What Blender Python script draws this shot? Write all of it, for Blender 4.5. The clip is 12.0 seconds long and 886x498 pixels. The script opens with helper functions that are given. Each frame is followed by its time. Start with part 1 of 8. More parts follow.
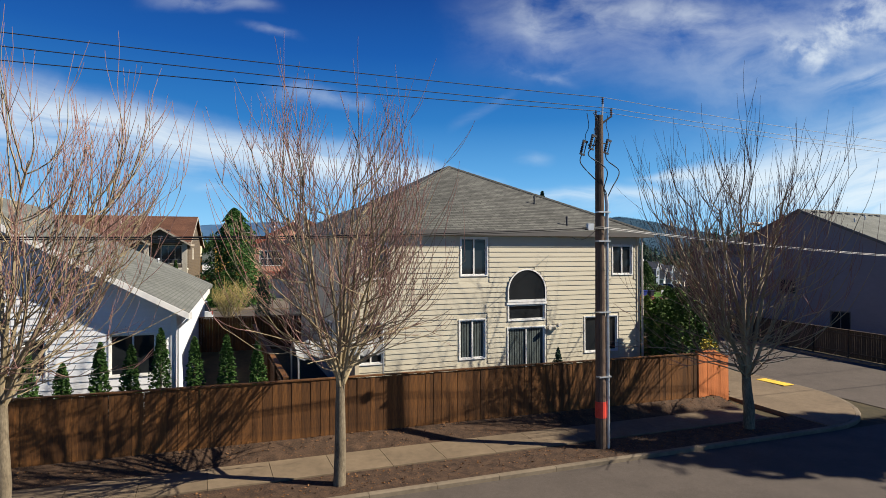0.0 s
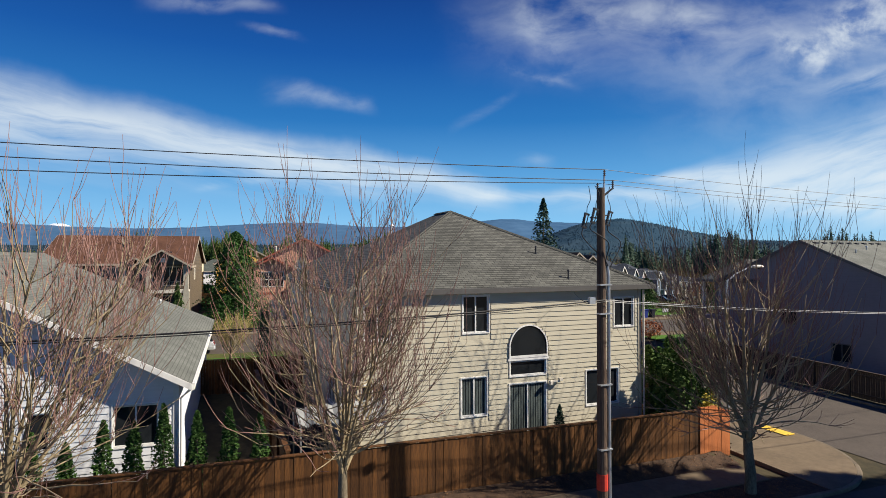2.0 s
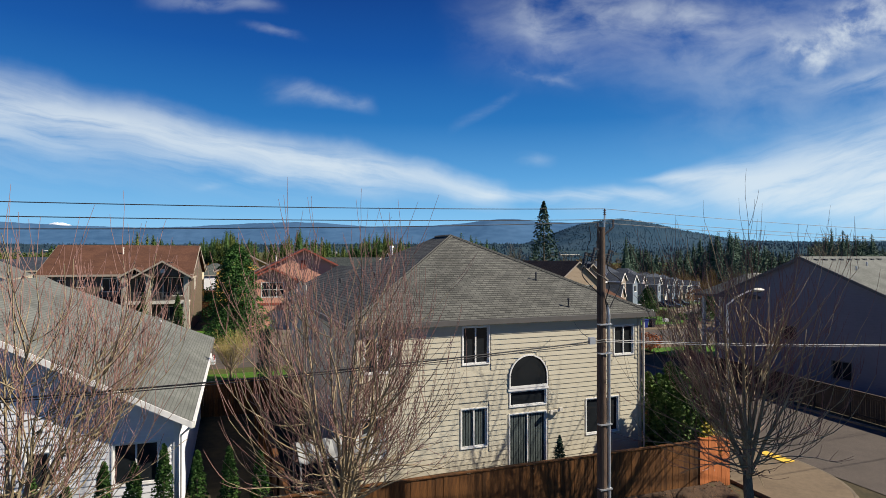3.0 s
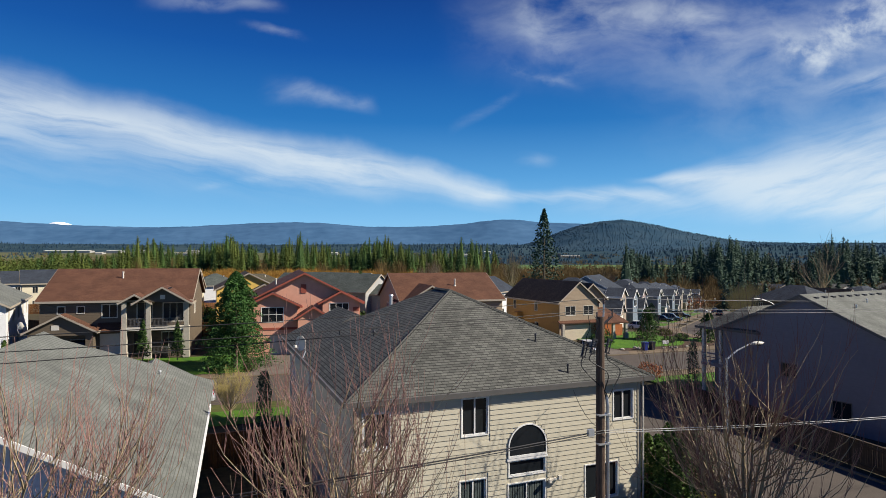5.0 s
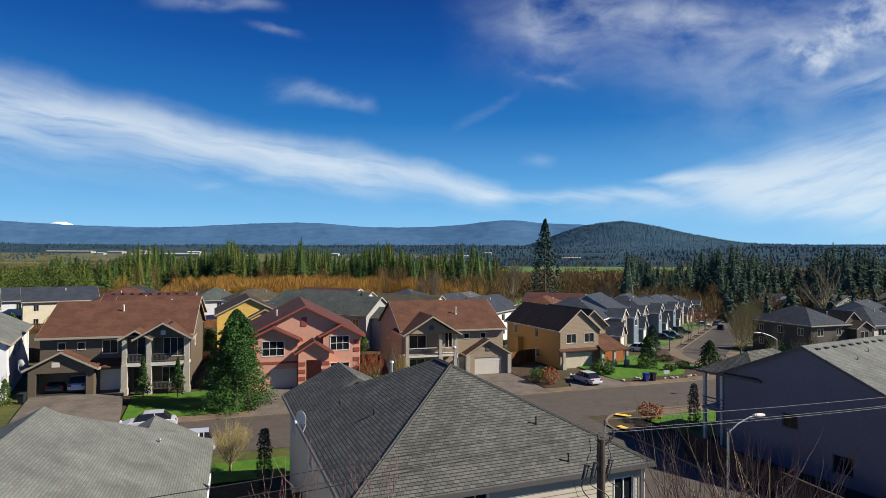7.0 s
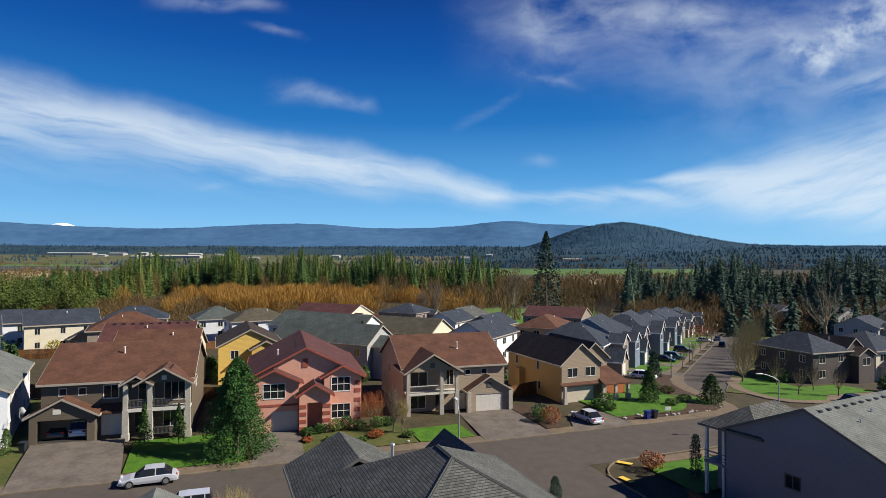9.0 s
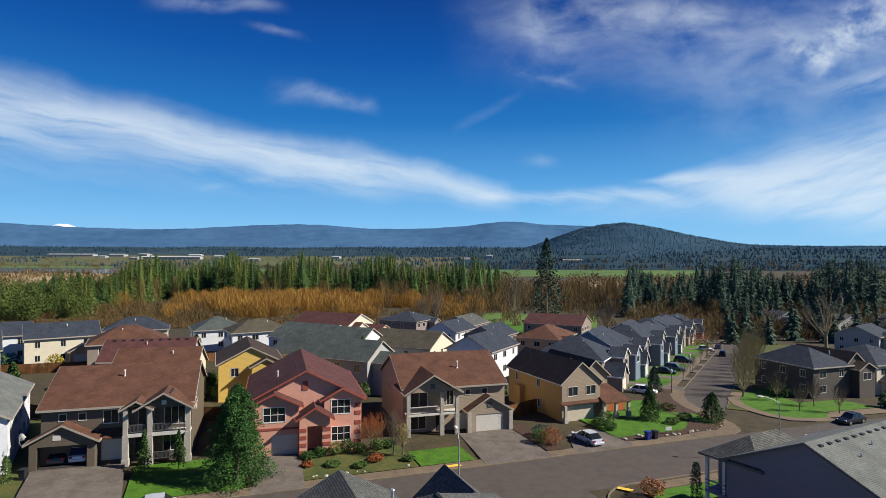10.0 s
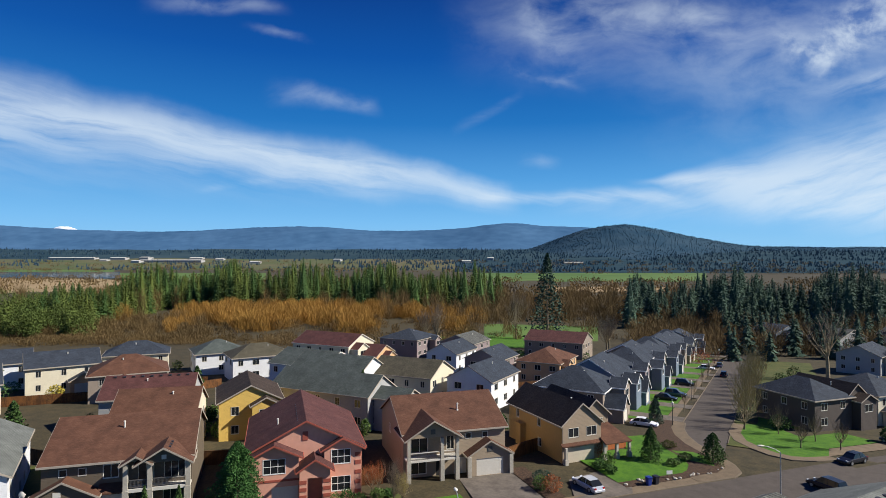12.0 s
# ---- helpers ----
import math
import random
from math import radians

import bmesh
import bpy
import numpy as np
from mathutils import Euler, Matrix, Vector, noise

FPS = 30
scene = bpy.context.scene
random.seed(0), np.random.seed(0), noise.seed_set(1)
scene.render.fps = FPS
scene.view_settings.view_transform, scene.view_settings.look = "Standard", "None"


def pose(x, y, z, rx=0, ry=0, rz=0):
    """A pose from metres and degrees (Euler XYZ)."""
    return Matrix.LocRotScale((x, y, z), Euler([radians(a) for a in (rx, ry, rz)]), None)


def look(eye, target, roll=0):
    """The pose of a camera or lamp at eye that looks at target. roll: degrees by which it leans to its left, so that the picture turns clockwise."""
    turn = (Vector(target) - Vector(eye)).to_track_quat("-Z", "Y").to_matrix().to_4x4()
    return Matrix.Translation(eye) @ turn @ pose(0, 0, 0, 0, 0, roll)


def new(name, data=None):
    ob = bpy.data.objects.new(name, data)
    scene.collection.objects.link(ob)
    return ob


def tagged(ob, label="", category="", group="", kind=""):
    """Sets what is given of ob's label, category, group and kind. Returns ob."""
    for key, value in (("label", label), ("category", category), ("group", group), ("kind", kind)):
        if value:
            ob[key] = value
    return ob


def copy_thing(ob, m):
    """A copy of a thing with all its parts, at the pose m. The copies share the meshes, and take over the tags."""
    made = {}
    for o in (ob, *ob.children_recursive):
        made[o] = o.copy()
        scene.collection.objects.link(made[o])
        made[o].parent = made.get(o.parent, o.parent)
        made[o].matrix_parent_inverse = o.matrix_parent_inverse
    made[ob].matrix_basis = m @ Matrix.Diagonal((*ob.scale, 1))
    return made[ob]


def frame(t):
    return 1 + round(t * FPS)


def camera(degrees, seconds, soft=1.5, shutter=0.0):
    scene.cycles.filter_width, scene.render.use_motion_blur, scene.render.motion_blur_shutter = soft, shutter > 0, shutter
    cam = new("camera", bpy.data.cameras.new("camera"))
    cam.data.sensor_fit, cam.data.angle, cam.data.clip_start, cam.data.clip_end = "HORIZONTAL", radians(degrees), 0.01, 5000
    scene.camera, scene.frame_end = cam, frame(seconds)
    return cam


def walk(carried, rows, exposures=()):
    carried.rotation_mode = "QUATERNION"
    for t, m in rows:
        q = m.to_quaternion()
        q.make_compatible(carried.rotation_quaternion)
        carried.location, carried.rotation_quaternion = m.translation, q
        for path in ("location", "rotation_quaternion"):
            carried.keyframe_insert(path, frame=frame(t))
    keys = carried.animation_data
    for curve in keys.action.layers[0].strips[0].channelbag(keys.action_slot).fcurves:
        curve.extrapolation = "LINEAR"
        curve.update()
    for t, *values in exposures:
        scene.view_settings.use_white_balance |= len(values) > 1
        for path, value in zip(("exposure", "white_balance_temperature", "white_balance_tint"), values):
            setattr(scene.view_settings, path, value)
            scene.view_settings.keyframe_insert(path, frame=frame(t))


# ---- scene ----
cam = camera(73.5, 12.0, soft=0.5)
# seconds, x, y, z, yaw, pitch, roll: a drone that climbs straight up
ROWS = [
    (0, -0.020, 0.068, 6.200, 0.669, 0.651, 0.157),
    (0.5, -0.023, 0.047, 6.738, 0.688, 0.685, 0.151),
    (1, -0.029, 0.027, 7.271, 0.709, 0.719, 0.155),
    (1.5, -0.037, 0.007, 7.826, 0.732, 0.745, 0.148),
    (2, -0.045, -0.008, 8.420, 0.763, 0.756, 0.118),
    (2.5, -0.047, -0.024, 9.036, 0.776, 0.735, 0.065),
    (3, -0.043, -0.032, 9.656, 0.791, 0.714, 0.012),
    (5, -0.005, -0.046, 12.448, 0.823, 0.716, -0.121),
    (5.5, 0.004, -0.046, 13.266, 0.841, 0.714, -0.155),
    (6, 0.007, -0.042, 14.214, 0.866, 0.707, -0.196),
    (6.5, 0.006, -0.035, 15.184, 0.889, 0.721, -0.229),
    (7, -0.002, -0.027, 16.220, 0.911, 0.727, -0.240),
    (9, -0.029, -0.002, 20.870, 1.009, 0.752, -0.197),
    (9.5, -0.024, 0.008, 22.150, 1.025, 0.758, -0.172),
    (10, -0.004, 0.018, 23.415, 1.044, 0.776, -0.153),
    (10.5, 0.025, 0.022, 24.734, 1.060, 0.808, -0.126),
    (11, 0.057, 0.022, 26.062, 1.087, 0.845, -0.094),
    (11.5, 0.090, 0.018, 27.484, 1.118, 0.866, -0.060),
    (12, 0.122, 0.013, 28.939, 1.143, 0.873, -0.024),
]
walk(cam, [(t, pose(x, y, z, 90 + pitch, roll, yaw)) for t, x, y, z, yaw, pitch, roll in ROWS], [(0.0, 0.80, 6950, 10), (1.5, 0.71, 6900, 10), (3.0, 0.62, 6820, 10), (7.0, 0.61, 6620, 10), (12.0, 0.57, 6300, 10)])

# ---------------------------------------------------------------- sky and sun
SUN_AZ, SUN_EL = radians(-4), radians(37.5)          # the sun stands to the right of the view
sun_dir = Vector((math.cos(SUN_AZ) * math.cos(SUN_EL), math.sin(SUN_AZ) * math.cos(SUN_EL), math.sin(SUN_EL)))
sun = new("sun", bpy.data.lights.new("sun", "SUN"))
sun.data.energy, sun.data.angle, sun.data.color = 5.0, radians(0.5), (1.0, 0.945, 0.85)
sun.matrix_world = look(sun_dir * 100, (0, 0, 0))

world = bpy.data.worlds.new("sky")
scene.world = world
world.use_nodes = True
wn, wl = world.node_tree.nodes, world.node_tree.links
wn.clear()


def wmath(op, a, b=None, clamp=False):
    n = wn.new("ShaderNodeMath")
    n.operation, n.use_clamp = op, clamp
    for i, v in enumerate((a, b)):
        if v is None:
            continue
        if isinstance(v, (int, float)):
            n.inputs[i].default_value = v
        else:
            wl.new(v, n.inputs[i])
    return n.outputs[0]


tc = wn.new("ShaderNodeTexCoord")
sep = wn.new("ShaderNodeSeparateXYZ")
wl.new(tc.outputs["Generated"], sep.inputs[0])
ahead = wmath("MAXIMUM", sep.outputs[1], 0.05)
pp = wmath("DIVIDE", sep.outputs[0], ahead)
qq = wmath("DIVIDE", sep.outputs[2], ahead)
nishita = wn.new("ShaderNodeTexSky")
nishita.sky_type, nishita.sun_disc = "NISHITA", False
nishita.sun_elevation, nishita.sun_rotation = SUN_EL, radians(90) - SUN_AZ
nishita.air_density, nishita.dust_density, nishita.ozone_density = 1.0, 0.4, 3.0
bg_n = wn.new("ShaderNodeBackground")
wl.new(nishita.outputs[0], bg_n.inputs[0])
bg_n.inputs[1].default_value = 0.06
# the clear blue, deeper towards the zenith
ramp = wn.new("ShaderNodeValToRGB")
wl.new(sep.outputs[2], ramp.inputs[0])
ramp.color_ramp.elements[0].position, ramp.color_ramp.elements[0].color = 0.0, (0.31, 0.63, 0.92, 1)
ramp.color_ramp.elements[1].position, ramp.color_ramp.elements[1].color = 0.45, (0.001, 0.032, 0.215, 1)
for at, col in ((0.06, (0.205, 0.53, 0.90, 1)), (0.13, (0.092, 0.36, 0.75, 1)), (0.22, (0.016, 0.18, 0.535, 1)), (0.32, (0.003, 0.092, 0.395, 1))):
    e = ramp.color_ramp.elements.new(at)
    e.color = col


def wclamp(a, lo, hi):
    """0 at lo, 1 at hi, eased."""
    n = wn.new("ShaderNodeMapRange")
    n.interpolation_type = "SMOOTHSTEP"
    wl.new(a, n.inputs[0])
    n.inputs[1].default_value, n.inputs[2].default_value = lo, hi
    return n.outputs[0]


def wnoise(vec, scale, detail, rough=0.55, dist=0.0):
    n = wn.new("ShaderNodeTexNoise")
    n.inputs["Scale"].default_value, n.inputs["Detail"].default_value = scale, detail
    n.inputs["Roughness"].default_value, n.inputs["Distortion"].default_value = rough, dist
    wl.new(vec, n.inputs["Vector"])
    return n.outputs[0]


def wvec(a, b):
    n = wn.new("ShaderNodeCombineXYZ")
    wl.new(a, n.inputs[0]), wl.new(b, n.inputs[1])
    return n.outputs[0]


flat = wvec(pp, qq)
warp = wmath("MULTIPLY", wmath("SUBTRACT", wnoise(flat, 7.0, 6), 0.5), 0.07)
soft_warp = wmath("MULTIPLY", wmath("SUBTRACT", wnoise(flat, 2.6, 3), 0.5), 0.05)
WP, WQ = wmath("ADD", pp, warp), wmath("ADD", wmath("ADD", qq, wmath("MULTIPLY", warp, 0.4)), soft_warp)


def streaks(slope, along_, across):
    """Fine combed grain that runs along one slope."""
    v = wvec(wmath("MULTIPLY", pp, along_), wmath("MULTIPLY", wmath("SUBTRACT", WQ, wmath("MULTIPLY", pp, slope)), across))
    return wnoise(v, 1.0, 8, 0.6, 0.4)


def band(p0, p1, q0, slope, bend, h0, h1, gain, grain, lo=0.30, hi=0.62, ends=(0.08, 0.05), below=1.0):
    """A streak of cloud from p0 to p1: its middle line q0 + slope p + bend p^2, half as thick as h0 .. h1; below: how much softer its lower edge is."""
    mid = wmath("ADD", wmath("MULTIPLY", wmath("SUBTRACT", WP, p0), slope), q0)
    d = wmath("SUBTRACT", WP, p0)
    mid = wmath("ADD", mid, wmath("MULTIPLY", wmath("MULTIPLY", d, d), bend))
    half = wmath("MAXIMUM", wmath("ADD", wmath("MULTIPLY", d, (h1 - h0) / (p1 - p0)), h0), 0.004)
    off = wmath("DIVIDE", wmath("SUBTRACT", WQ, mid), half)
    off = wmath("MAXIMUM", off, wmath("MULTIPLY", off, -1.0 / below))
    body = wmath("SUBTRACT", 1.0, wclamp(off, -0.15, 1.75))
    body = wmath("MULTIPLY", body, wmath("MULTIPLY", wclamp(WP, p0 - ends[0], p0 + ends[0]), wmath("SUBTRACT", 1.0, wclamp(WP, p1 - ends[1], p1 + ends[1]))))
    return wmath("MULTIPLY", wmath("MULTIPLY", body, wclamp(grain, lo, hi)), gain)


down, rise_, puff, veil = streaks(-0.20, 3.0, 26.0), streaks(0.26, 3.0, 22.0), wnoise(wvec(WP, wmath("MULTIPLY", WQ, 1.2)), 24.0, 7, 0.55), wnoise(wvec(wmath("MULTIPLY", WP, 0.8), wmath("MULTIPLY", WQ, 1.5)), 10.0, 8, 0.58, 0.25)
total = None
for args in (
        (-0.95, 0.085, 0.292, -0.150, -0.035, 0.052, 0.019, 0.78, down, 0.14, 0.60, (0.05, 0.035), 1.2),
        (-0.95, -0.10, 0.225, -0.115, 0.0, 0.075, 0.03, 0.30, down, 0.25, 0.75),
        (0.06, 0.38, 0.098, 0.0, 0.0, 0.008, 0.014, 0.50, down, 0.28, 0.60),
        (0.34, 1.2, 0.126, 0.05, 0.06, 0.006, 0.160, 0.86, rise_, 0.16, 0.62, (0.06, 0.05), 1.3),
        (0.20, 1.2, 0.085, 0.02, 0.0, 0.02, 0.045, 0.38, rise_, 0.25, 0.65),
        (0.54, 0.62, 0.352, -0.35, 0.0, 0.022, 0.030, 0.55, puff, 0.32, 0.70, (0.02, 0.02)),
        (0.60, 0.68, 0.350, 0.35, 0.0, 0.046, 0.054, 0.55, puff, 0.32, 0.72, (0.02, 0.02)),
        (0.665, 1.0, 0.395, 0.12, 0.0, 0.046, 0.06, 0.66, puff, 0.32, 0.70, (0.02, 0.05)),
        (0.62, 1.1, 0.278, 0.20, 0.0, 0.010, 0.040, 0.50, rise_, 0.34, 0.66),
        (0.10, 0.21, 0.420, -0.65, 0.0, 0.046, 0.026, 0.34, veil, 0.24, 0.76, (0.04, 0.04)),
        (0.05, 0.60, 0.395, -0.08, 0.0, 0.075, 0.075, 0.27, veil, 0.20, 0.75, (0.10, 0.10)),
        (0.42, 1.3, 0.300, 0.10, 0.0, 0.14, 0.20, 0.30, veil, 0.15, 0.75, (0.20, 0.10)),
        (0.17, 0.45, 0.420, -0.02, -0.2, 0.034, 0.030, 0.36, veil, 0.28, 0.76, (0.06, 0.05)),
        (0.09, 0.20, 0.322, -0.30, 0.0, 0.008, 0.008, 0.18, veil, 0.36, 0.66, (0.03, 0.03)),
        (0.17, 0.23, 0.295, 0.45, 0.0, 0.007, 0.012, 0.15, veil, 0.36, 0.66, (0.02, 0.02)),
        (0.02, 0.10, 0.225, 0.55, 0.0, 0.010, 0.008, 0.16, veil, 0.30, 0.66, (0.03, 0.02)),
        (-0.29, -0.14, 0.287, -0.22, 0.0, 0.016, 0.013, 0.34, veil, 0.30, 0.68, (0.04, 0.02)),
        (-0.50, -0.31, 0.435, -0.05, 0.0, 0.014, 0.010, 0.28, veil, 0.34, 0.66, (0.05, 0.04)),
        (-0.34, -0.26, 0.390, -0.18, 0.0, 0.006, 0.006, 0.25, veil, 0.36, 0.66, (0.03, 0.03)),
        (0.12, 0.16, 0.162, -0.12, 0.0, 0.010, 0.008, 0.20, veil, 0.34, 0.62, (0.02, 0.02)),
        (-0.42, -0.31, 0.122, 0.16, 0.0, 0.006, 0.005, 0.25, down, 0.34, 0.62, (0.03, 0.03))):
    c = band(*args)
    total = c if total is None else wmath("ADD", total, c)
cover = wmath("MINIMUM", total, 1.0)
mixc = wn.new("ShaderNodeMixRGB")
wl.new(wmath("MULTIPLY", cover, 0.82), mixc.inputs[0])
wl.new(ramp.outputs[0], mixc.inputs[1])
mixc.inputs[2].default_value = (0.81, 0.90, 0.96, 1)
bg_c = wn.new("ShaderNodeBackground")
wl.new(mixc.outputs[0], bg_c.inputs[0])
bg_c.inputs[1].default_value = 0.66
mixs = wn.new("ShaderNodeMixShader")
mixs.inputs[0].default_value = 0.96
wl.new(bg_n.outputs[0], mixs.inputs[1])
wl.new(bg_c.outputs[0], mixs.inputs[2])
wout = wn.new("ShaderNodeOutputWorld")
wl.new(mixs.outputs[0], wout.inputs[0])

# ---------------------------------------------------------------- materials


def mat(name, col, rough=0.8, vary=0.25, scale=6.0, bump=0.0, bscale=60.0, metal=0.0, col2=None, spec=0.3, per=0.0, stretch=(1, 1, 1), stain=0.0):
    """A surface with grain at two scales; per: how far whole pieces differ in lightness."""
    m = bpy.data.materials.new(name)
    m.use_nodes = True
    nt, N, L = m.node_tree, m.node_tree.nodes, m.node_tree.links
    b = N["Principled BSDF"]
    b.inputs["Roughness"].default_value, b.inputs["Metallic"].default_value = rough, metal
    b.inputs["Specular IOR Level"].default_value = spec
    tco = N.new("ShaderNodeTexCoord")
    mp = N.new("ShaderNodeMapping")
    mp.inputs["Scale"].default_value = stretch
    L.new(tco.outputs["Object"], mp.inputs[0])
    big = N.new("ShaderNodeTexNoise")
    big.inputs["Scale"].default_value, big.inputs["Detail"].default_value = scale * 0.15, 4
    fine = N.new("ShaderNodeTexNoise")
    fine.inputs["Scale"].default_value, fine.inputs["Detail"].default_value = scale, 5
    L.new(mp.outputs[0], big.inputs["Vector"]), L.new(mp.outputs[0], fine.inputs["Vector"])
    add = N.new("ShaderNodeMath")
    add.operation = "ADD"
    L.new(big.outputs[0], add.inputs[0]), L.new(fine.outputs[0], add.inputs[1])
    rng = N.new("ShaderNodeMapRange")
    rng.inputs[1].default_value, rng.inputs[2].default_value = 0.7, 1.3
    rng.inputs[3].default_value, rng.inputs[4].default_value = 0.0, 1.0
    L.new(add.outputs[0], rng.inputs[0])
    mx = N.new("ShaderNodeMixRGB")
    c2 = col2 or tuple(min(1, c * (1 + vary)) for c in col)
    c1 = col if col2 else tuple(c * (1 - vary) for c in col)
    mx.inputs[1].default_value, mx.inputs[2].default_value = (*c1, 1), (*c2, 1)
    L.new(rng.outputs[0], mx.inputs[0])
    out = mx.outputs[0]
    if per:
        oi = N.new("ShaderNodeObjectInfo")
        pr = N.new("ShaderNodeMapRange")
        pr.inputs[3].default_value, pr.inputs[4].default_value = 1 - per, 1 + per
        L.new(oi.outputs["Random"], pr.inputs[0])
        hv = N.new("ShaderNodeHueSaturation")
        L.new(pr.outputs[0], hv.inputs["Value"]), L.new(out, hv.inputs["Color"])
        out = hv.outputs[0]
    if stain:
        st = N.new("ShaderNodeTexNoise")
        st.inputs["Scale"].default_value, st.inputs["Detail"].default_value = 0.7, 7
        L.new(tco.outputs["Object"], st.inputs["Vector"])
        sr = N.new("ShaderNodeMapRange")
        sr.inputs[1].default_value, sr.inputs[2].default_value = 0.45, 0.65
        sr.inputs[3].default_value, sr.inputs[4].default_value = 1.0, 1.0 - stain
        L.new(st.outputs[0], sr.inputs[0])
        hs = N.new("ShaderNodeHueSaturation")
        L.new(sr.outputs[0], hs.inputs["Value"]), L.new(out, hs.inputs["Color"])
        out = hs.outputs[0]
    L.new(out, b.inputs["Base Color"])
    if bump:
        bn = N.new("ShaderNodeTexNoise")
        bn.inputs["Scale"].default_value, bn.inputs["Detail"].default_value = bscale, 3
        L.new(mp.outputs[0], bn.inputs["Vector"])
        bp = N.new("ShaderNodeBump")
        bp.inputs["Strength"].default_value, bp.inputs["Distance"].default_value = bump, 0.02
        L.new(bn.outputs[0], bp.inputs["Height"]), L.new(bp.outputs[0], b.inputs["Normal"])
    return m


def shingle_mat(name, col, col2, gap=(0.02, 0.02, 0.02), course=0.062, tab=0.32, rough=0.9, strength=0.5):
    """Roof courses: rows by height, tabs along the eaves, each tab with its own tone."""
    m = bpy.data.materials.new(name)
    m.use_nodes = True
    N, L = m.node_tree.nodes, m.node_tree.links
    b = N["Principled BSDF"]
    b.inputs["Roughness"].default_value, b.inputs["Specular IOR Level"].default_value = rough, 0.25
    tco, geo = N.new("ShaderNodeTexCoord"), N.new("ShaderNodeNewGeometry")
    s = N.new("ShaderNodeSeparateXYZ")
    L.new(tco.outputs["Object"], s.inputs[0])
    # along the eaves: x where the slope faces y, y where it faces x
    vt = N.new("ShaderNodeVectorTransform")
    vt.vector_type, vt.convert_from, vt.convert_to = "NORMAL", "WORLD", "OBJECT"
    L.new(geo.outputs["True Normal"], vt.inputs[0])
    sn = N.new("ShaderNodeSeparateXYZ")
    L.new(vt.outputs[0], sn.inputs[0])
    ax, ay = N.new("ShaderNodeMath"), N.new("ShaderNodeMath")
    ax.operation = ay.operation = "ABSOLUTE"
    L.new(sn.outputs[0], ax.inputs[0]), L.new(sn.outputs[1], ay.inputs[0])
    gt = N.new("ShaderNodeMath")
    gt.operation = "GREATER_THAN"
    L.new(ax.outputs[0], gt.inputs[0]), L.new(ay.outputs[0], gt.inputs[1])
    pick = N.new("ShaderNodeMix")
    L.new(gt.outputs[0], pick.inputs[0]), L.new(s.outputs[0], pick.inputs[2]), L.new(s.outputs[1], pick.inputs[3])
    cb = N.new("ShaderNodeCombineXYZ")
    L.new(pick.outputs[0], cb.inputs[0]), L.new(s.outputs[2], cb.inputs[1])
    br = N.new("ShaderNodeTexBrick")
    br.inputs["Scale"].default_value, br.inputs["Brick Width"].default_value, br.inputs["Row Height"].default_value = 1.0, tab, course
    br.inputs["Mortar Size"].default_value, br.inputs["Mortar Smooth"].default_value = course * 0.12, 0.2
    br.inputs["Color1"].default_value, br.inputs["Color2"].default_value, br.inputs["Mortar"].default_value = (*col, 1), (*col2, 1), (*gap, 1)
    L.new(cb.outputs[0], br.inputs["Vector"])
    no = N.new("ShaderNodeTexNoise")
    no.inputs["Scale"].default_value, no.inputs["Detail"].default_value = 0.6, 7
    L.new(tco.outputs["Object"], no.inputs["Vector"])
    mr = N.new("ShaderNodeMapRange")
    mr.inputs[1].default_value, mr.inputs[2].default_value = 0.3, 0.7
    mr.inputs[3].default_value, mr.inputs[4].default_value = 0.78, 1.22
    L.new(no.outputs[0], mr.inputs[0])
    hs = N.new("ShaderNodeHueSaturation")
    L.new(mr.outputs[0], hs.inputs["Value"]), L.new(br.outputs["Color"], hs.inputs["Color"])
    L.new(hs.outputs[0], b.inputs["Base Color"])
    inv = N.new("ShaderNodeMath")
    inv.operation = "SUBTRACT"
    inv.inputs[0].default_value = 1.0
    L.new(br.outputs["Fac"], inv.inputs[1])
    bp = N.new("ShaderNodeBump")
    bp.inputs["Strength"].default_value, bp.inputs["Distance"].default_value = strength, 0.02
    L.new(inv.outputs[0], bp.inputs["Height"]), L.new(bp.outputs[0], b.inputs["Normal"])
    return m


def siding_mat(name, col, course=0.18, rough=0.6):
    """Lap siding of a house further off: the courses' shadow gaps as relief and a thin dark joint."""
    m = mat(name, col, rough, 0.06, 3.0)
    N, L = m.node_tree.nodes, m.node_tree.links
    b = N["Principled BSDF"]
    tco, s = N.new("ShaderNodeTexCoord"), N.new("ShaderNodeSeparateXYZ")
    L.new(tco.outputs["Object"], s.inputs[0])
    fr, dv = N.new("ShaderNodeMath"), N.new("ShaderNodeMath")
    dv.operation, fr.operation = "DIVIDE", "FRACT"
    dv.inputs[1].default_value = course
    L.new(s.outputs[2], dv.inputs[0]), L.new(dv.outputs[0], fr.inputs[0])
    bp = N.new("ShaderNodeBump")
    bp.invert = True
    bp.inputs["Strength"].default_value, bp.inputs["Distance"].default_value = 0.6, 0.03
    L.new(fr.outputs[0], bp.inputs["Height"]), L.new(bp.outputs[0], b.inputs["Normal"])
    return m


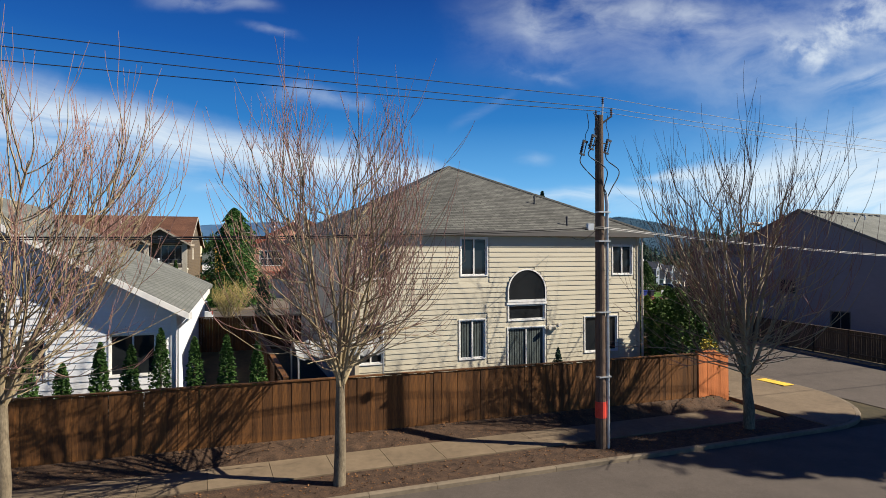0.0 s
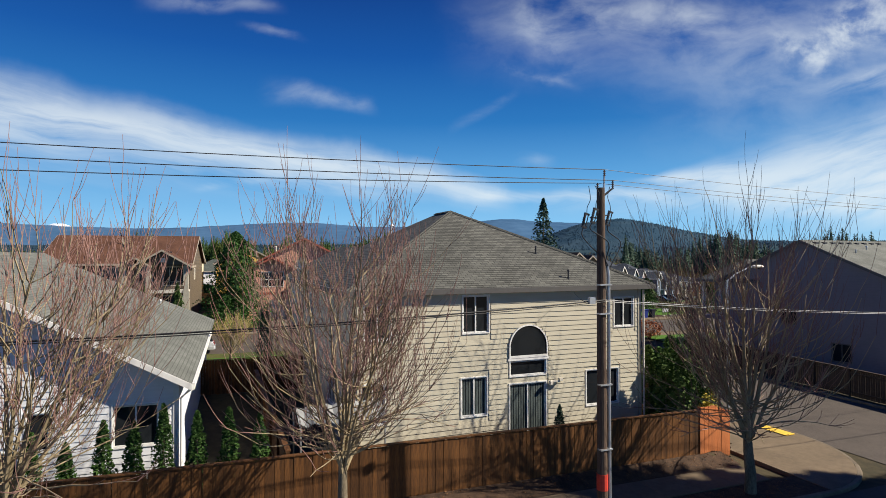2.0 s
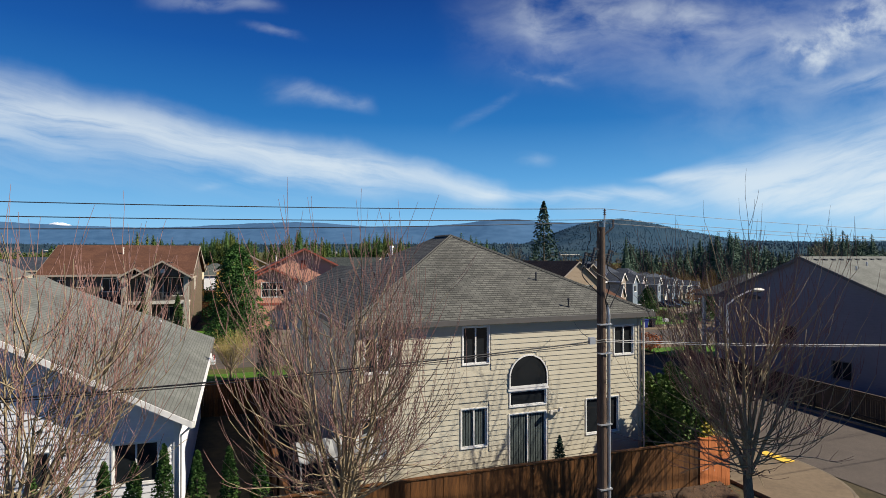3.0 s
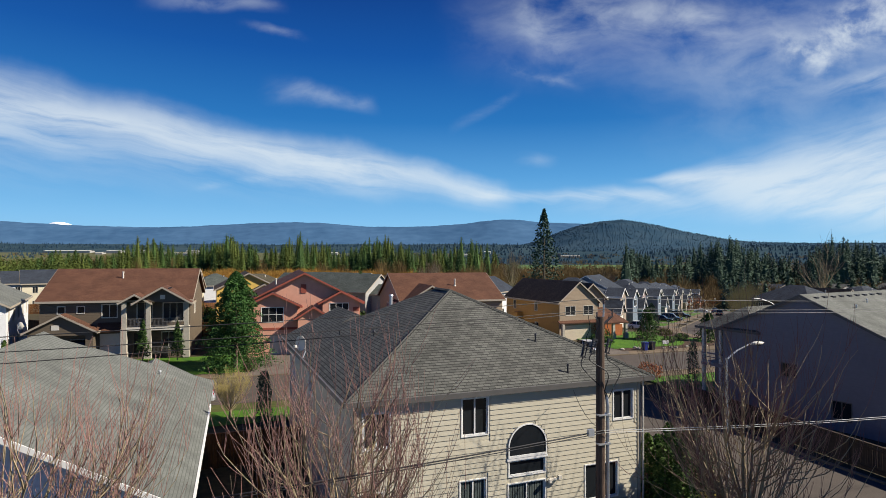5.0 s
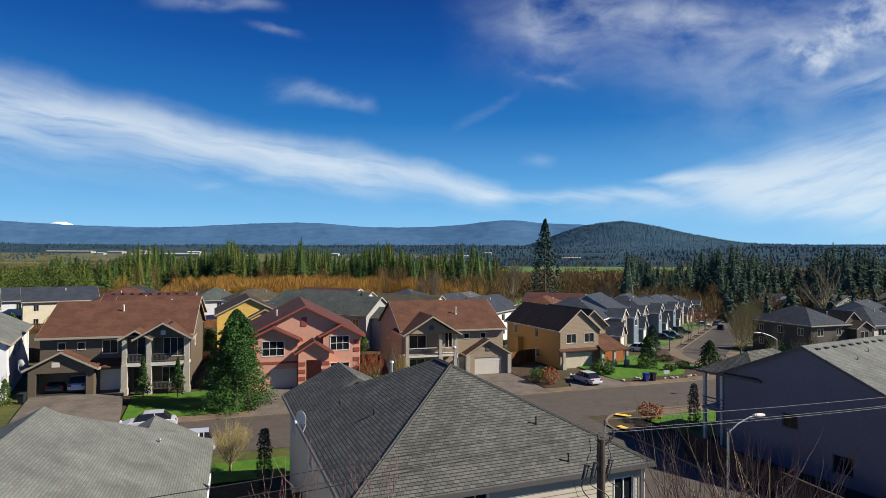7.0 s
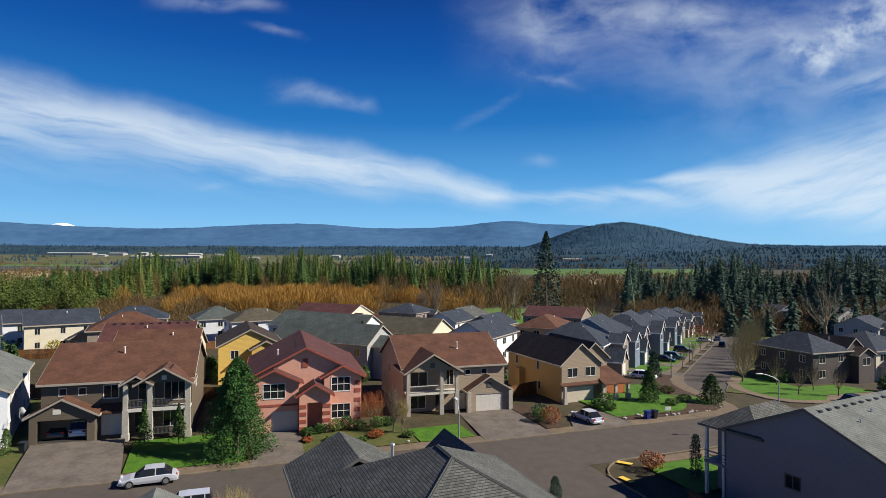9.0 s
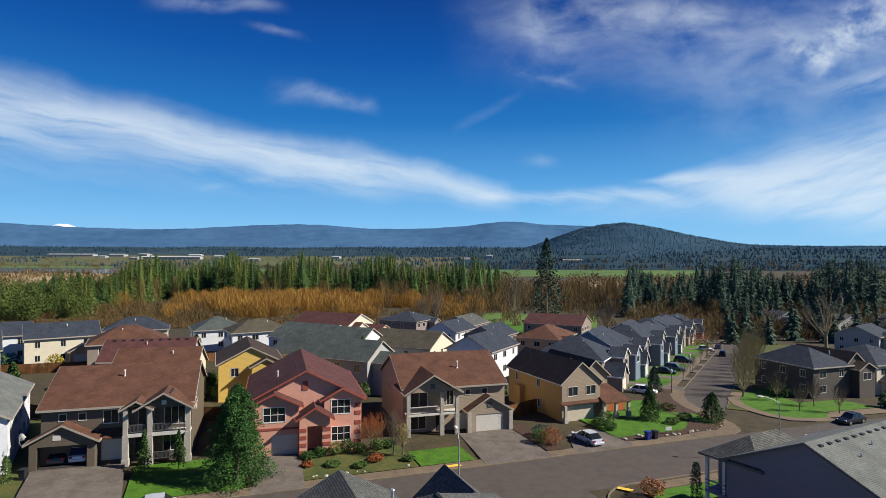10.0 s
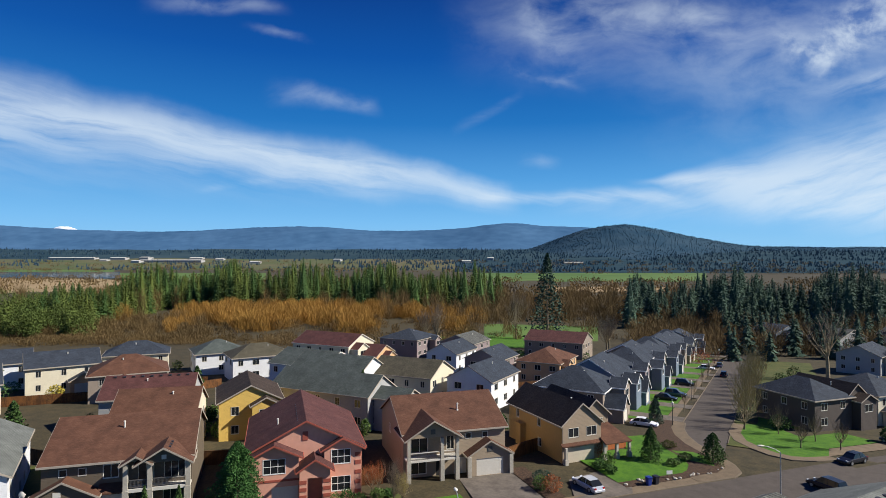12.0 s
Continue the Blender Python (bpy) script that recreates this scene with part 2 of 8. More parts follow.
ASPHALT = mat("asphalt", (0.080, 0.065, 0.053), 0.9, 0.12, 8.0, 0.3, 180, stain=0.13)
CONCRETE = mat("concrete", (0.160, 0.118, 0.074), 0.9, 0.16, 5.0, 0.25, 90, per=0.07, stain=0.15)
DRIVE = mat("driveway_concrete", (0.135, 0.112, 0.09), 0.9, 0.2, 3.0, 0.2, 90, stain=0.25)
KERB = mat("kerb_concrete", (0.155, 0.122, 0.084), 0.9, 0.2, 6.0, 0.25, 60, per=0.06)
MULCH = mat("bark_mulch", (0.022, 0.013, 0.008), 0.95, 0.5, 25.0, 1.0, 50, col2=(0.095, 0.055, 0.032))
SOIL = mat("ground_soil", (0.030, 0.026, 0.012), 0.95, 0.4, 3.0, 0.6, 20, col2=(0.074, 0.056, 0.026))
LAWN = mat("lawn_grass", (0.030, 0.095, 0.004), 0.9, 0.3, 6.0, 0.8, 70, col2=(0.082, 0.180, 0.008))
ROUGHGRASS = mat("rough_grass", (0.038, 0.058, 0.010), 0.95, 0.3, 2.0, 0.8, 30, col2=(0.100, 0.094, 0.024))
FENCE_OLD = mat("cedar_fence", (0.048, 0.020, 0.007), 0.75, 0.3, 9.0, 0.35, 40, col2=(0.165, 0.066, 0.016), per=0.40, stretch=(4, 4, 0.5), stain=0.42)
FENCE_NEW = mat("cedar_fence_new", (0.30, 0.085, 0.025), 0.7, 0.25, 9.0, 0.3, 40, col2=(0.46, 0.15, 0.045), per=0.18, stretch=(4, 4, 0.5))
POLEWOOD = mat("pole_wood", (0.045, 0.028, 0.020), 0.85, 0.4, 12.0, 0.6, 40, col2=(0.15, 0.10, 0.07), stretch=(6, 6, 0.35))
STEEL = mat("galvanised_steel", (0.48, 0.49, 0.50), 0.45, 0.15, 8.0, metal=0.7)
DARKMETAL = mat("dark_metal", (0.04, 0.04, 0.045), 0.5, 0.2, 8.0, metal=0.3)
PORCELAIN = mat("porcelain", (0.10, 0.07, 0.06), 0.25, 0.2, 20.0)
WIRE = mat("wire_sheath", (0.02, 0.02, 0.022), 0.6, 0.2, 8.0)
CABLE = mat("weathered_cable", (0.40, 0.39, 0.37), 0.6, 0.2, 8.0)
WIRE_LIGHT = mat("bare_wire", (0.14, 0.14, 0.145), 0.6, 0.2, 8.0)
BARK = mat("bark_grey", (0.085, 0.066, 0.042), 0.9, 0.4, 10.0, 0.7, 40, col2=(0.23, 0.185, 0.125), stretch=(3, 3, 1))
LIMB = mat("bark_limb", (0.18, 0.14, 0.078), 0.85, 0.4, 2.0, 0.3, 40, col2=(0.40, 0.32, 0.20))
TWIG = mat("twig_red", (0.150, 0.078, 0.066), 0.8, 0.3, 2.0, col2=(0.280, 0.160, 0.138))
TWIG_GREY = mat("twig_grey", (0.10, 0.075, 0.055), 0.85, 0.3, 3.0, col2=(0.21, 0.16, 0.115))
TWIG_YELLOW = mat("twig_yellow", (0.28, 0.22, 0.07), 0.85, 0.3, 3.0, col2=(0.42, 0.34, 0.14))
WILLOW = mat("willow_brush", (0.24, 0.125, 0.022), 0.9, 0.3, 0.06, col2=(0.44, 0.24, 0.05))
BRUSH = mat("bare_brush", (0.110, 0.074, 0.026), 0.9, 0.3, 0.04, col2=(0.20, 0.128, 0.050))
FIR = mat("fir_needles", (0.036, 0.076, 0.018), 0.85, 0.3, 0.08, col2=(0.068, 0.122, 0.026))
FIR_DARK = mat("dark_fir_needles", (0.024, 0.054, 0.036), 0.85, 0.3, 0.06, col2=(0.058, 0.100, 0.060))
# fir needles again, with a sunlit yellow-green put into the colour
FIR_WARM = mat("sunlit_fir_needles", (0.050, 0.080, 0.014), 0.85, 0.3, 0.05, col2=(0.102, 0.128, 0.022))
PINE = mat("pine_needles", (0.018, 0.060, 0.012), 0.8, 0.3, 2.0, col2=(0.055, 0.135, 0.024))
THUJA = mat("arborvitae_leaves", (0.020, 0.058, 0.010), 0.8, 0.3, 4.0, col2=(0.062, 0.13, 0.022))
HEDGE = mat("hedge_leaves", (0.04, 0.085, 0.015), 0.8, 0.3, 3.0, col2=(0.12, 0.18, 0.04))
SHRUB_GOLD = mat("golden_leaves", (0.25, 0.20, 0.02), 0.8, 0.3, 3.0, col2=(0.45, 0.36, 0.05))
SHRUB_RUST = mat("rust_leaves", (0.22, 0.06, 0.02), 0.8, 0.3, 3.0, col2=(0.36, 0.12, 0.035))
WHITE = mat("white_paint", (0.74, 0.73, 0.70), 0.5, 0.06, 4.0)
OFFWHITE = mat("off_white_paint", (0.62, 0.58, 0.50), 0.55, 0.06, 4.0)
TRIM_TAN = mat("tan_trim_paint", (0.52, 0.45, 0.34), 0.6, 0.06, 4.0)
TRIM_SAND = mat("sand_trim_paint", (0.36, 0.31, 0.245), 0.6, 0.08, 4.0)
GUTTER = mat("gutter_dark", (0.10, 0.095, 0.09), 0.5, 0.1, 4.0)
PANE = mat("window_pane", (0.016, 0.019, 0.022), 0.05, 0.2, 0.6, spec=0.45)
BLIND = mat("blind_slats", (0.085, 0.105, 0.10), 0.7, 0.15, 3.0)
DARK = mat("dark_interior", (0.03, 0.028, 0.026), 0.9, 0.2, 3.0)
CREAM_BOARD = mat("cream_siding", (0.52, 0.475, 0.365), 0.55, 0.07, 3.0, per=0.03, stretch=(0.4, 0.4, 3))
WHITE_BOARD = mat("white_siding", (0.70, 0.71, 0.73), 0.55, 0.06, 3.0, per=0.03, stretch=(0.4, 0.4, 3))
ROOF_GREY = shingle_mat("grey_shingles", (0.075, 0.076, 0.068), (0.125, 0.125, 0.110), (0.022, 0.022, 0.020), course=0.078, tab=0.28, strength=0.8)
ROOF_PALE = shingle_mat("pale_grey_shingles", (0.120, 0.126, 0.112), (0.148, 0.154, 0.138), (0.088, 0.092, 0.082))
ROOF_BROWN = shingle_mat("brown_shingles", (0.094, 0.042, 0.024), (0.120, 0.056, 0.034), (0.060, 0.027, 0.017))
ROOF_RED = shingle_mat("red_brown_shingles", (0.076, 0.030, 0.026), (0.100, 0.042, 0.036), (0.055, 0.018, 0.017))
ROOF_DARK = shingle_mat("dark_brown_shingles", (0.042, 0.028, 0.020), (0.062, 0.044, 0.033), (0.022, 0.015, 0.012))
ROOF_SLATE = shingle_mat("slate_grey_shingles", (0.027, 0.034, 0.047), (0.044, 0.053, 0.068), (0.015, 0.018, 0.024))
ROOF_GREEN = shingle_mat("green_grey_shingles", (0.062, 0.074, 0.066), (0.090, 0.102, 0.090), (0.035, 0.04, 0.036))
ROOF_OLIVE = shingle_mat("olive_shingles", (0.068, 0.060, 0.038), (0.095, 0.083, 0.056), (0.035, 0.03, 0.02))

# ---------------------------------------------------------------- helpers for meshes


def part(name, bm, material, parent=None, label="", smooth=False):
    me = bpy.data.meshes.new(name)
    if isinstance(bm, tuple):
        me.from_pydata(*bm)
    else:
        bm.to_mesh(me)
        bm.free()
    me.materials.append(material)
    if smooth:
        me.polygons.foreach_set("use_smooth", [True] * len(me.polygons))
    ob = new(name, me)
    if parent is not None:
        ob.parent = parent
    if label:
        ob["label"] = label
    return ob


def thing(name, m, label, category, group=""):
    ob = new(name)
    ob.matrix_world = m
    ob.empty_display_size = 0.3
    return tagged(ob, label, category, group)


BOX_F = ((0, 3, 2, 1), (4, 5, 6, 7), (0, 1, 5, 4), (1, 2, 6, 5), (2, 3, 7, 6), (3, 0, 4, 7))


def box(bm, x0, x1, y0, y1, z0, z1, m=None):
    co = [(x0, y0, z0), (x1, y0, z0), (x1, y1, z0), (x0, y1, z0), (x0, y0, z1), (x1, y0, z1), (x1, y1, z1), (x0, y1, z1)]
    vs = [bm.verts.new(m @ Vector(c) if m else c) for c in co]
    for f in BOX_F:
        bm.faces.new([vs[i] for i in f])
    return bm


def boxes(*args, m=None):
    bm = bmesh.new()
    for a in args:
        box(bm, *a, m=m)
    return bm


def prism(bm, pts, off):
    """A slab: the polygon pts, and the same moved by off."""
    off = Vector(off)
    a = [bm.verts.new(p) for p in pts]
    b = [bm.verts.new(Vector(p) + off) for p in pts]
    bm.faces.new(a)
    bm.faces.new(b[::-1])
    for i in range(len(pts)):
        j = (i + 1) % len(pts)
        bm.faces.new((a[j], a[i], b[i], b[j]))
    return bm


def fixed(bm):
    bmesh.ops.remove_doubles(bm, verts=bm.verts, dist=0.0005)
    bmesh.ops.recalc_face_normals(bm, faces=bm.faces)
    return bm


def cyl(bm, x, y, z0, z1, r0, r1=None, n=10):
    r1 = r0 if r1 is None else r1
    a = [bm.verts.new((x + r0 * math.cos(6.2832 * i / n), y + r0 * math.sin(6.2832 * i / n), z0)) for i in range(n)]
    b = [bm.verts.new((x + r1 * math.cos(6.2832 * i / n), y + r1 * math.sin(6.2832 * i / n), z1)) for i in range(n)]
    for i in range(n):
        j = (i + 1) % n
        bm.faces.new((a[i], a[j], b[j], b[i]))
    bm.faces.new(a[::-1])
    bm.faces.new(b)
    return bm


class Soup:
    """Gathers vertices and faces quickly."""

    def __init__(self):
        self.v, self.f = [], []

    def tube(self, pts, r0, r1, n=4):
        k, base = len(pts), len(self.v)
        for i, p in enumerate(pts):
            d = (pts[min(i + 1, k - 1)] - pts[max(i - 1, 0)]).normalized()
            a = d.orthogonal().normalized()
            b = d.cross(a)
            r = r0 + (r1 - r0) * i / (k - 1)
            for j in range(n):
                w = 6.2832 * j / n
                self.v.append(p + a * (r * math.cos(w)) + b * (r * math.sin(w)))
        for i in range(k - 1):
            for j in range(n):
                q = base + i * n
                self.f.append((q + j, q + (j + 1) % n, q + n + (j + 1) % n, q + n + j))

    def done(self):
        return ([tuple(p) for p in self.v], [], self.f)


def leaves(pts, size, rng, flat=0.0, droop=None):
    """Many small leaf clumps, one triangle pair each, at the points given."""
    n = len(pts)
    a = rng.normal(size=(n, 3))
    a /= np.linalg.norm(a, axis=1)[:, None]
    b = rng.normal(size=(n, 3))
    b -= (a * b).sum(1)[:, None] * a
    b /= np.linalg.norm(b, axis=1)[:, None]
    a[:, 2] *= 1 - flat
    s = size * rng.uniform(0.6, 1.4, (n, 1))
    v = np.stack([pts - a * s, pts + b * s * 0.6, pts + a * s, pts - b * s * 0.6], 1).reshape(-1, 3)
    f = np.arange(n * 4).reshape(n, 4)
    return (v.tolist(), [], f.tolist())


# ---------------------------------------------------------------- the lie of the land
TURN = radians(22.6)                     # the streets' direction
UX, UY = math.cos(TURN), math.sin(TURN)


def uv(u, n):
    """Street coordinates (along, across) to x, y."""
    return u * UX - n * UY, u * UY + n * UX


def lay(x, y):
    xx = min(max(x, -70), 90)
    z = 0.1 - 0.02 * (xx - 5) + 0.0166 * (min(y, 85) - 19)
    if y > 85:
        z -= 0.045 * (min(y, 250) - 85)
    return z


def step(a, b, x):
    t = min(max((x - a) / (b - a), 0), 1)
    return t * t * (3 - 2 * t)


def land(x, y):
    """The ground: the even slope, and the bank behind the near pavement on which the back yards lie."""
    u, n = x * UX + y * UY, -x * UY + y * UX
    bank = 0.42 * step(17.3, 18.6, n) * (1 - step(40, 46, n)) * (1 - step(18.9, 20.4, u))
    return lay(x, y) + bank


xs = sorted(set([-4900, -3000, -1800, -1000, -600, -350, -220, -140, -100, -70] + list(range(-60, -30, 6)) + [i * 0.75 for i in range(-40, 46)]
                + list(range(36, 90, 6)) + [90, 120, 180, 260, 400, 650, 1000, 1800, 3000, 4900]))
ys = sorted(set([-400, -200, -100, -50, -20, 0, 6] + [10 + i * 0.75 for i in range(0, 62)] + list(range(57, 85, 4))
                + [85, 100, 130, 170, 210, 250, 300, 400, 600, 900, 1400, 2200, 3300, 4900]))
gv = [(x, y, land(x, y)) for y in ys for x in xs]
gf = [(j * len(xs) + i, j * len(xs) + i + 1, (j + 1) * len(xs) + i + 1, (j + 1) * len(xs) + i) for j in range(len(ys) - 1) for i in range(len(xs) - 1)]
tagged(part("ground", (gv, [], gf), SOIL, smooth=True), "uneven brownish-green ground of yards and fields", "ground", kind="structure")


def sheet(name, pts, material, up, label, category, thick=0.0, seg=3.0):
    """A ground covering: a strip between two lines of points, laid on the ground; thick gives it real side faces."""
    a, b = pts
    bm = bmesh.new()
    rows = []
    for (p, q) in zip(a, b):
        k = max(1, int(math.dist(p, q) / seg))
        rows.append([(p[0] + (q[0] - p[0]) * i / k, p[1] + (q[1] - p[1]) * i / k) for i in range(k + 1)])
    k = max(len(r) for r in rows)
    rows = [[(p[0] + (q[0] - p[0]) * i / (k - 1), p[1] + (q[1] - p[1]) * i / (k - 1)) for i in range(k)] for p, q in zip(a, b)]
    top = [[bm.verts.new((x, y, land(x, y) + up)) for x, y in r] for r in rows]
    for i in range(len(top) - 1):
        for j in range(k - 1):
            bm.faces.new((top[i][j], top[i][j + 1], top[i + 1][j + 1], top[i + 1][j]))
    if thick:
        edge = [v.co.copy() for v in top[0]] + [r[-1].co.copy() for r in top[1:]] + [v.co.copy() for v in top[-1][::-1][1:]] + [r[0].co.copy() for r in top[::-1][1:-1]]
        up_v = [bm.verts.new(c) for c in edge]
        dn_v = [bm.verts.new(c - Vector((0, 0, thick))) for c in edge]
        for i in range(len(edge)):
            j = (i + 1) % len(edge)
            bm.faces.new((up_v[i], up_v[j], dn_v[j], dn_v[i]))
    return tagged(part(name, fixed(bm), material), label, category, kind="structure")


def line(f, a, b, stepm=2.5):
    k = max(2, int(abs(b - a) / stepm) + 1)
    return [f(a + (b - a) * i / (k - 1)) for i in range(k)]


def along(u0, u1, n0, n1, stepm=2.5):
    return line(lambda u: uv(u, n0), u0, u1, stepm), line(lambda u: uv(u, n1), u0, u1, stepm)


KN, KF = 14.4, 58.0          # kerb lines of the near street (its far side) and of the street behind (its far side)
sheet("road", along(-60, 150, 3.5, KN, 6), ASPHALT, 0.02, "worn brown-grey asphalt street with oil stains", "road")
sheet("road", along(-110, 190, 48.8, KF, 6), ASPHALT, 0.02, "brown-grey asphalt residential street", "road")
sheet("road", (line(lambda n: uv(25.6, n), KN, 48.8), line(lambda n: uv(34.6, n), KN, 48.8)), ASPHALT, 0.024, "short asphalt side street with kerbs", "road")
LSA, LSD = (36.4, 92.0), (math.cos(radians(62.3)), math.sin(radians(62.3)))


def ls(a, c):
    """Coordinates of the long street that leads away: along it, and to its right."""
    return LSA[0] + LSD[0] * a + LSD[1] * c, LSA[1] + LSD[1] * a - LSD[0] * c


def strip_ls(a0, a1, c0, c1, stepm=8):
    return line(lambda a: ls(a, c0), a0, a1, stepm), line(lambda a: ls(a, c1), a0, a1, stepm)


sheet("road", strip_ls(-9, 225, -3.1, 4.6), ASPHALT, 0.028, "long straight asphalt street leading away past houses", "road")

# ---------------------------------------------------------------- houses


def face(which, x0, y0, w, d):
    """Matrix from (along, outward, up) to the house's frame for one face of a block."""
    c = {"front": ((1, 0), (0, -1), (x0, y0)), "back": ((-1, 0), (0, 1), (x0 + w, y0 + d)),
         "right": ((0, 1), (1, 0), (x0 + w, y0)), "left": ((0, -1), (-1, 0), (x0, y0 + d))}[which]
    return Matrix(((c[0][0], c[1][0], 0, c[2][0]), (c[0][1], c[1][1], 0, c[2][1]), (0, 0, 1, 0), (0, 0, 0, 1)))


def panel(m, length, z0, z1, holes, thick=0.16):
    """A wall with openings right through it."""
    xs_ = sorted({0, length, *[h[0] for h in holes], *[h[0] + h[2] for h in holes]})
    zs_ = sorted({z0, z1, *[h[1] for h in holes], *[h[1] + h[3] for h in holes]})
    bm = bmesh.new()
    for za, zb in zip(zs_, zs_[1:]):
        for xa, xb in zip(xs_, xs_[1:]):
            cx, cz = (xa + xb) / 2, (za + zb) / 2
            if not any(h[0] < cx < h[0] + h[2] and h[1] < cz < h[1] + h[3] for h in holes):
                box(bm, xa, xb, -thick, 0, za, zb, m)
    return fixed(bm)


def window(parent, m, x, z, w, h, trim, panes=2, bar=0.05, edge=0.04, rows=1, blind=False):
    """A window in an opening: casing and bars, panes of glass behind."""
    bm = bmesh.new()
    e = edge
    for a in ((x - e, x + w + e, -0.02, 0.035, z - e, z), (x - e, x + w + e, -0.02, 0.035, z + h, z + h + e),
              (x - e, x, -0.02, 0.032, z, z + h), (x + w, x + w + e, -0.02, 0.032, z, z + h)):
        box(bm, *a, m=m)
    for i in range(1, panes):
        xc = x + w * i / panes
        box(bm, xc - bar / 2, xc + bar / 2, -0.08, -0.01, z, z + h, m=m)
    for i in range(1, rows):
        zc = z + h * i / rows
        box(bm, x, x + w, -0.078, -0.012, zc - bar / 2, zc + bar / 2, m=m)
    for a in ((x, x + w, -0.085, -0.02, z, z + 0.05), (x, x + w, -0.085, -0.02, z + h - 0.05, z + h),
              (x, x + 0.05, -0.085, -0.02, z + 0.05, z + h - 0.05), (x + w - 0.05, x + w, -0.085, -0.02, z + 0.05, z + h - 0.05)):
        box(bm, *a, m=m)
    win = part("window", fixed(bm), trim, parent)
    for i in range(panes):
        bm = bmesh.new()
        g = w / panes
        box(bm, x + g * i + 0.02, x + g * (i + 1) - 0.02, -0.07, -0.06, z + 0.02, z + h - 0.02, m=m)
        part("pane", fixed(bm), PANE, win)
    if blind:
        k = int(w / 0.11)
        for i in range(k):
            bm = bmesh.new()
            box(bm, x + w * (i + 0.1) / k, x + w * (i + 0.75) / k, -0.058, -0.056, z + 0.05, z + h - 0.05, m=m)
            part("blind_slat", fixed(bm), BLIND, win)
    return win


def gable_roof(parent, x0, x1, y0, y1, z, rise, axis, material, over=0.45, trim=None, rake=0.3, thick=0.16, name="roof"):
    """Two slopes with real thickness; axis: the ridge's direction. Boards along eaves and rakes."""
    bm = bmesh.new()
    tb = bmesh.new()
    if axis == "x":
        half, mid, e0, e1 = (y1 - y0) / 2, (y0 + y1) / 2, x0 - rake, x1 + rake
        P = lambda s, t, h: (s, mid + t, h)
    else:
        half, mid, e0, e1 = (x1 - x0) / 2, (x0 + x1) / 2, y0 - rake, y1 + rake
        P = lambda s, t, h: (mid + t, s, h)
    sl = rise / half
    zr, ze, far = z + rise + thick, z - over * sl + thick, half + over
    for sg in (-1, 1):
        prism(bm, [P(e0, 0, zr), P(e1, 0, zr), P(e1, sg * far, ze), P(e0, sg * far, ze)], (0, 0, -thick))
        # eaves board and rakes
        prism(tb, [P(e0, sg * far, ze + 0.01), P(e1, sg * far, ze + 0.01), P(e1, sg * (far + 0.07), ze + 0.01), P(e0, sg * (far + 0.07), ze + 0.01)], (0, 0, -thick - 0.05))
        for e, o in ((e0, -0.04), (e1, 0.04)):
            prism(tb, [P(e, 0, zr - 0.015), P(e, sg * far, ze - 0.015), P(e, sg * far, ze - thick - 0.06), P(e, 0, zr - thick - 0.06)], Vector(P(o, 0, 0)) - Vector(P(0, 0, 0)))
    r = part(name, fixed(bm), material, parent)
    part("fascia", fixed(tb), trim or WHITE, parent)
    return r


def hip_roof(parent, x0, x1, y0, y1, z, rise, material, over=0.45, trim=None, thick=0.16, name="roof"):
    a0, a1, b0, b1 = x0 - over, x1 + over, y0 - over, y1 + over
    w, d = a1 - a0, b1 - b0
    k = min(w, d) / 2
    ze = z - over * rise / (k - over) + thick
    zr = z + rise + thick
    if w >= d:
        r0, r1 = (a0 + k, b0 + k, zr), (a1 - k, b0 + k, zr)
    else:
        r0, r1 = (a0 + k, b0 + k, zr), (a0 + k, b1 - k, zr)
    c = [(a0, b0, ze), (a1, b0, ze), (a1, b1, ze), (a0, b1, ze)]
    bm = bmesh.new()
    if w >= d:
        polys = ([c[0], c[1], r1, r0], [c[1], c[2], r1], [c[2], c[3], r0, r1], [c[3], c[0], r0])
    else:
        polys = ([c[0], c[1], r0], [c[1], c[2], r1, r0], [c[2], c[3], r1], [c[3], c[0], r0, r1])
    for p in polys:
        prism(bm, p, (0, 0, -thick))
    r = part(name, fixed(bm), material, parent)
    tb = boxes((a0 - 0.06, a1 + 0.06, b0 - 0.08, b0 - 0.005, ze - thick - 0.03, ze + 0.01), (a0 - 0.06, a1 + 0.06, b1 + 0.005, b1 + 0.08, ze - thick - 0.03, ze + 0.01),
               (a0 - 0.08, a0 - 0.005, b0, b1, ze - thick - 0.03, ze + 0.01), (a1 + 0.005, a1 + 0.08, b0, b1, ze - thick - 0.03, ze + 0.01))
    part("gutter", fixed(tb), trim or WHITE, parent)
    sb = boxes((a0 + 0.02, x0, b0 + 0.02, b1 - 0.02, ze - thick - 0.02, ze - thick - 0.002), (x1, a1 - 0.02, b0 + 0.02, b1 - 0.02, ze - thick - 0.02, ze - thick - 0.002),
               (x0, x1, b0 + 0.02, y0, ze - thick - 0.02, ze - thick - 0.002), (x0, x1, y1, b1 - 0.02, ze - thick - 0.02, ze - thick - 0.002))
    part("soffit", fixed(sb), OFFWHITE, parent)
    return r, (r0, r1, c)


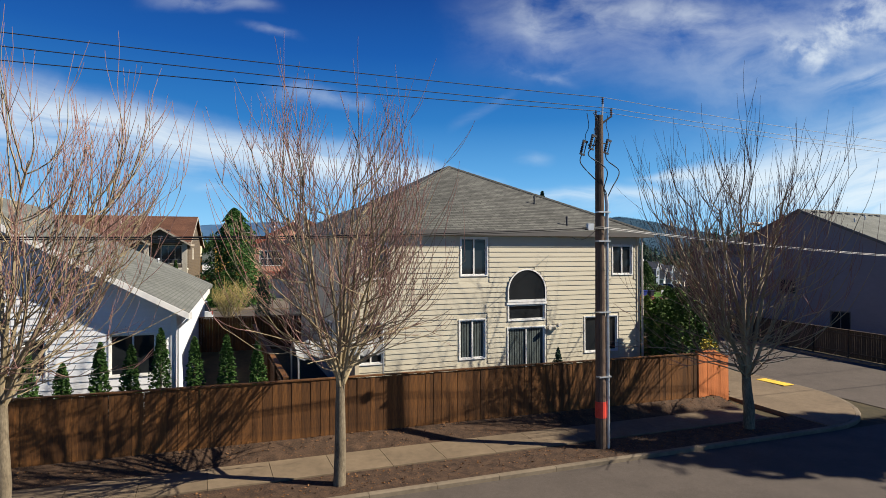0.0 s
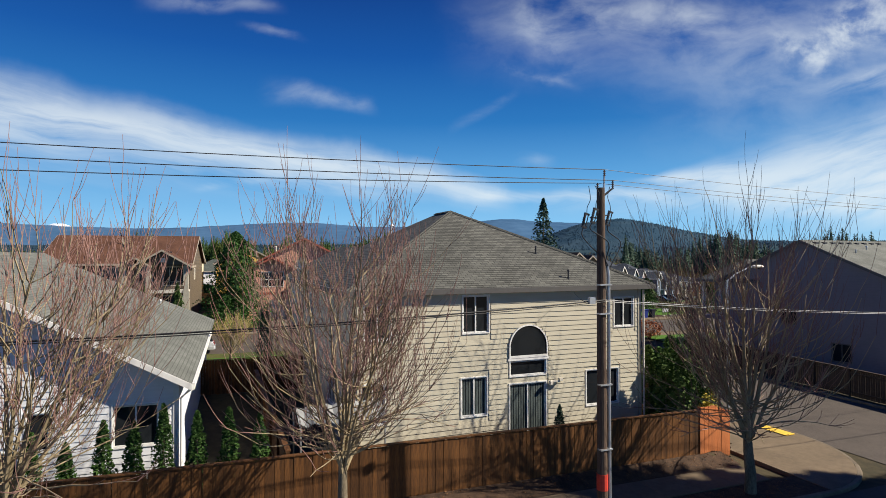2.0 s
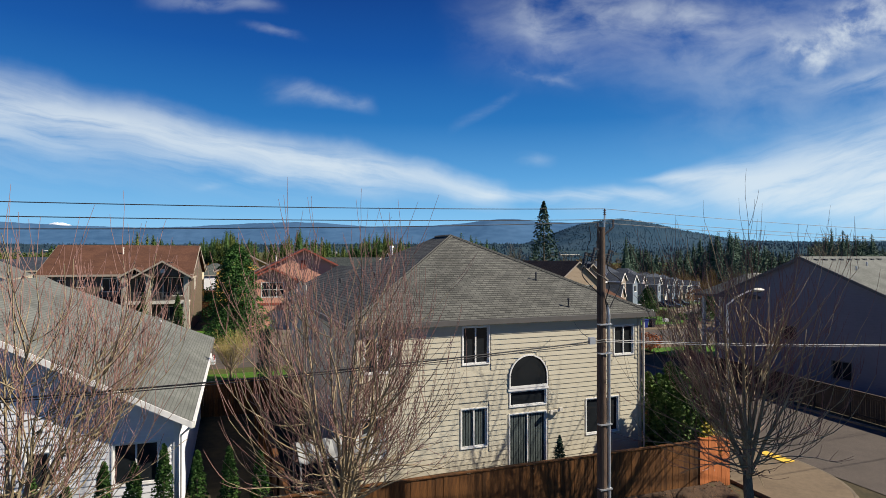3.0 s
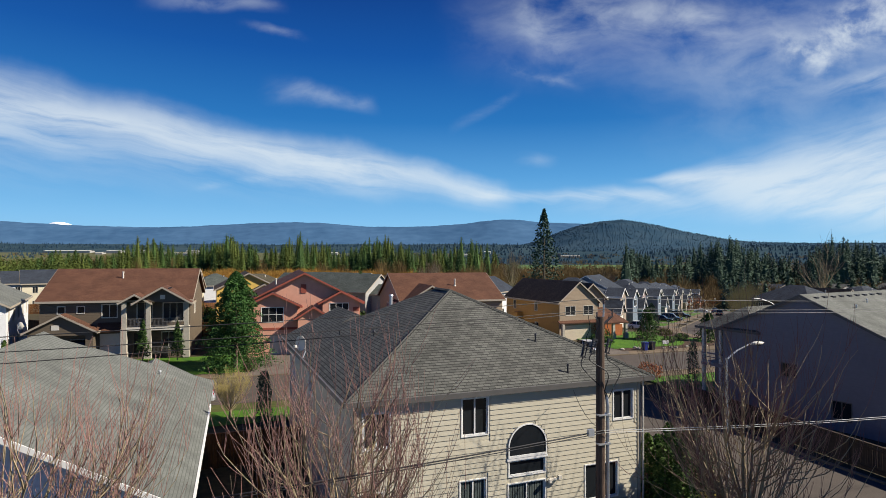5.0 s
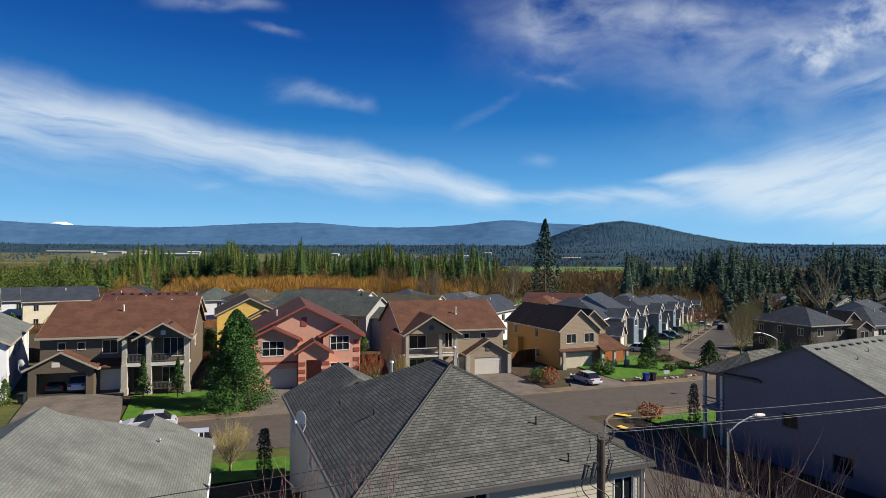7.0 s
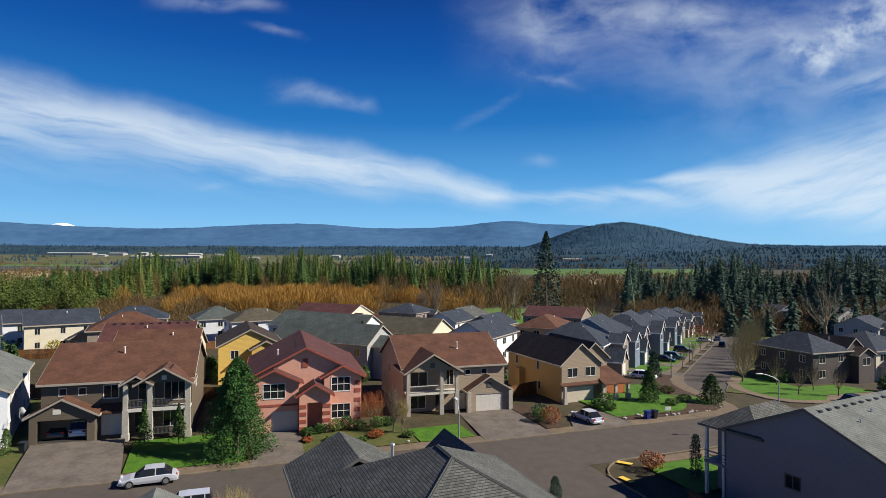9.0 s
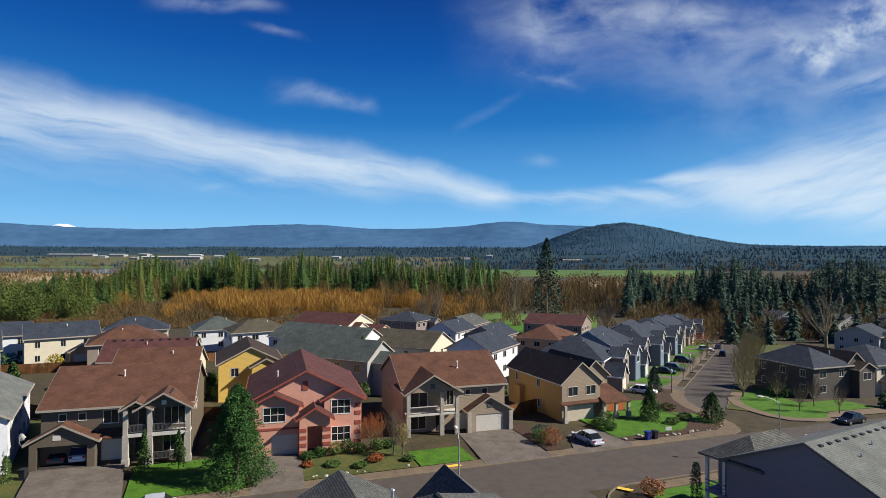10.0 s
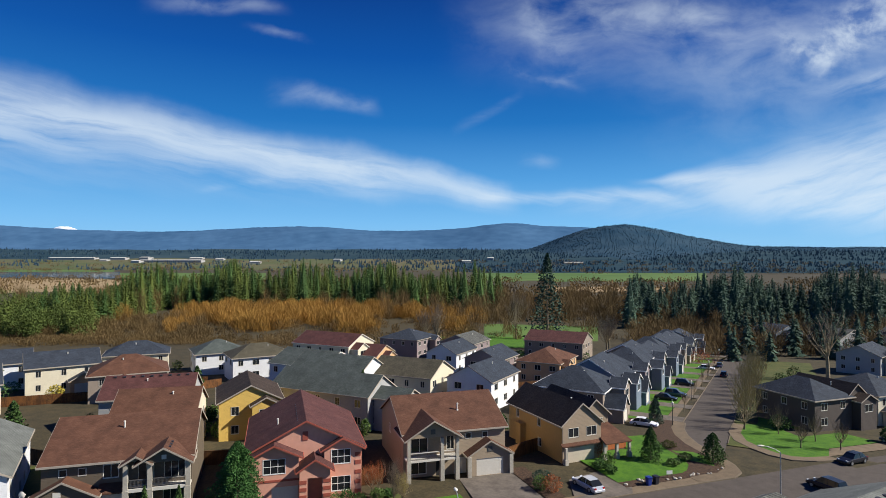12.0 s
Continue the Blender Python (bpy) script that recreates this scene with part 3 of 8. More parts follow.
def block(parent, x0, y0, w, d, h, roof, rise, wall, roofing, trim, wins=None, over=0.45, faces="front back left right", z0=-0.6, rake=0.3, roof_trim=None):
    """One block of a house: walls with openings, gable triangles, a roof. wins: face -> list of (x, z, w, h, panes[, kind])."""
    wins = wins or {}
    for fc in faces.split():
        m, length = face(fc, x0, y0, w, d), (w if fc in ("front", "back") else d)
        hs = wins.get(fc, [])
        lo, hi = (0.0, length) if fc in ("front", "back") else (0.163, length - 0.163)
        bm = panel(m, length, z0, h, [q[:4] for q in hs]) if lo == 0 else panel(m @ Matrix.Translation((0.163, 0, 0)), length - 0.326, z0, h, [(q[0] - 0.163, *q[1:4]) for q in hs])
        gab = (roof == "gable_x" and fc in ("left", "right")) or (roof == "gable_y" and fc in ("front", "back"))
        if gab:
            prism(bm, [m @ Vector((0, 0, h)), m @ Vector((length, 0, h)), m @ Vector((length / 2, 0, h + rise))], m.to_3x3() @ Vector((0, -0.16, 0)))
            fixed(bm)
        part("wall", bm, wall, parent)
        for q in hs:
            kind = q[5] if len(q) > 5 else ""
            if kind.startswith("garage"):
                garage_door(parent, m, *q[:4], TRIM_TAN if kind == "garage_tan" else None)
            elif kind == "open":
                bm = boxes((q[0] - 0.1, q[0] + q[2] + 0.1, -5.5, -5.4, z0, q[1] + q[3] + 0.1), (q[0] - 0.1, q[0] + q[2] + 0.1, -5.4, -0.2, 0.0, 0.03), m=m)
                part("garage_interior", fixed(bm), DARK, parent)
            elif kind == "door":
                bm = boxes((q[0] + 0.03, q[0] + q[2] - 0.03, -0.1, -0.05, q[1], q[1] + q[3] - 0.03), (q[0] + 0.15, q[0] + q[2] - 0.15, -0.05, -0.035, q[1] + 0.2, q[1] + 0.9),
                           (q[0] + 0.15, q[0] + q[2] - 0.15, -0.05, -0.035, q[1] + 1.1, q[1] + q[3] - 0.25), m=m)
                part("door", fixed(bm), DARK, parent)
            else:
                window(parent, m, *q[:4], trim, q[4], rows=2 if kind == "grid" else 1, blind=kind == "blind")
    if roof == "hip":
        hip_roof(parent, x0, x0 + w, y0, y0 + d, h, rise, roofing, over, roof_trim or trim)
    elif roof:
        gable_roof(parent, x0, x0 + w, y0, y0 + d, h, rise, roof[-1], roofing, over, roof_trim or trim, rake)


def garage_door(parent, m, x, z, w, h, material=None):
    bm = boxes((x, x + w, -0.12, -0.08, z, z + h), m=m)
    n = 4
    for i in range(n):
        za, zb = z + h * i / n + 0.015, z + h * (i + 1) / n - 0.015
        k = max(2, int(w / 0.6))
        for j in range(k):
            box(bm, x + w * j / k + 0.035, x + w * (j + 1) / k - 0.035, -0.081, -0.074, za + 0.03, zb - 0.03, m=m)
    return part("garage_door", fixed(bm), material or OFFWHITE, parent)


def vents(parent, spots, material=None):
    """Pipes and low vents that stand on a roof, each at x, y, z of the roof's surface."""
    for x, y, z, r, h in spots:
        bm = bmesh.new()
        cyl(bm, x, y, z - 0.25, z + h, r, n=8)
        cyl(bm, x, y, z + h - 0.02, z + h + 0.06, r * 1.6, r * 1.2, n=8)
        cyl(bm, x, y, z - 0.25, z + 0.05, r * 2.4, r * 1.4, n=8)
        part("roof_pipe", bm, material or OFFWHITE, parent)


def ridge_vents(parent, a, b, k, drop=(0, 0, 0)):
    a, b = Vector(a), Vector(b)
    for i in range(k):
        p = a.lerp(b, (i + 0.5) / k) + Vector(drop)
        part("ridge_vent", fixed(boxes((p.x - 0.2, p.x + 0.2, p.y - 0.16, p.y + 0.16, p.z - 0.15, p.z + 0.07))), DARKMETAL, parent)


def house_pose(x, y, z, ang):
    return pose(x, y, z, 0, 0, ang)


def wall_paint(name, col):
    return siding_mat(name, col)


# ---- the cream house behind the fence
HZ = 1.05
main = thing("house", house_pose(-3.45, 21.55, HZ, 22.6), "two-storey house with cream lap siding and grey hipped roof", "house")
EH = 6.2
FRONT = [(4.18, 4.38, 1.12, 1.46, 2), (4.11, 1.13, 1.1, 1.5, 2, "blind"), (11.36, 4.33, 1.02, 1.25, 2), (9.9, 1.05, 1.66, 1.48, 2),
         (6.25, 2.55, 1.68, 0.6, 1), (6.22, -0.1, 1.7, 2.33, 2, "blind"), (0.25, 4.3, 1.0, 1.3, 2), (0.12, 1.2, 0.9, 1.47, 2)]
CREAM_FAR = wall_paint("cream_lap_siding", (0.52, 0.475, 0.365))
block(main, 0, 0, 12.75, 13.6, EH, "", 0, CREAM_FAR, ROOF_GREY, WHITE, {"front": FRONT, "left": [(3, 4.2, 1.2, 1.3, 2), (8, 1.0, 1.5, 1.3, 2)], "right": [(4, 4.2, 1.2, 1.3, 2)]})
_, hips = hip_roof(main, 0, 12.9, 0.25, 15.2, EH, 3.31, ROOF_GREY, 0.45, GUTTER)
block(main, 0.02, 13.5, 6.4, 5.0, EH - 0.02, "gable_y", 1.66, CREAM_FAR, ROOF_GREY, WHITE, {"left": [(1.5, 4.0, 1.0, 1.2, 2)]}, faces="left back right", roof_trim=GUTTER)
block(main, 8.7, 13.5, 4.0, 4.6, EH - 0.5, "gable_y", 1.7, CREAM_FAR, ROOF_GREY, WHITE, {}, faces="left back right", roof_trim=GUTTER)
# lap boards, course by course, cut round the openings
mfront = face("front", 0, 0, 12.75, 13.6)
COURSE = 0.2
ARCH_C, ARCH_Z, ARCH_R, STILT = 7.09, 3.72, 0.84, 0.35
for k in range(int((EH + 0.5) / COURSE)):
    za = -0.5 + k * COURSE
    zb = min(za + COURSE, EH - 0.02)
    cuts = []
    for q in FRONT:
        if za < q[1] + q[3] + 0.09 and zb > q[1] - 0.09:
            cuts.append((q[0] - 0.1, q[0] + q[2] + 0.1))
    zc = (za + zb) / 2
    if ARCH_Z - STILT - 0.1 < zc < ARCH_Z + ARCH_R + 0.1:
        hw = math.sqrt(max(0.0, (ARCH_R + 0.12) ** 2 - max(0, zc - ARCH_Z) ** 2))
        cuts.append((ARCH_C - hw, ARCH_C + hw))
    at = 0.12
    for c0, c1 in sorted(cuts) + [(12.61, 99)]:
        if c0 - at > 0.05:
            b = bmesh.new()
            co = [(at, 0.004, za), (c0, 0.004, za), (c0, 0.032, za), (at, 0.032, za), (at, 0.003, zb), (c0, 0.003, zb), (c0, 0.010, zb), (at, 0.010, zb)]
            vs = [b.verts.new(mfront @ Vector(c)) for c in co]
            for f in BOX_F:
                b.faces.new([vs[i] for i in f])
            part("siding_board", fixed(b), CREAM_BOARD, main)
        at = max(at, c1)
part("corner_board", fixed(boxes((-0.03, 0.12, -0.03, 0.05, -0.5, EH - 0.05), (12.63, 12.78, -0.03, 0.05, -0.5, EH - 0.05), m=mfront)), TRIM_TAN, main)
part("band_board", fixed(boxes((6.15, 8.03, 0.034, 0.06, 3.17, 3.26), m=mfront)), WHITE, main)
# arched window over the patio door
bm = bmesh.new()
N_ARC = 20
ring = [(ARCH_C + ARCH_R * math.cos(math.pi * i / N_ARC), ARCH_Z + ARCH_R * math.sin(math.pi * i / N_ARC)) for i in range(N_ARC + 1)]
ring = [(ARCH_C + ARCH_R, ARCH_Z - STILT)] + ring + [(ARCH_C - ARCH_R, ARCH_Z - STILT)]
prism(bm, [mfront @ Vector((x, 0.03, z)) for x, z in ring], mfront.to_3x3() @ Vector((0, 0.012, 0)))
arch = part("arched_window", fixed(bm), PANE, main, "half-round arched window of dark glass in a white casing")
bm = bmesh.new()
outer = [(ARCH_C + (ARCH_R + 0.055) * math.cos(math.pi * i / N_ARC), ARCH_Z + (ARCH_R + 0.055) * math.sin(math.pi * i / N_ARC)) for i in range(N_ARC + 1)]
outer = [(ARCH_C + ARCH_R + 0.055, ARCH_Z - STILT)] + outer + [(ARCH_C - ARCH_R - 0.055, ARCH_Z - STILT)]
for i in range(N_ARC + 2):
    prism(bm, [mfront @ Vector((ring[i][0], 0.02, ring[i][1])), mfront @ Vector((ring[i + 1][0], 0.02, ring[i + 1][1])),
               mfront @ Vector((outer[i + 1][0], 0.02, outer[i + 1][1])), mfront @ Vector((outer[i][0], 0.02, outer[i][1]))], mfront.to_3x3() @ Vector((0, 0.05, 0)))
box(bm, ARCH_C - ARCH_R - 0.055, ARCH_C + ARCH_R + 0.055, 0.02, 0.07, ARCH_Z - STILT - 0.1, ARCH_Z - STILT, m=mfront)
part("casing", fixed(bm), WHITE, arch)
# drain pipe, lamp at the door, vents
bm = bmesh.new()
cyl(bm, 12.87, -0.1, -0.4, EH - 0.3, 0.045, n=8)
part("downpipe", bm, OFFWHITE, main)
bm = boxes((8.15, 8.25, 0.03, 0.12, 2.15, 2.25), (8.05, 8.5, 0.12, 0.2, 2.2, 2.28), (8.45, 8.6, 0.10, 0.24, 2.23, 2.35), (8.0, 8.12, 0.1, 0.24, 2.12, 2.26), m=mfront)
part("floodlight", fixed(bm), OFFWHITE, main, "white twin floodlight on the wall")
SLOPE = 3.31 / 6.45
vents(main, [(4.7, 11.3, EH + 4.0 * SLOPE, 0.09, 0.9)], STEEL)
vents(main, [(9.3, 0.4, EH + 0.15 * SLOPE + 0.16, 0.035, 0.32), (8.95, 2.5, EH + 2.25 * SLOPE + 0.16, 0.035, 0.3), (2.4, 6.5, EH + 2.4 * SLOPE, 0.05, 0.35), (1.6, 10.5, EH + 1.6 * SLOPE, 0.05, 0.35)], DARKMETAL)
# ridge and hip caps
r0, r1, cs = (Vector(hips[0]), Vector(hips[1]), [Vector(c) for c in hips[2]])
for a, b in ((cs[0], r0), (cs[1], r0), (r0, r1)):
    d = b - a
    k = int(d.length / 0.28)
    q = d.to_track_quat("X", "Z").to_matrix().to_4x4()
    cap = None
    for i in range(k):
        mm = Matrix.Translation(a + d * (i / k) + Vector((0, 0, 0.012))) @ q @ pose(0, 0, 0, 0, -2.5, 0)
        if cap is None:
            bm = bmesh.new()
            prism(bm, [(0, -0.13, -0.055), (0.30, -0.13, -0.055), (0.30, 0, 0.02), (0, 0, 0.02)], (0, 0, 0.02))
            prism(bm, [(0, 0.13, -0.055), (0.30, 0.13, -0.055), (0.30, 0, 0.02), (0, 0, 0.02)], (0, 0, 0.02))
            cap = part("ridge_cap", fixed(bm), ROOF_GREY, main)
            ob = cap
        else:
            ob = new("ridge_cap", cap.data)
            ob.parent = main
        ob.matrix_basis = mm


def dish(m, label):
    """A satellite dish on a bent arm."""
    t = thing("satellite_dish", m, label, "satellite dish")
    bm = bmesh.new()
    rings = []
    for i in range(6):
        r = 0.34 * i / 5
        rings.append([bm.verts.new((r * math.cos(6.2832 * j / 16), 0.35 * r * r / 0.34 - 0.05, r * 1.1 * math.sin(6.2832 * j / 16))) for j in range(16)] if i else [bm.verts.new((0, -0.05, 0))])
    for j in range(16):
        bm.faces.new((rings[0][0], rings[1][j], rings[1][(j + 1) % 16]))
        for i in range(1, 5):
            bm.faces.new((rings[i][j], rings[i + 1][j], rings[i + 1][(j + 1) % 16], rings[i][(j + 1) % 16]))
    geom = bmesh.ops.extrude_face_region(bm, geom=bm.faces[:])
    bmesh.ops.translate(bm, verts=[e for e in geom["geom"] if isinstance(e, bmesh.types.BMVert)], vec=(0, -0.02, 0))
    part("reflector", fixed(bm), OFFWHITE, t, "pale grey dish")
    s = Soup()
    s.tube([Vector((0, -0.06, 0)), Vector((0, -0.25, -0.1)), Vector((0, -0.3, -0.45)), Vector((0, -0.1, -0.75))], 0.03, 0.03, 6)
    part("mast", s.done(), STEEL, t)
    s = Soup()
    s.tube([Vector((0, 0.0, -0.35)), Vector((0, 0.45, -0.12))], 0.02, 0.02, 6)
    arm = part("arm", s.done(), STEEL, t)
    part("receiver", fixed(boxes((-0.06, 0.06, 0.40, 0.52, -0.16, -0.04))), OFFWHITE, arm)
    return t


# ---- the white single-storey house
wh = thing("house", house_pose(-22.6, 14.15, 0.95, 20.0), "single-storey house with white lap siding and pale grey roof", "house")
WW, WH_ = 14.6, 3.55
WHITE_FAR = wall_paint("white_lap_siding", (0.70, 0.71, 0.73))
WFRONT = [(12.72, 1.5, 1.3, 1.3, 2), (9.6, 0.85, 0.6, 0.8, 1), (10.4, 1.6, 0.6, 1.15, 1)]
block(wh, 0, 0, WW, 13.0, WH_, "gable_y", 4.0, WHITE_FAR, ROOF_PALE, WHITE, {"front": WFRONT}, over=0.45, rake=0.55)
wf = face("front", 0, 0, WW, 13)
for k in range(int((WH_ + 3.5) / 0.2)):
    za = -0.4 + k * 0.2
    lim = max(0.0, (za + 0.2 - WH_) / 4.0 * WW / 2)
    cuts = [(q[0] - 0.1, q[0] + q[2] + 0.1) for q in WFRONT if za < q[1] + q[3] + 0.09 and za + 0.2 > q[1] - 0.09]
    at = 0.12 + lim
    for c0, c1 in sorted(cuts) + [(WW - 0.12 - lim, 99)]:
        if c0 - at > 0.05:
            b = bmesh.new()
            co = [(at, 0.004, za), (c0, 0.004, za), (c0, 0.032, za), (at, 0.032, za), (at, 0.003, za + 0.2), (c0, 0.003, za + 0.2), (c0, 0.01, za + 0.2), (at, 0.01, za + 0.2)]
            vs = [b.verts.new(wf @ Vector(c)) for c in co]
            for f in BOX_F:
                b.faces.new([vs[i] for i in f])
            part("siding_board", fixed(b), WHITE_BOARD, wh)
        at = max(at, c1)
part("corner_board", fixed(boxes((WW - 0.14, WW + 0.03, -0.03, 0.05, -0.4, WH_), (14.22, 14.36, 0.034, 0.06, -0.4, 2.9), m=wf)), WHITE, wh)
s = Soup()
s.tube([Vector((WW + 0.5, -0.3, WH_ - 0.2)), Vector((WW + 0.35, -0.25, WH_ - 0.35)), Vector((WW + 0.1, -0.1, WH_ - 0.6)), Vector((WW + 0.1, -0.1, -0.3))], 0.045, 0.045, 6)
part("downpipe", s.done(), WHITE, wh)
bm = bmesh.new()        # the hipped end at the back
zt, ze = WH_ + 4.0 + 0.16, WH_ - 0.25 + 0.16
prism(bm, [(-0.45, 20.0, ze), (WW + 0.45, 20.0, ze), (WW / 2, 12.8, zt)], (0, 0, -0.16))
prism(bm, [(WW + 0.45, 13.25, ze), (WW + 0.45, 20.0, ze), (WW / 2, 12.8, zt)], (0, 0, -0.16))
prism(bm, [(-0.45, 13.25, ze), (-0.45, 20.0, ze), (WW / 2, 12.8, zt)], (0, 0, -0.16))
part("roof", fixed(bm), ROOF_PALE, wh)
part("wall", fixed(boxes((0, 0.16, 13.0, 19.5, -0.6, WH_ - 0.02), (WW - 0.16, WW, 13.0, 19.5, -0.6, WH_ - 0.02), (0.16, WW - 0.16, 19.34, 19.5, -0.6, WH_ - 0.02))), WHITE_FAR, wh)
block(wh, 9.2, 15.2, 4.4, 6.4, WH_ - 0.1, "gable_y", 1.2, WHITE_FAR, ROOF_PALE, WHITE, {}, faces="left right back", over=0.4)
vents(wh, [(3.2, 12.5, WH_ + 1.8, 0.11, 1.1), (12.4, 15.2, WH_ + 1.2, 0.06, 0.35)], STEEL)

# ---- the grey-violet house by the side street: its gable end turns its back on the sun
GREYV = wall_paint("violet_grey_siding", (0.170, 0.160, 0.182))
gx, gy = 26.35, 45.05
GA = math.degrees(math.atan2(0.514, 0.857))            # its ridge runs away to the right
gh = thing("house", pose(gx, gy, 0.15, 0, 0, GA), "two-storey violet-grey house with pale grey gabled roof", "house")
GW = 6.5
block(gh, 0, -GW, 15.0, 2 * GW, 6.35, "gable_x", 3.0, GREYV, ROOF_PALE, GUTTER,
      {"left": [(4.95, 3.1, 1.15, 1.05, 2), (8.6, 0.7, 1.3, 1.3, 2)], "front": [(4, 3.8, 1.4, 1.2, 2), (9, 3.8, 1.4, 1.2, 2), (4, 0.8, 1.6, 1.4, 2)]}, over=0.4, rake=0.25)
vents(gh, [(3.3, -2.2, 8.3, 0.05, 0.4), (6.2, -1.6, 8.6, 0.05, 0.4), (4.8, -4.4, 7.3, 0.05, 0.4), (7.5, -3.3, 7.8, 0.08, 0.5)], STEEL)
ridge_vents(gh, (0.3, -0.55, 9.25), (11, -0.55, 9.25), 9)
# covered balcony wing at its far end
for py in (6.9, 8.55):
    part("post", fixed(boxes((0.15, 0.4, py - 0.12, py + 0.12, -0.2, 6.2))), OFFWHITE, gh)
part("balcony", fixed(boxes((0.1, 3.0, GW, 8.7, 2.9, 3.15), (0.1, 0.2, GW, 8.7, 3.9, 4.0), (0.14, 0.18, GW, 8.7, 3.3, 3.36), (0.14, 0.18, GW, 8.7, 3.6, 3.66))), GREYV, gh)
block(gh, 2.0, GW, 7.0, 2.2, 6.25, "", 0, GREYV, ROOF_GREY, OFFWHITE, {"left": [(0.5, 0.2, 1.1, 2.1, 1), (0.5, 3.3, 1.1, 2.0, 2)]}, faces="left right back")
hip_roof(gh, 0.1, 9.0, 3.6, 8.7, 6.3, 1.55, ROOF_GREY, 0.3, GUTTER)

# ---- the brown house with the two-storey porch
STONE = mat("pale_stone_column", (0.40, 0.365, 0.30), 0.85, 0.18, 5.0, 0.4, 14)
BROWN_W = wall_paint("brown_siding", (0.118, 0.092, 0.064))
ha = thing("house", house_pose(-41.9, 59.75, 2.1, 18.0) @ Matrix.Diagonal((0.934, 1, 1, 1)), "large brown two-storey house with red-brown roof and columned porch", "house")
block(ha, 0, 0, 15.2, 14.0, 5.7, "gable_x", 3.0, BROWN_W, ROOF_BROWN, OFFWHITE,
      {"front": [(1.7, 4.35, 0.75, 0.75, 1), (3.6, 4.35, 0.75, 0.75, 1), (6.05, 3.85, 1.55, 1.4, 2), (9.6, 3.3, 1.6, 2.1, 2), (12.3, 3.3, 2.2, 2.0, 3), (9.3, 0.05, 1.1, 2.1, 1, "door"), (12.2, 0.5, 2.2, 1.7, 3), (5.85, 0.02, 2.35, 2.15, 1, "garage")],
       "right": [(4, 3.8, 1.2, 1.2, 2)]}, rake=0.35, roof_trim=TRIM_SAND)
block(ha, -0.6, -1.5, 6.2, 1.45, 2.75, "gable_y", 1.55, BROWN_W, ROOF_BROWN, OFFWHITE, {"front": [(0.75, 0.02, 4.7, 2.25, 1, "open")]}, faces="front left right", over=0.5, roof_trim=TRIM_SAND)
bm = boxes((2.2, 2.95, 0.0, 0.03, 2.85, 3.35), m=face("front", -0.6, -1.5, 6.2, 1.4))
part("gable_vent", fixed(bm), OFFWHITE, ha)
bm = bmesh.new()
prism(bm, [(5.7, -1.0, 2.6), (8.6, -1.0, 2.6), (8.6, 0, 3.35), (5.7, 0, 3.35)], (0, 0, -0.15))
part("skirt_roof", fixed(bm), ROOF_BROWN, ha)
for px in (8.55, 11.0, 14.95):
    part("column", fixed(boxes((px - 0.3, px + 0.3, -1.5, -0.9, -0.4, 2.75), (px - 0.24, px + 0.24, -1.44, -0.96, 2.75, 5.5), (px - 0.36, px + 0.36, -1.56, -0.84, -0.4, 0.3))), STONE, ha)
part("balcony", fixed(boxes((8.4, 15.2, -1.4, -0.01, 2.62, 2.86), (8.4, 15.2, -1.42, -1.34, 2.55, 2.9))), OFFWHITE, ha)
rail = boxes((8.8, 14.8, -1.26, -1.18, 3.72, 3.8), (8.8, 14.8, -1.25, -1.19, 3.0, 3.06))
for i in range(44):
    xx = 8.9 + i * 0.135
    box(rail, xx, xx + 0.035, -1.24, -1.2, 3.06, 3.72)
part("railing", fixed(rail), GUTTER, ha)
rail = boxes((11.4, 14.8, -1.26, -1.18, 0.75, 0.83), (11.4, 14.8, -1.25, -1.19, 0.1, 0.16))
for i in range(25):
    xx = 11.5 + i * 0.135
    box(rail, xx, xx + 0.035, -1.24, -1.2, 0.16, 0.75)
part("railing", fixed(rail), GUTTER, ha)
block(ha, 9.9, -1.8, 5.2, 3.4, 5.55, "gable_y", 1.45, BROWN_W, ROOF_BROWN, OFFWHITE, {}, faces="", over=0.5, roof_trim=TRIM_SAND)
bm = bmesh.new()
prism(bm, [(9.9, -1.6, 5.5), (15.1, -1.6, 5.5), (12.5, -1.6, 6.9)], (0, 0.15, 0))
part("gable_wall", fixed(bm), BROWN_W, ha)
part("gable_vent", fixed(boxes((12.25, 12.75, -1.66, -1.62, 5.8, 6.25))), OFFWHITE, ha)
gable_roof(ha, 8.3, 11.0, -1.5, 1.2, 5.5, 0.75, "y", ROOF_BROWN, 0.35, TRIM_SAND)
vents(ha, [(7.2, 4.6, 7.7, 0.09, 0.8)])
for i in range(3):
    part("roof_vent", fixed(boxes((12.85, 13.15, -1.2 + i * 0.9, -0.8 + i * 0.9, 6.6, 6.95))), DARKMETAL, ha)

# ---- the pink house
PINK = mat("pink_stucco", (0.66, 0.335, 0.235), 0.8, 0.08, 2.0, 0.15, 60)
PINK_D = mat("brick_red_band", (0.33, 0.085, 0.055), 0.8, 0.12, 4.0, 0.2, 40)
hp = thing("house", house_pose(-22.8, 65.6, 1.55, 16.8), "two-storey pink stucco house with dark red banding and roof", "house")
block(hp, 0, 0, 12.6, 15.5, 5.7, "gable_y", 3.2, PINK, ROOF_RED, WHITE, {"front": [(8.95, 3.75, 2.0, 1.45, 3, "grid"), (8.95, 0.75, 2.0, 1.45, 3, "grid")], "left": [(4, 3.8, 1.2, 1.2, 2)], "right": [(4, 3.8, 1.2, 1.2, 2)]}, over=0.5, rake=0.5, roof_trim=PINK_D)
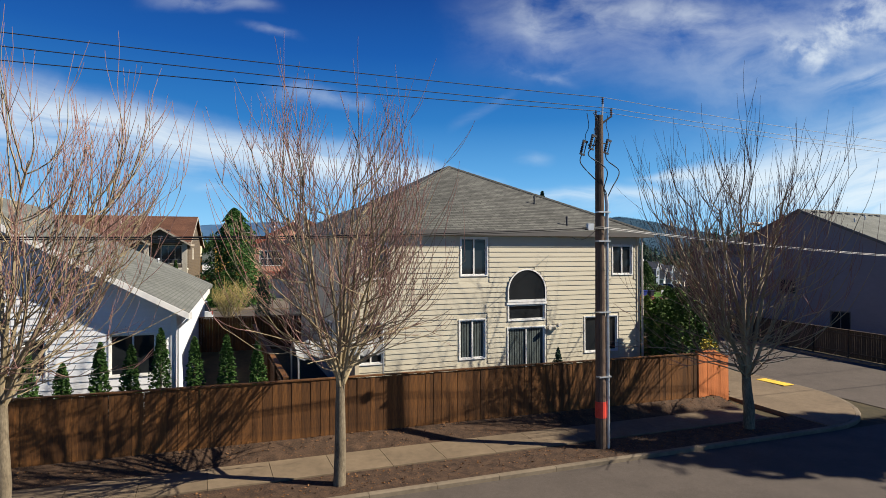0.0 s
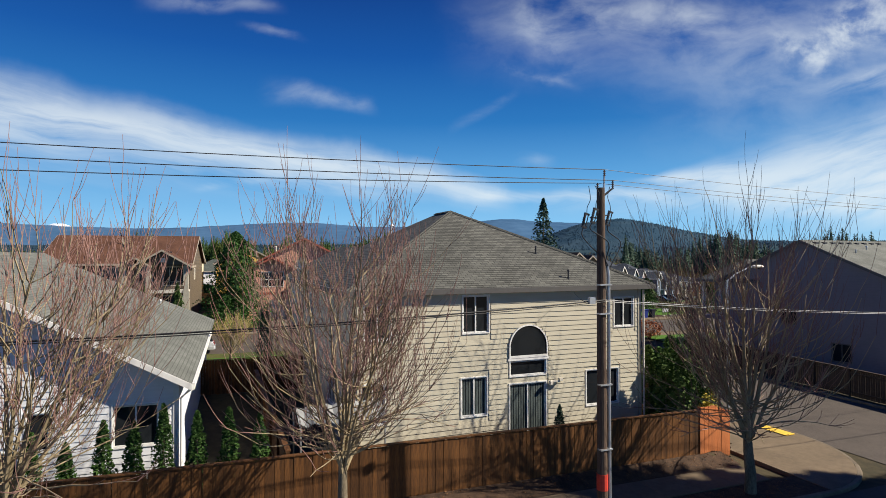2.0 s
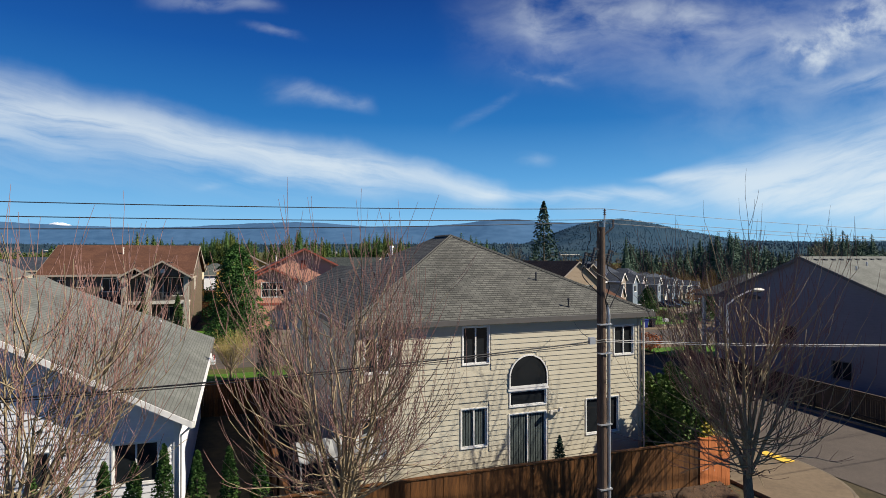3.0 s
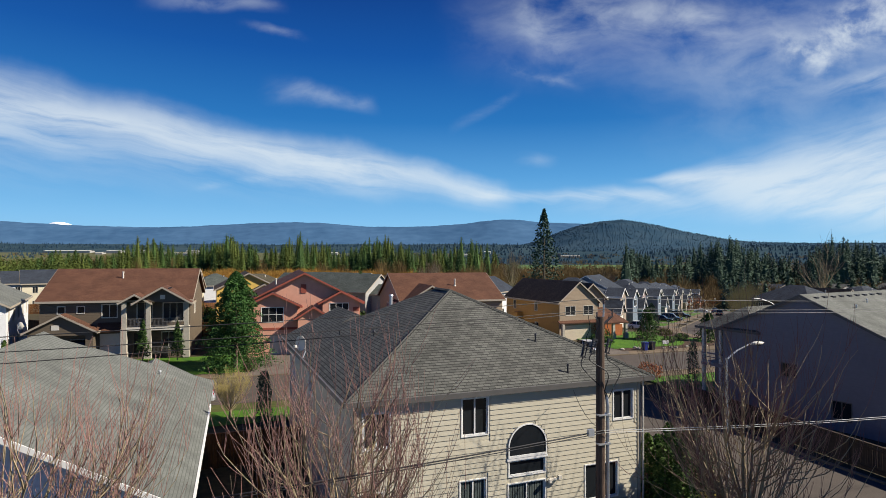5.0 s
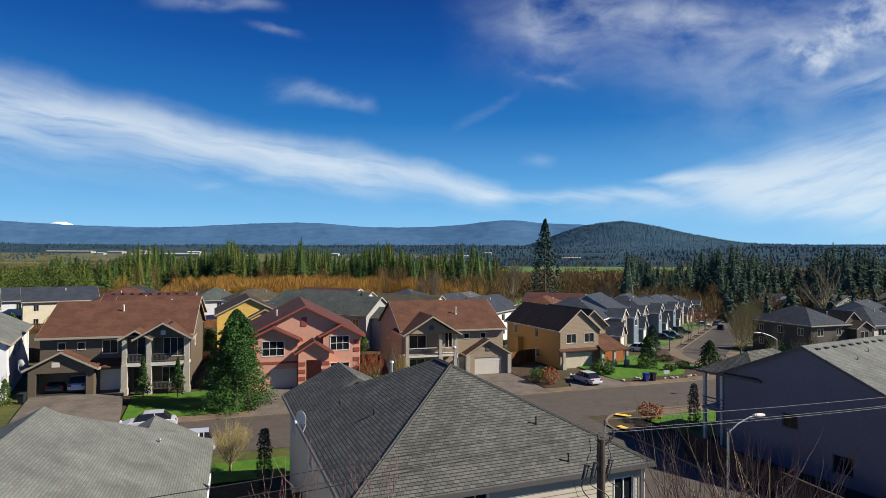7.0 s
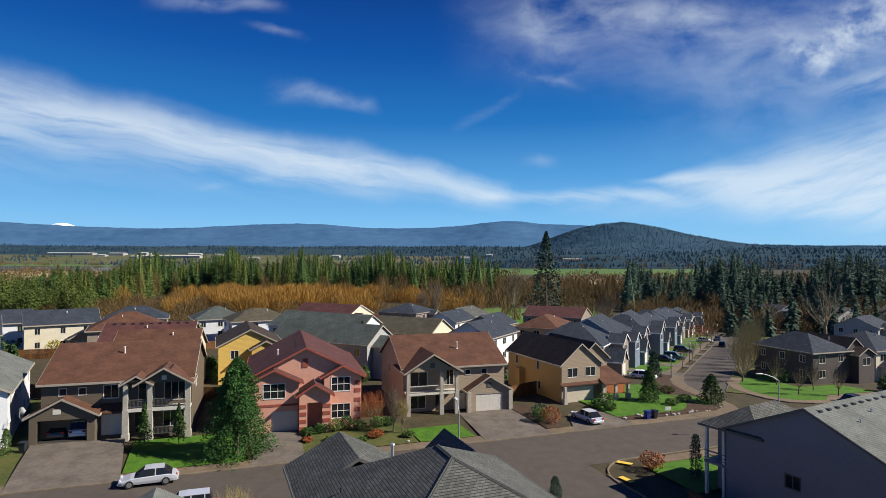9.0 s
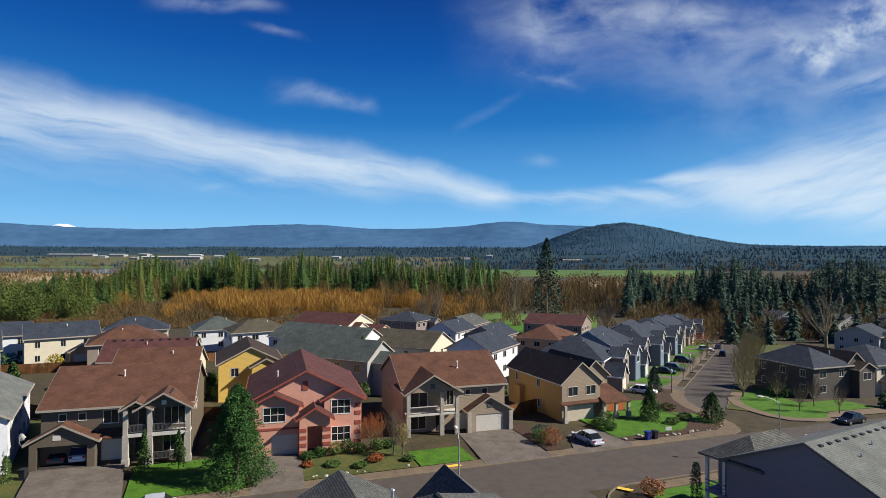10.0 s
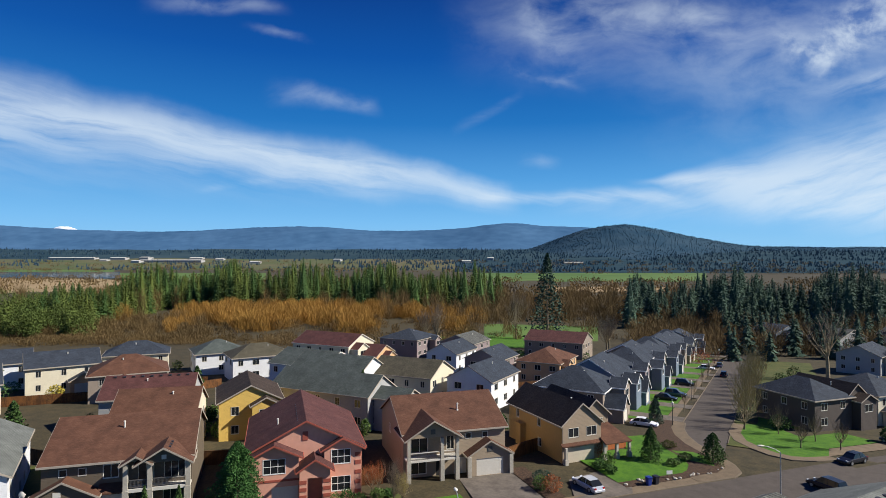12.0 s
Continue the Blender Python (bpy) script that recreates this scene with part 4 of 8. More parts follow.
block(hp, 0.15, -1.3, 5.3, 1.6, 5.45, "gable_y", 1.3, PINK, ROOF_RED, WHITE, {"front": [(1.5, 3.62, 2.35, 1.62, 3, "grid"), (2.4, 0.02, 2.8, 2.15, 1, "garage")]}, faces="front left right", over=0.5, rake=0.45, roof_trim=PINK_D)
block(hp, 5.5, -2.4, 3.3, 2.45, 4.15, "gable_y", 1.05, PINK, ROOF_RED, WHITE, {"front": [(0.85, 0.0, 1.6, 3.2, 1, "open")]}, faces="front left right", over=0.45, rake=0.4, roof_trim=PINK_D)
block(hp, 8.3, -0.6, 4.1, 0.7, 5.7, "gable_y", 1.1, PINK, ROOF_RED, WHITE, {"front": [(0.8, 3.9, 2.15, 1.62, 3, "grid"), (0.8, 0.85, 2.15, 1.62, 3, "grid")]}, faces="front left right", over=0.5, rake=0.4, roof_trim=PINK_D)
for z in (0.2, 1.0, 1.8, 2.6):
    part("band", fixed(boxes((5.46, 6.25, -2.44, -2.38, z, z + 0.4), (8.05, 8.84, -2.44, -2.38, z, z + 0.4))), PINK_D, hp)
for z in (0.4, 1.5, 2.6, 3.7, 4.6):
    part("band", fixed(boxes((11.75, 12.44, -0.64, -0.585, z, z + 0.45))), PINK_D, hp)
part("band", fixed(boxes((0.1, 5.5, -1.34, -1.28, 2.75, 3.0))), PINK_D, hp)
part("gable_vent", fixed(boxes((5.9, 6.5, -0.06, -0.01, 6.7, 7.7))), PINK_D, hp)
vents(hp, [(3.2, 4.5, 7.4, 0.09, 0.75)])
ridge_vents(hp, (5.55, 1.0, 8.55), (5.55, 9.5, 8.55), 9)
dish(hp.matrix_world @ pose(-0.75, 1.0, 5.7, 0, 0, 150), "pale satellite dish on the eaves of the pink house")

# ---- the tan house
TAN_W = wall_paint("tan_siding", (0.31, 0.242, 0.168))
TAN_S = mat("pinkish_tan_stucco", (0.36, 0.215, 0.155), 0.8, 0.08, 2.0, 0.1, 50)
ht = thing("house", house_pose(-6.35, 74.75, 1.1, 18.2), "tan two-storey house with brown roof and stone-columned porch", "house")
block(ht, 0, 0, 13.8, 13.5, 5.75, "gable_x", 3.15, TAN_W, ROOF_BROWN, OFFWHITE,
      {"front": [(8.3, 4.45, 0.75, 0.7, 1), (10.6, 4.45, 0.75, 0.7, 1), (5.7, 3.3, 1.0, 2.0, 2), (1.0, 3.2, 2.2, 1.9, 2), (1.0, 0.5, 2.0, 1.6, 2), (4.3, 0.05, 1.0, 2.1, 1, "door"), (6.7, 0.02, 1.7, 2.1, 1, "garage")],
       "left": [(5, 3.8, 1.1, 1.2, 2)]}, rake=0.3, roof_trim=TRIM_SAND)
block(ht, 8.4, -1.5, 5.4, 1.45, 2.75, "gable_y", 1.6, TAN_W, ROOF_BROWN, OFFWHITE, {"front": [(0.85, 0.02, 3.7, 2.15, 1, "garage")]}, faces="front left right", over=0.5, roof_trim=TRIM_SAND)
part("gable_vent", fixed(boxes((10.8, 11.4, -1.56, -1.51, 3.0, 3.65))), GUTTER, ht)
for px, py in ((8.25, -1.6), (13.95, -1.6)):
    part("pillar", fixed(boxes((px - 0.25, px + 0.25, py - 0.25, py + 0.25, -0.3, 2.5))), STONE, ht)
for px in (0.3, 4.6, 6.6):
    part("column", fixed(boxes((px - 0.26, px + 0.26, -1.9, -1.38, -0.3, 2.7), (px - 0.2, px + 0.2, -1.84, -1.44, 2.7, 5.4))), STONE, ht)
part("balcony", fixed(boxes((0.1, 6.8, -1.8, -0.01, 2.58, 2.82), (0.3, 6.6, -1.73, -1.65, 3.65, 3.73))), OFFWHITE, ht)
rail = bmesh.new()
for i in range(46):
    xx = 0.4 + i * 0.135
    box(rail, xx, xx + 0.03, -1.7, -1.67, 2.82, 3.65)
part("railing", fixed(rail), GUTTER, ht)
gable_roof(ht, 0.1, 6.7, -2.1, 3.5, 5.6, 2.0, "y", ROOF_BROWN, 0.5, TRIM_SAND)
bm = bmesh.new()
prism(bm, [(0.4, -1.7, 5.5), (6.4, -1.7, 5.5), (3.4, -1.7, 7.35)], (0, 0.15, 0))
part("gable_wall", fixed(bm), TAN_W, ht)
part("gable_vent", fixed(boxes((3.1, 3.7, -1.76, -1.71, 5.9, 6.5))), GUTTER, ht)
vents(ht, [(8.2, 3.2, 7.4, 0.1, 0.85)])

# ---- the yellow house
YEL_W = wall_paint("ochre_siding", (0.46, 0.275, 0.085))
YTAN = wall_paint("beige_siding", (0.29, 0.22, 0.15))
hy = thing("house", house_pose(14.75, 81.4, 0.75, 24.4), "two-storey ochre and beige house with dark brown roof", "house")
block(hy, 0, 0, 6.4, 14.5, 5.5, "gable_y", 2.6, YEL_W, ROOF_DARK, OFFWHITE, {"left": [(2.2, 3.7, 0.8, 1.3, 2), (8.2, 3.8, 0.8, 1.3, 2), (8.4, 1.0, 0.8, 1.2, 2)]}, faces="left back right", over=0.4, roof_trim=TRIM_SAND)
block(hy, 0, -0.05, 6.4, 0.3, 5.5, "", 0, YTAN, ROOF_DARK, OFFWHITE, {"front": [(1.0, 3.6, 1.6, 1.25, 2), (4.0, 3.6, 1.6, 1.25, 2), (0.75, 0.02, 4.6, 2.2, 1, "garage_tan")]}, faces="front", roof_trim=TRIM_SAND)
bm = bmesh.new()
prism(bm, [(0, -0.05, 5.5), (6.4, -0.05, 5.5), (3.2, -0.05, 8.0)], (0, 0.2, 0))
part("gable_wall", fixed(bm), YTAN, hy)
block(hy, 5.0, 2.4, 4.6, 11.0, 5.7, "gable_y", 2.0, YTAN, ROOF_DARK, OFFWHITE, {"front": [(2.6, 3.7, 1.0, 1.3, 2), (2.4, 0.05, 1.0, 2.1, 1, "door")], "right": [(3, 3.7, 1.2, 1.2, 2)]}, faces="front right back", over=0.4, roof_trim=TRIM_SAND)
bm = bmesh.new()
prism(bm, [(-0.3, -0.5, 2.62), (6.3, -0.5, 2.62), (6.3, 0, 2.95), (-0.3, 0, 2.95)], (0, 0, -0.12))
prism(bm, [(6.2, -1.4, 2.5), (10.8, -1.4, 2.5), (9.6, 2.4, 4.3), (6.2, 2.4, 4.3)], (0, 0, -0.14))
prism(bm, [(10.8, -1.4, 2.5), (10.8, 3.2, 2.5), (9.6, 2.4, 4.3)], (0, 0, -0.14))
part("porch_roof", fixed(bm), ROOF_BROWN, hy)
for px, py in ((0.25, -0.5), (6.3, -1.0), (8.3, -1.1), (10.5, -1.1)):
    part("column", fixed(boxes((px - 0.18, px + 0.18, py - 0.18, py + 0.18, -0.2, 2.45), (px - 0.28, px + 0.28, py - 0.28, py + 0.28, -0.2, 0.9))), STONE, hy)
part("chimney_box", fixed(boxes((-0.9, 0.0, 9.6, 11.0, -0.3, 3.2), (-1.0, 0.0, 9.5, 11.1, 3.2, 3.35))), YEL_W, hy)
vents(hy, [(4.6, 4.4, 7.0, 0.1, 0.8)], OFFWHITE)

# ---- the houses further back


def far_house(corner, ang, w, d, roof, wall, roofing, label, h=5.6, rise=2.4, wing=None, door=False, z=None, seed=0, trim=None):
    """A whole house seen from afar: block, front wing with its own gable, windows on every side."""
    x, y = corner
    rg = random.Random(seed)
    t = thing("house", house_pose(x, y, lay(x, y) if z is None else z, ang), label, "house", "houses of the neighbourhood")
    trim = trim or OFFWHITE

    def row(length, skip=0.0):
        out = []
        k = max(1, int(length / 3.4))
        for i in range(k):
            c = length * (i + 0.5) / k
            ww = rg.choice((0.9, 1.1, 1.5))
            if c - ww / 2 > skip:
                out.append((c - ww / 2, h - 1.95, ww, 1.25, 2))
                if rg.random() < 0.7 and h > 4:
                    out.append((c - ww / 2, 0.9, ww, 1.25, 2))
        return out
    wins = {"front": row(w), "left": row(d), "right": row(d)}
    edge_paint = trim if trim is WHITE or "stepped" in label or "twin" in label else TRIM_SAND
    block(t, 0, 0, w, d, h, roof, rise, wall, roofing, trim, wins, over=0.4, roof_trim=edge_paint)
    if wing:
        wx, ww, wd, wh2 = wing
        block(t, wx, -wd, ww, wd + 0.02, wh2, "gable_y", ww * 0.27, W_ORANGE if "peach porch" in label else wall, roofing, trim,
              {"front": [(ww * 0.14, 0.02, ww * 0.72, 2.1, 1, "garage")] if door else [(ww * 0.25, wh2 - 1.9, ww * 0.5, 1.3, 2)]}, faces="front left right", over=0.35, roof_trim=edge_paint)
    mid = (w / 2 + rg.uniform(-2, 2), d * 0.35)
    vents(t, [(mid[0], mid[1], h + rise * 0.6, 0.09, 0.75)])
    return t


W_WHITE = wall_paint("far_white_siding", (0.66, 0.66, 0.66))
W_CREAM = wall_paint("far_cream_siding", (0.60, 0.54, 0.40))
W_MAUVE = wall_paint("far_mauve_siding", (0.24, 0.19, 0.185))
W_BLUE = wall_paint("far_blue_grey_siding", (0.15, 0.185, 0.23))
W_GREY = wall_paint("far_grey_siding", (0.34, 0.335, 0.32))
W_TAUPE = wall_paint("far_taupe_siding", (0.26, 0.21, 0.165))
W_UMBER = wall_paint("far_umber_siding", (0.085, 0.068, 0.057))
W_YELLOW = wall_paint("far_yellow_siding", (0.60, 0.40, 0.10))
W_ORANGE = wall_paint("far_peach_siding", (0.58, 0.36, 0.19))
FAR = [
    ((-85.0, 116.2), 37, 13.0, 9.5, "gable_x", W_CREAM, ROOF_SLATE, "cream two-storey house with peach porch and slate roof", 5.6, 2.5, (7.5, 5.0, 2.5, 2.7), True),
    ((-86.5, 94.0), 40, 11.0, 8.0, "gable_x", W_CREAM, ROOF_SLATE, "cream house with dark slate gabled roof", 5.0, 2.8, None, False),
    ((-54.0, 52.3), 30, 11.5, 18.0, "gable_y", W_WHITE, ROOF_PALE, "white two-storey house with pale grey gabled roof", 5.6, 3.0, None, False),
    ((-100, 120), 35, 11.0, 9.0, "gable_x", W_WHITE, ROOF_SLATE, "white house with slate roof at the edge of the estate", 5.4, 2.4, None, False),
    ((-83.0, 139.0), 25, 14.0, 10.0, "hip", W_CREAM, ROOF_SLATE, "cream house with slate blue hipped roof", 5.4, 2.6, None, False),
    ((-68.5, 110.0), 28, 13.5, 11.0, "hip", W_TAUPE, ROOF_BROWN, "taupe house with brown hipped roof", 5.2, 2.8, (3.5, 5.0, 2.0, 3.8), False),
    ((-53.5, 88.6), 15, 13.0, 9.5, "gable_x", W_GREY, ROOF_RED, "grey house with dark red-brown roof and ridge vents", 5.3, 2.6, None, False),
    ((-46.0, 79.0), 14, 10.6, 9.0, "gable_x", W_CREAM, ROOF_BROWN, "cream house with broad brown roof behind the brown house", 5.6, 2.5, None, False),
    ((-64.0, 146.0), 30, 12.0, 11.0, "hip", W_WHITE, ROOF_GREEN, "white house with grey-green hipped roof", 5.2, 2.7, (7.0, 4.5, 2.2, 2.7), True),
    ((-51.5, 137.5), 32, 14.0, 10.0, "hip", W_WHITE, ROOF_OLIVE, "white house with a row of six upper windows and olive roof", 5.6, 2.4, None, False),
    ((-34.6, 87.0), 22, 9.0, 12.0, "gable_y", W_YELLOW, ROOF_DARK, "bright yellow house with dark brown gabled roof", 5.6, 2.3, (4.6, 4.0, 1.6, 5.2), False),
    ((-28.0, 125.0), 62, 12.0, 15.0, "gable_y", W_WHITE, ROOF_GREEN, "white-trimmed house with green-grey stepped gables", 5.6, 2.6, (1.0, 5.0, 2.0, 4.8), False),
    ((-18.7, 114.5), 65, 11.0, 17.0, "gable_y", W_WHITE, ROOF_GREEN, "white house with long green-grey roof and ridge vents", 5.6, 3.0, None, False),
    ((-13.8, 95.0), 65, 8.5, 20.0, "gable_y", W_GREY, ROOF_GREEN, "grey house with grey-green roof behind the pink house", 5.6, 2.6, (1.5, 5.0, 6.0, 5.2), False),
    ((-30.0, 168.0), 65, 13.0, 20.0, "gable_y", W_CREAM, ROOF_RED, "cream house with dark red roof and twin front gables", 5.6, 2.8, (1.0, 5.5, 2.5, 4.8), False),
    ((-22.0, 168.0), 66, 10.0, 10.0, "gable_y", W_ORANGE, ROOF_RED, "peach house with low red-brown roof and garage", 3.2, 2.4, (2.5, 5.0, 2.0, 2.6), True),
    ((-12.0, 190.0), 64, 14.0, 14.0, "hip", W_MAUVE, ROOF_SLATE, "grey house with slate roof and white porch columns", 5.8, 2.6, (8.0, 3.5, 2.5, 5.2), False),
    ((-4.6, 115.0), 66, 11.0, 14.0, "gable_y", W_CREAM, ROOF_OLIVE, "cream house with olive-brown roof and ridge vents", 5.6, 2.6, None, False),
    ((0.5, 158.0), 64, 13.0, 9.0, "gable_x", W_WHITE, ROOF_SLATE, "white house with slate grey gabled roof", 5.4, 2.4, None, False),
    ((6.0, 186.0), 64, 13.0, 12.0, "gable_x", W_MAUVE, ROOF_GREY, "grey house with pale grey roof at the meadow's edge", 5.4, 2.4, None, False),
    ((11.0, 146.0), 62, 12.0, 9.5, "gable_x", W_MAUVE, ROOF_SLATE, "mauve-grey house with slate roof and small dormer", 5.4, 2.4, None, False),
    ((7.0, 112.5), 62, 13.5, 9.5, "gable_x", W_WHITE, ROOF_SLATE, "white-walled house with slate blue gabled roof", 5.6, 2.6, None, False),
    ((25.2, 143.0), 63, 14.5, 11.0, "hip", W_ORANGE, ROOF_BROWN, "peach and mauve house with orange-brown hipped roof", 5.4, 2.6, (1.5, 4.0, 1.5, 4.8), False),
    ((42.0, 196.0), 64, 14.0, 20.0, "gable_y", W_TAUPE, ROOF_RED, "taupe house with large dark red roof", 5.4, 2.8, None, False),
    ((61.6, 103.0), 21, 9.0, 12.0, "hip", W_UMBER, ROOF_SLATE, "dark brown house with slate hipped roof on the corner", 5.4, 2.5, None, False),
    ((68.6, 106.0), 22, 6.0, 11.0, "gable_y", W_UMBER, ROOF_DARK, "brown house with bay window beside its neighbour", 5.2, 2.4, (1.5, 4.0, 1.8, 5.0), False),
    ((76.5, 109.0), 22, 12.0, 12.0, "hip", W_CREAM, ROOF_SLATE, "cream house with garage and slate roof", 5.4, 2.6, (1.0, 5.5, 2.5, 2.7), True),
    ((120.0, 170.0), 40, 13.0, 11.0, "gable_x", W_GREY, ROOF_SLATE, "grey house with slate gabled roof among trees", 5.4, 2.6, (3.0, 5.0, 2.0, 5.0), False),
    ((133.0, 249.0), 25, 17.0, 12.0, "gable_y", W_BLUE, ROOF_SLATE, "blue-grey house at the end of the long street", 5.6, 3.0, (3.0, 5.0, 2.5, 5.2), False),
    ((142.0, 222.0), 25, 16.0, 12.0, "gable_y", W_GREY, ROOF_GREY, "grey house with pale roof behind bare trees", 5.6, 3.2, None, False),
    ((172.0, 228.0), 22, 14.0, 12.0, "gable_y", W_CREAM, ROOF_GREY, "pale house with steep gable near the dark firs", 5.8, 3.2, None, False),
]
for i, (c, ang, w, d, roof, wall, roofing, label, h, rise, wing, door) in enumerate(FAR):
    hs = far_house(c, ang, w, d, roof, wall, roofing, label, h, rise, wing, door, seed=i + 3)
    if "ridge vents" in label:
        if roof == "gable_x":
            ridge_vents(hs, (0.5, d / 2 - 0.5, h + rise), (w - 0.5, d / 2 - 0.5, h + rise), 9)
        else:
            ridge_vents(hs, (w / 2 + 0.5, 0.5, h + rise), (w / 2 + 0.5, d - 0.5, h + rise), 9)
# the terrace of steep-gabled houses along the long street
SHADES = (W_TAUPE, W_BLUE, W_MAUVE, W_BLUE, W_TAUPE, W_BLUE, W_MAUVE, W_TAUPE, W_CREAM, W_BLUE, W_MAUVE, W_TAUPE)
for i in range(11):
    a = 8 + i * 13.2
    x, y = ls(a, -15.5 + 1.2 * math.sin(i * 2.7))
    hs = far_house((x, y), 62.3, 11.2, 13.0, "gable_x" if i % 3 else "hip", SHADES[i], ROOF_SLATE, "steep-gabled house with slate roof and white trim along the long street", 5.3 + 0.35 * math.sin(i * 1.9), 3.2 + 0.6 * math.sin(i * 2.3),
                   (0.8 if i % 2 else 5.2, 5.0, 2.6, 5.3), False, seed=40 + i, trim=WHITE)
    block(hs, 6.4 if i % 2 else 0.5, -3.4, 4.3, 3.4, 2.7, "gable_y", 1.9, SHADES[i], ROOF_SLATE, WHITE, {"front": [(0.6, 0.02, 3.0, 2.1, 1, "garage")]}, faces="front left right", over=0.35)

# ---------------------------------------------------------------- kerbs, pavements, beds, lawns and drives


def kerb_run(pts, label, closed=False, w=0.16, h=0.15):
    """Kerb stones end to end along a line: each a piece with a rounded top edge."""
    t = tagged(new("kerb"), label, "kerb", kind="structure")
    for a, b in zip(pts, pts[1:]):
        d = Vector((b[0] - a[0], b[1] - a[1], 0))
        L_ = d.length - 0.012
        d.normalize()
        nn = Vector((-d.y, d.x, 0))
        bm = bmesh.new()
        prof = [(0, -0.15), (0, h - 0.03), (0.02, h - 0.006), (0.05, h), (w, h), (w, -0.15)]
        za, zb = lay(*a), lay(*b)
        r = [[bm.verts.new(Vector((p[0], p[1], z)) + nn * o + Vector((0, 0, q)) + d * s) for o, q in prof] for p, z, s in ((a, za, 0.006), (b, zb, -0.006))]
        for i in range(len(prof)):
            j = (i + 1) % len(prof)
            bm.faces.new((r[0][i], r[0][j], r[1][j], r[1][i]))
        bm.faces.new(r[0][::-1]), bm.faces.new(r[1])
        part("kerb_stone", fixed(bm), KERB, t)
    return t


def arc(cu, cn, r, a0, a1, k):
    return [uv(cu + r * math.cos(radians(a0 + (a1 - a0) * i / k)), cn + r * math.sin(radians(a0 + (a1 - a0) * i / k))) for i in range(k + 1)]


def slabs(name, label, u0, u1, n0, n1, size, up, f=uv):
    t = tagged(new(name), label, "pavement", kind="structure")
    k = max(1, int((u1 - u0) / size))
    for i in range(k):
        a, b = u0 + (u1 - u0) * i / k + 0.007, u0 + (u1 - u0) * (i + 1) / k - 0.007
        q = [f(a, n0), f(b, n0), f(b, n1), f(a, n1)]
        bm = bmesh.new()
        prism(bm, [(x, y, lay(x, y) + up) for x, y in q], (0, 0, -0.12))
        part("paving_slab", fixed(bm), CONCRETE, t)
    return t


kerb_run([uv(-16 + 1.8 * i, KN) for i in range(21)] + [uv(20.6, KN)], "weathered pale concrete kerb along the near street")
kerb_run(arc(20.6, KN + 5.0, 5.0, -90, 0, 10) + [uv(25.6, 20.5 + 1.9 * i) for i in range(13)], "curved concrete kerb turning into the side street")
kerb_run([uv(34.6, 46.0 - 1.9 * i) for i in range(14)], "pale concrete kerb on the shaded side of the side street")
kerb_run(arc(39.4, 44.0, 4.8, 180, 90, 8) + [uv(41 + 2 * i, 48.8) for i in range(1, 10)], "concrete kerb round the corner lawn")
kerb_run([uv(-22 + 2.0 * i, KF) for i in range(44)] , "concrete kerb along the far street")
slabs("pavement", "jointed pale concrete pavement beside the fence", -16, 19.4, 16.0, 17.45, 1.55, 0.16)
slabs("pavement", "concrete pavement in front of the far houses", -24, 64, KF + 0.17, KF + 1.75, 1.9, 0.14)
slabs("pavement", "concrete pavement along the long street", 14, 130, -6.3, -4.8, 2.2, 0.12, f=lambda a, c: ls(a, c))
slabs("pavement", "concrete pavement at the corner lawn", 41.5, 58, 46.9, 48.4, 1.8, 0.13)
sheet("pavement", (arc(20.6, KN + 5.0, 4.84, -90, 8, 8), arc(20.6, KN + 5.0, 0.4, -90, 8, 8)), CONCRETE, 0.155, "worn concrete corner ramp beside the fence", "pavement", thick=0.5)
sheet("pavement", (line(lambda n: uv(25.4, n), 19.4, 44), line(lambda n: uv(21.4, n), 19.4, 44)), CONCRETE, 0.15, "concrete pavement on the side street", "pavement", thick=0.5)
sheet("planting_strip", along(-16, 20.6, KN + 0.16, 15.99, 1.5), MULCH, 0.125, "planting strip of dark bark mulch", "ground")
sheet("planting_bed", along(-16, 19.6, 17.46, 18.6, 1.5), MULCH, 0.14, "narrow bed of bark mulch and dry leaves under the fence", "ground")
bm = boxes((-0.3, 0.3, -0.75, 0.75, 0, 0.02))
yp = tagged(part("tactile_strip", fixed(bm), mat("yellow_paint", (0.75, 0.47, 0.06), 0.7, 0.15, 6)), "worn yellow tactile strip at the kerb ramp", "kerb ramp", kind="structure")
x, y = uv(24.9, 20.2)
yp.matrix_world = pose(x, y, lay(x, y) + 0.165, 0, 0, 22.6)
for u, n, a in ((35.6, 44.4, 30), (38.2, 47.9, 60), (24.6, 58.9, 112)):
    x, y = uv(u, n)
    copy_thing(yp, pose(x, y, lay(x, y) + 0.15, 0, 0, a))


def yard(name, u0, u1, n0, n1, material, up, label, cat="lawn"):
    return sheet(name, along(u0, u1, n0, n1, 2.0), material, up, label, cat)


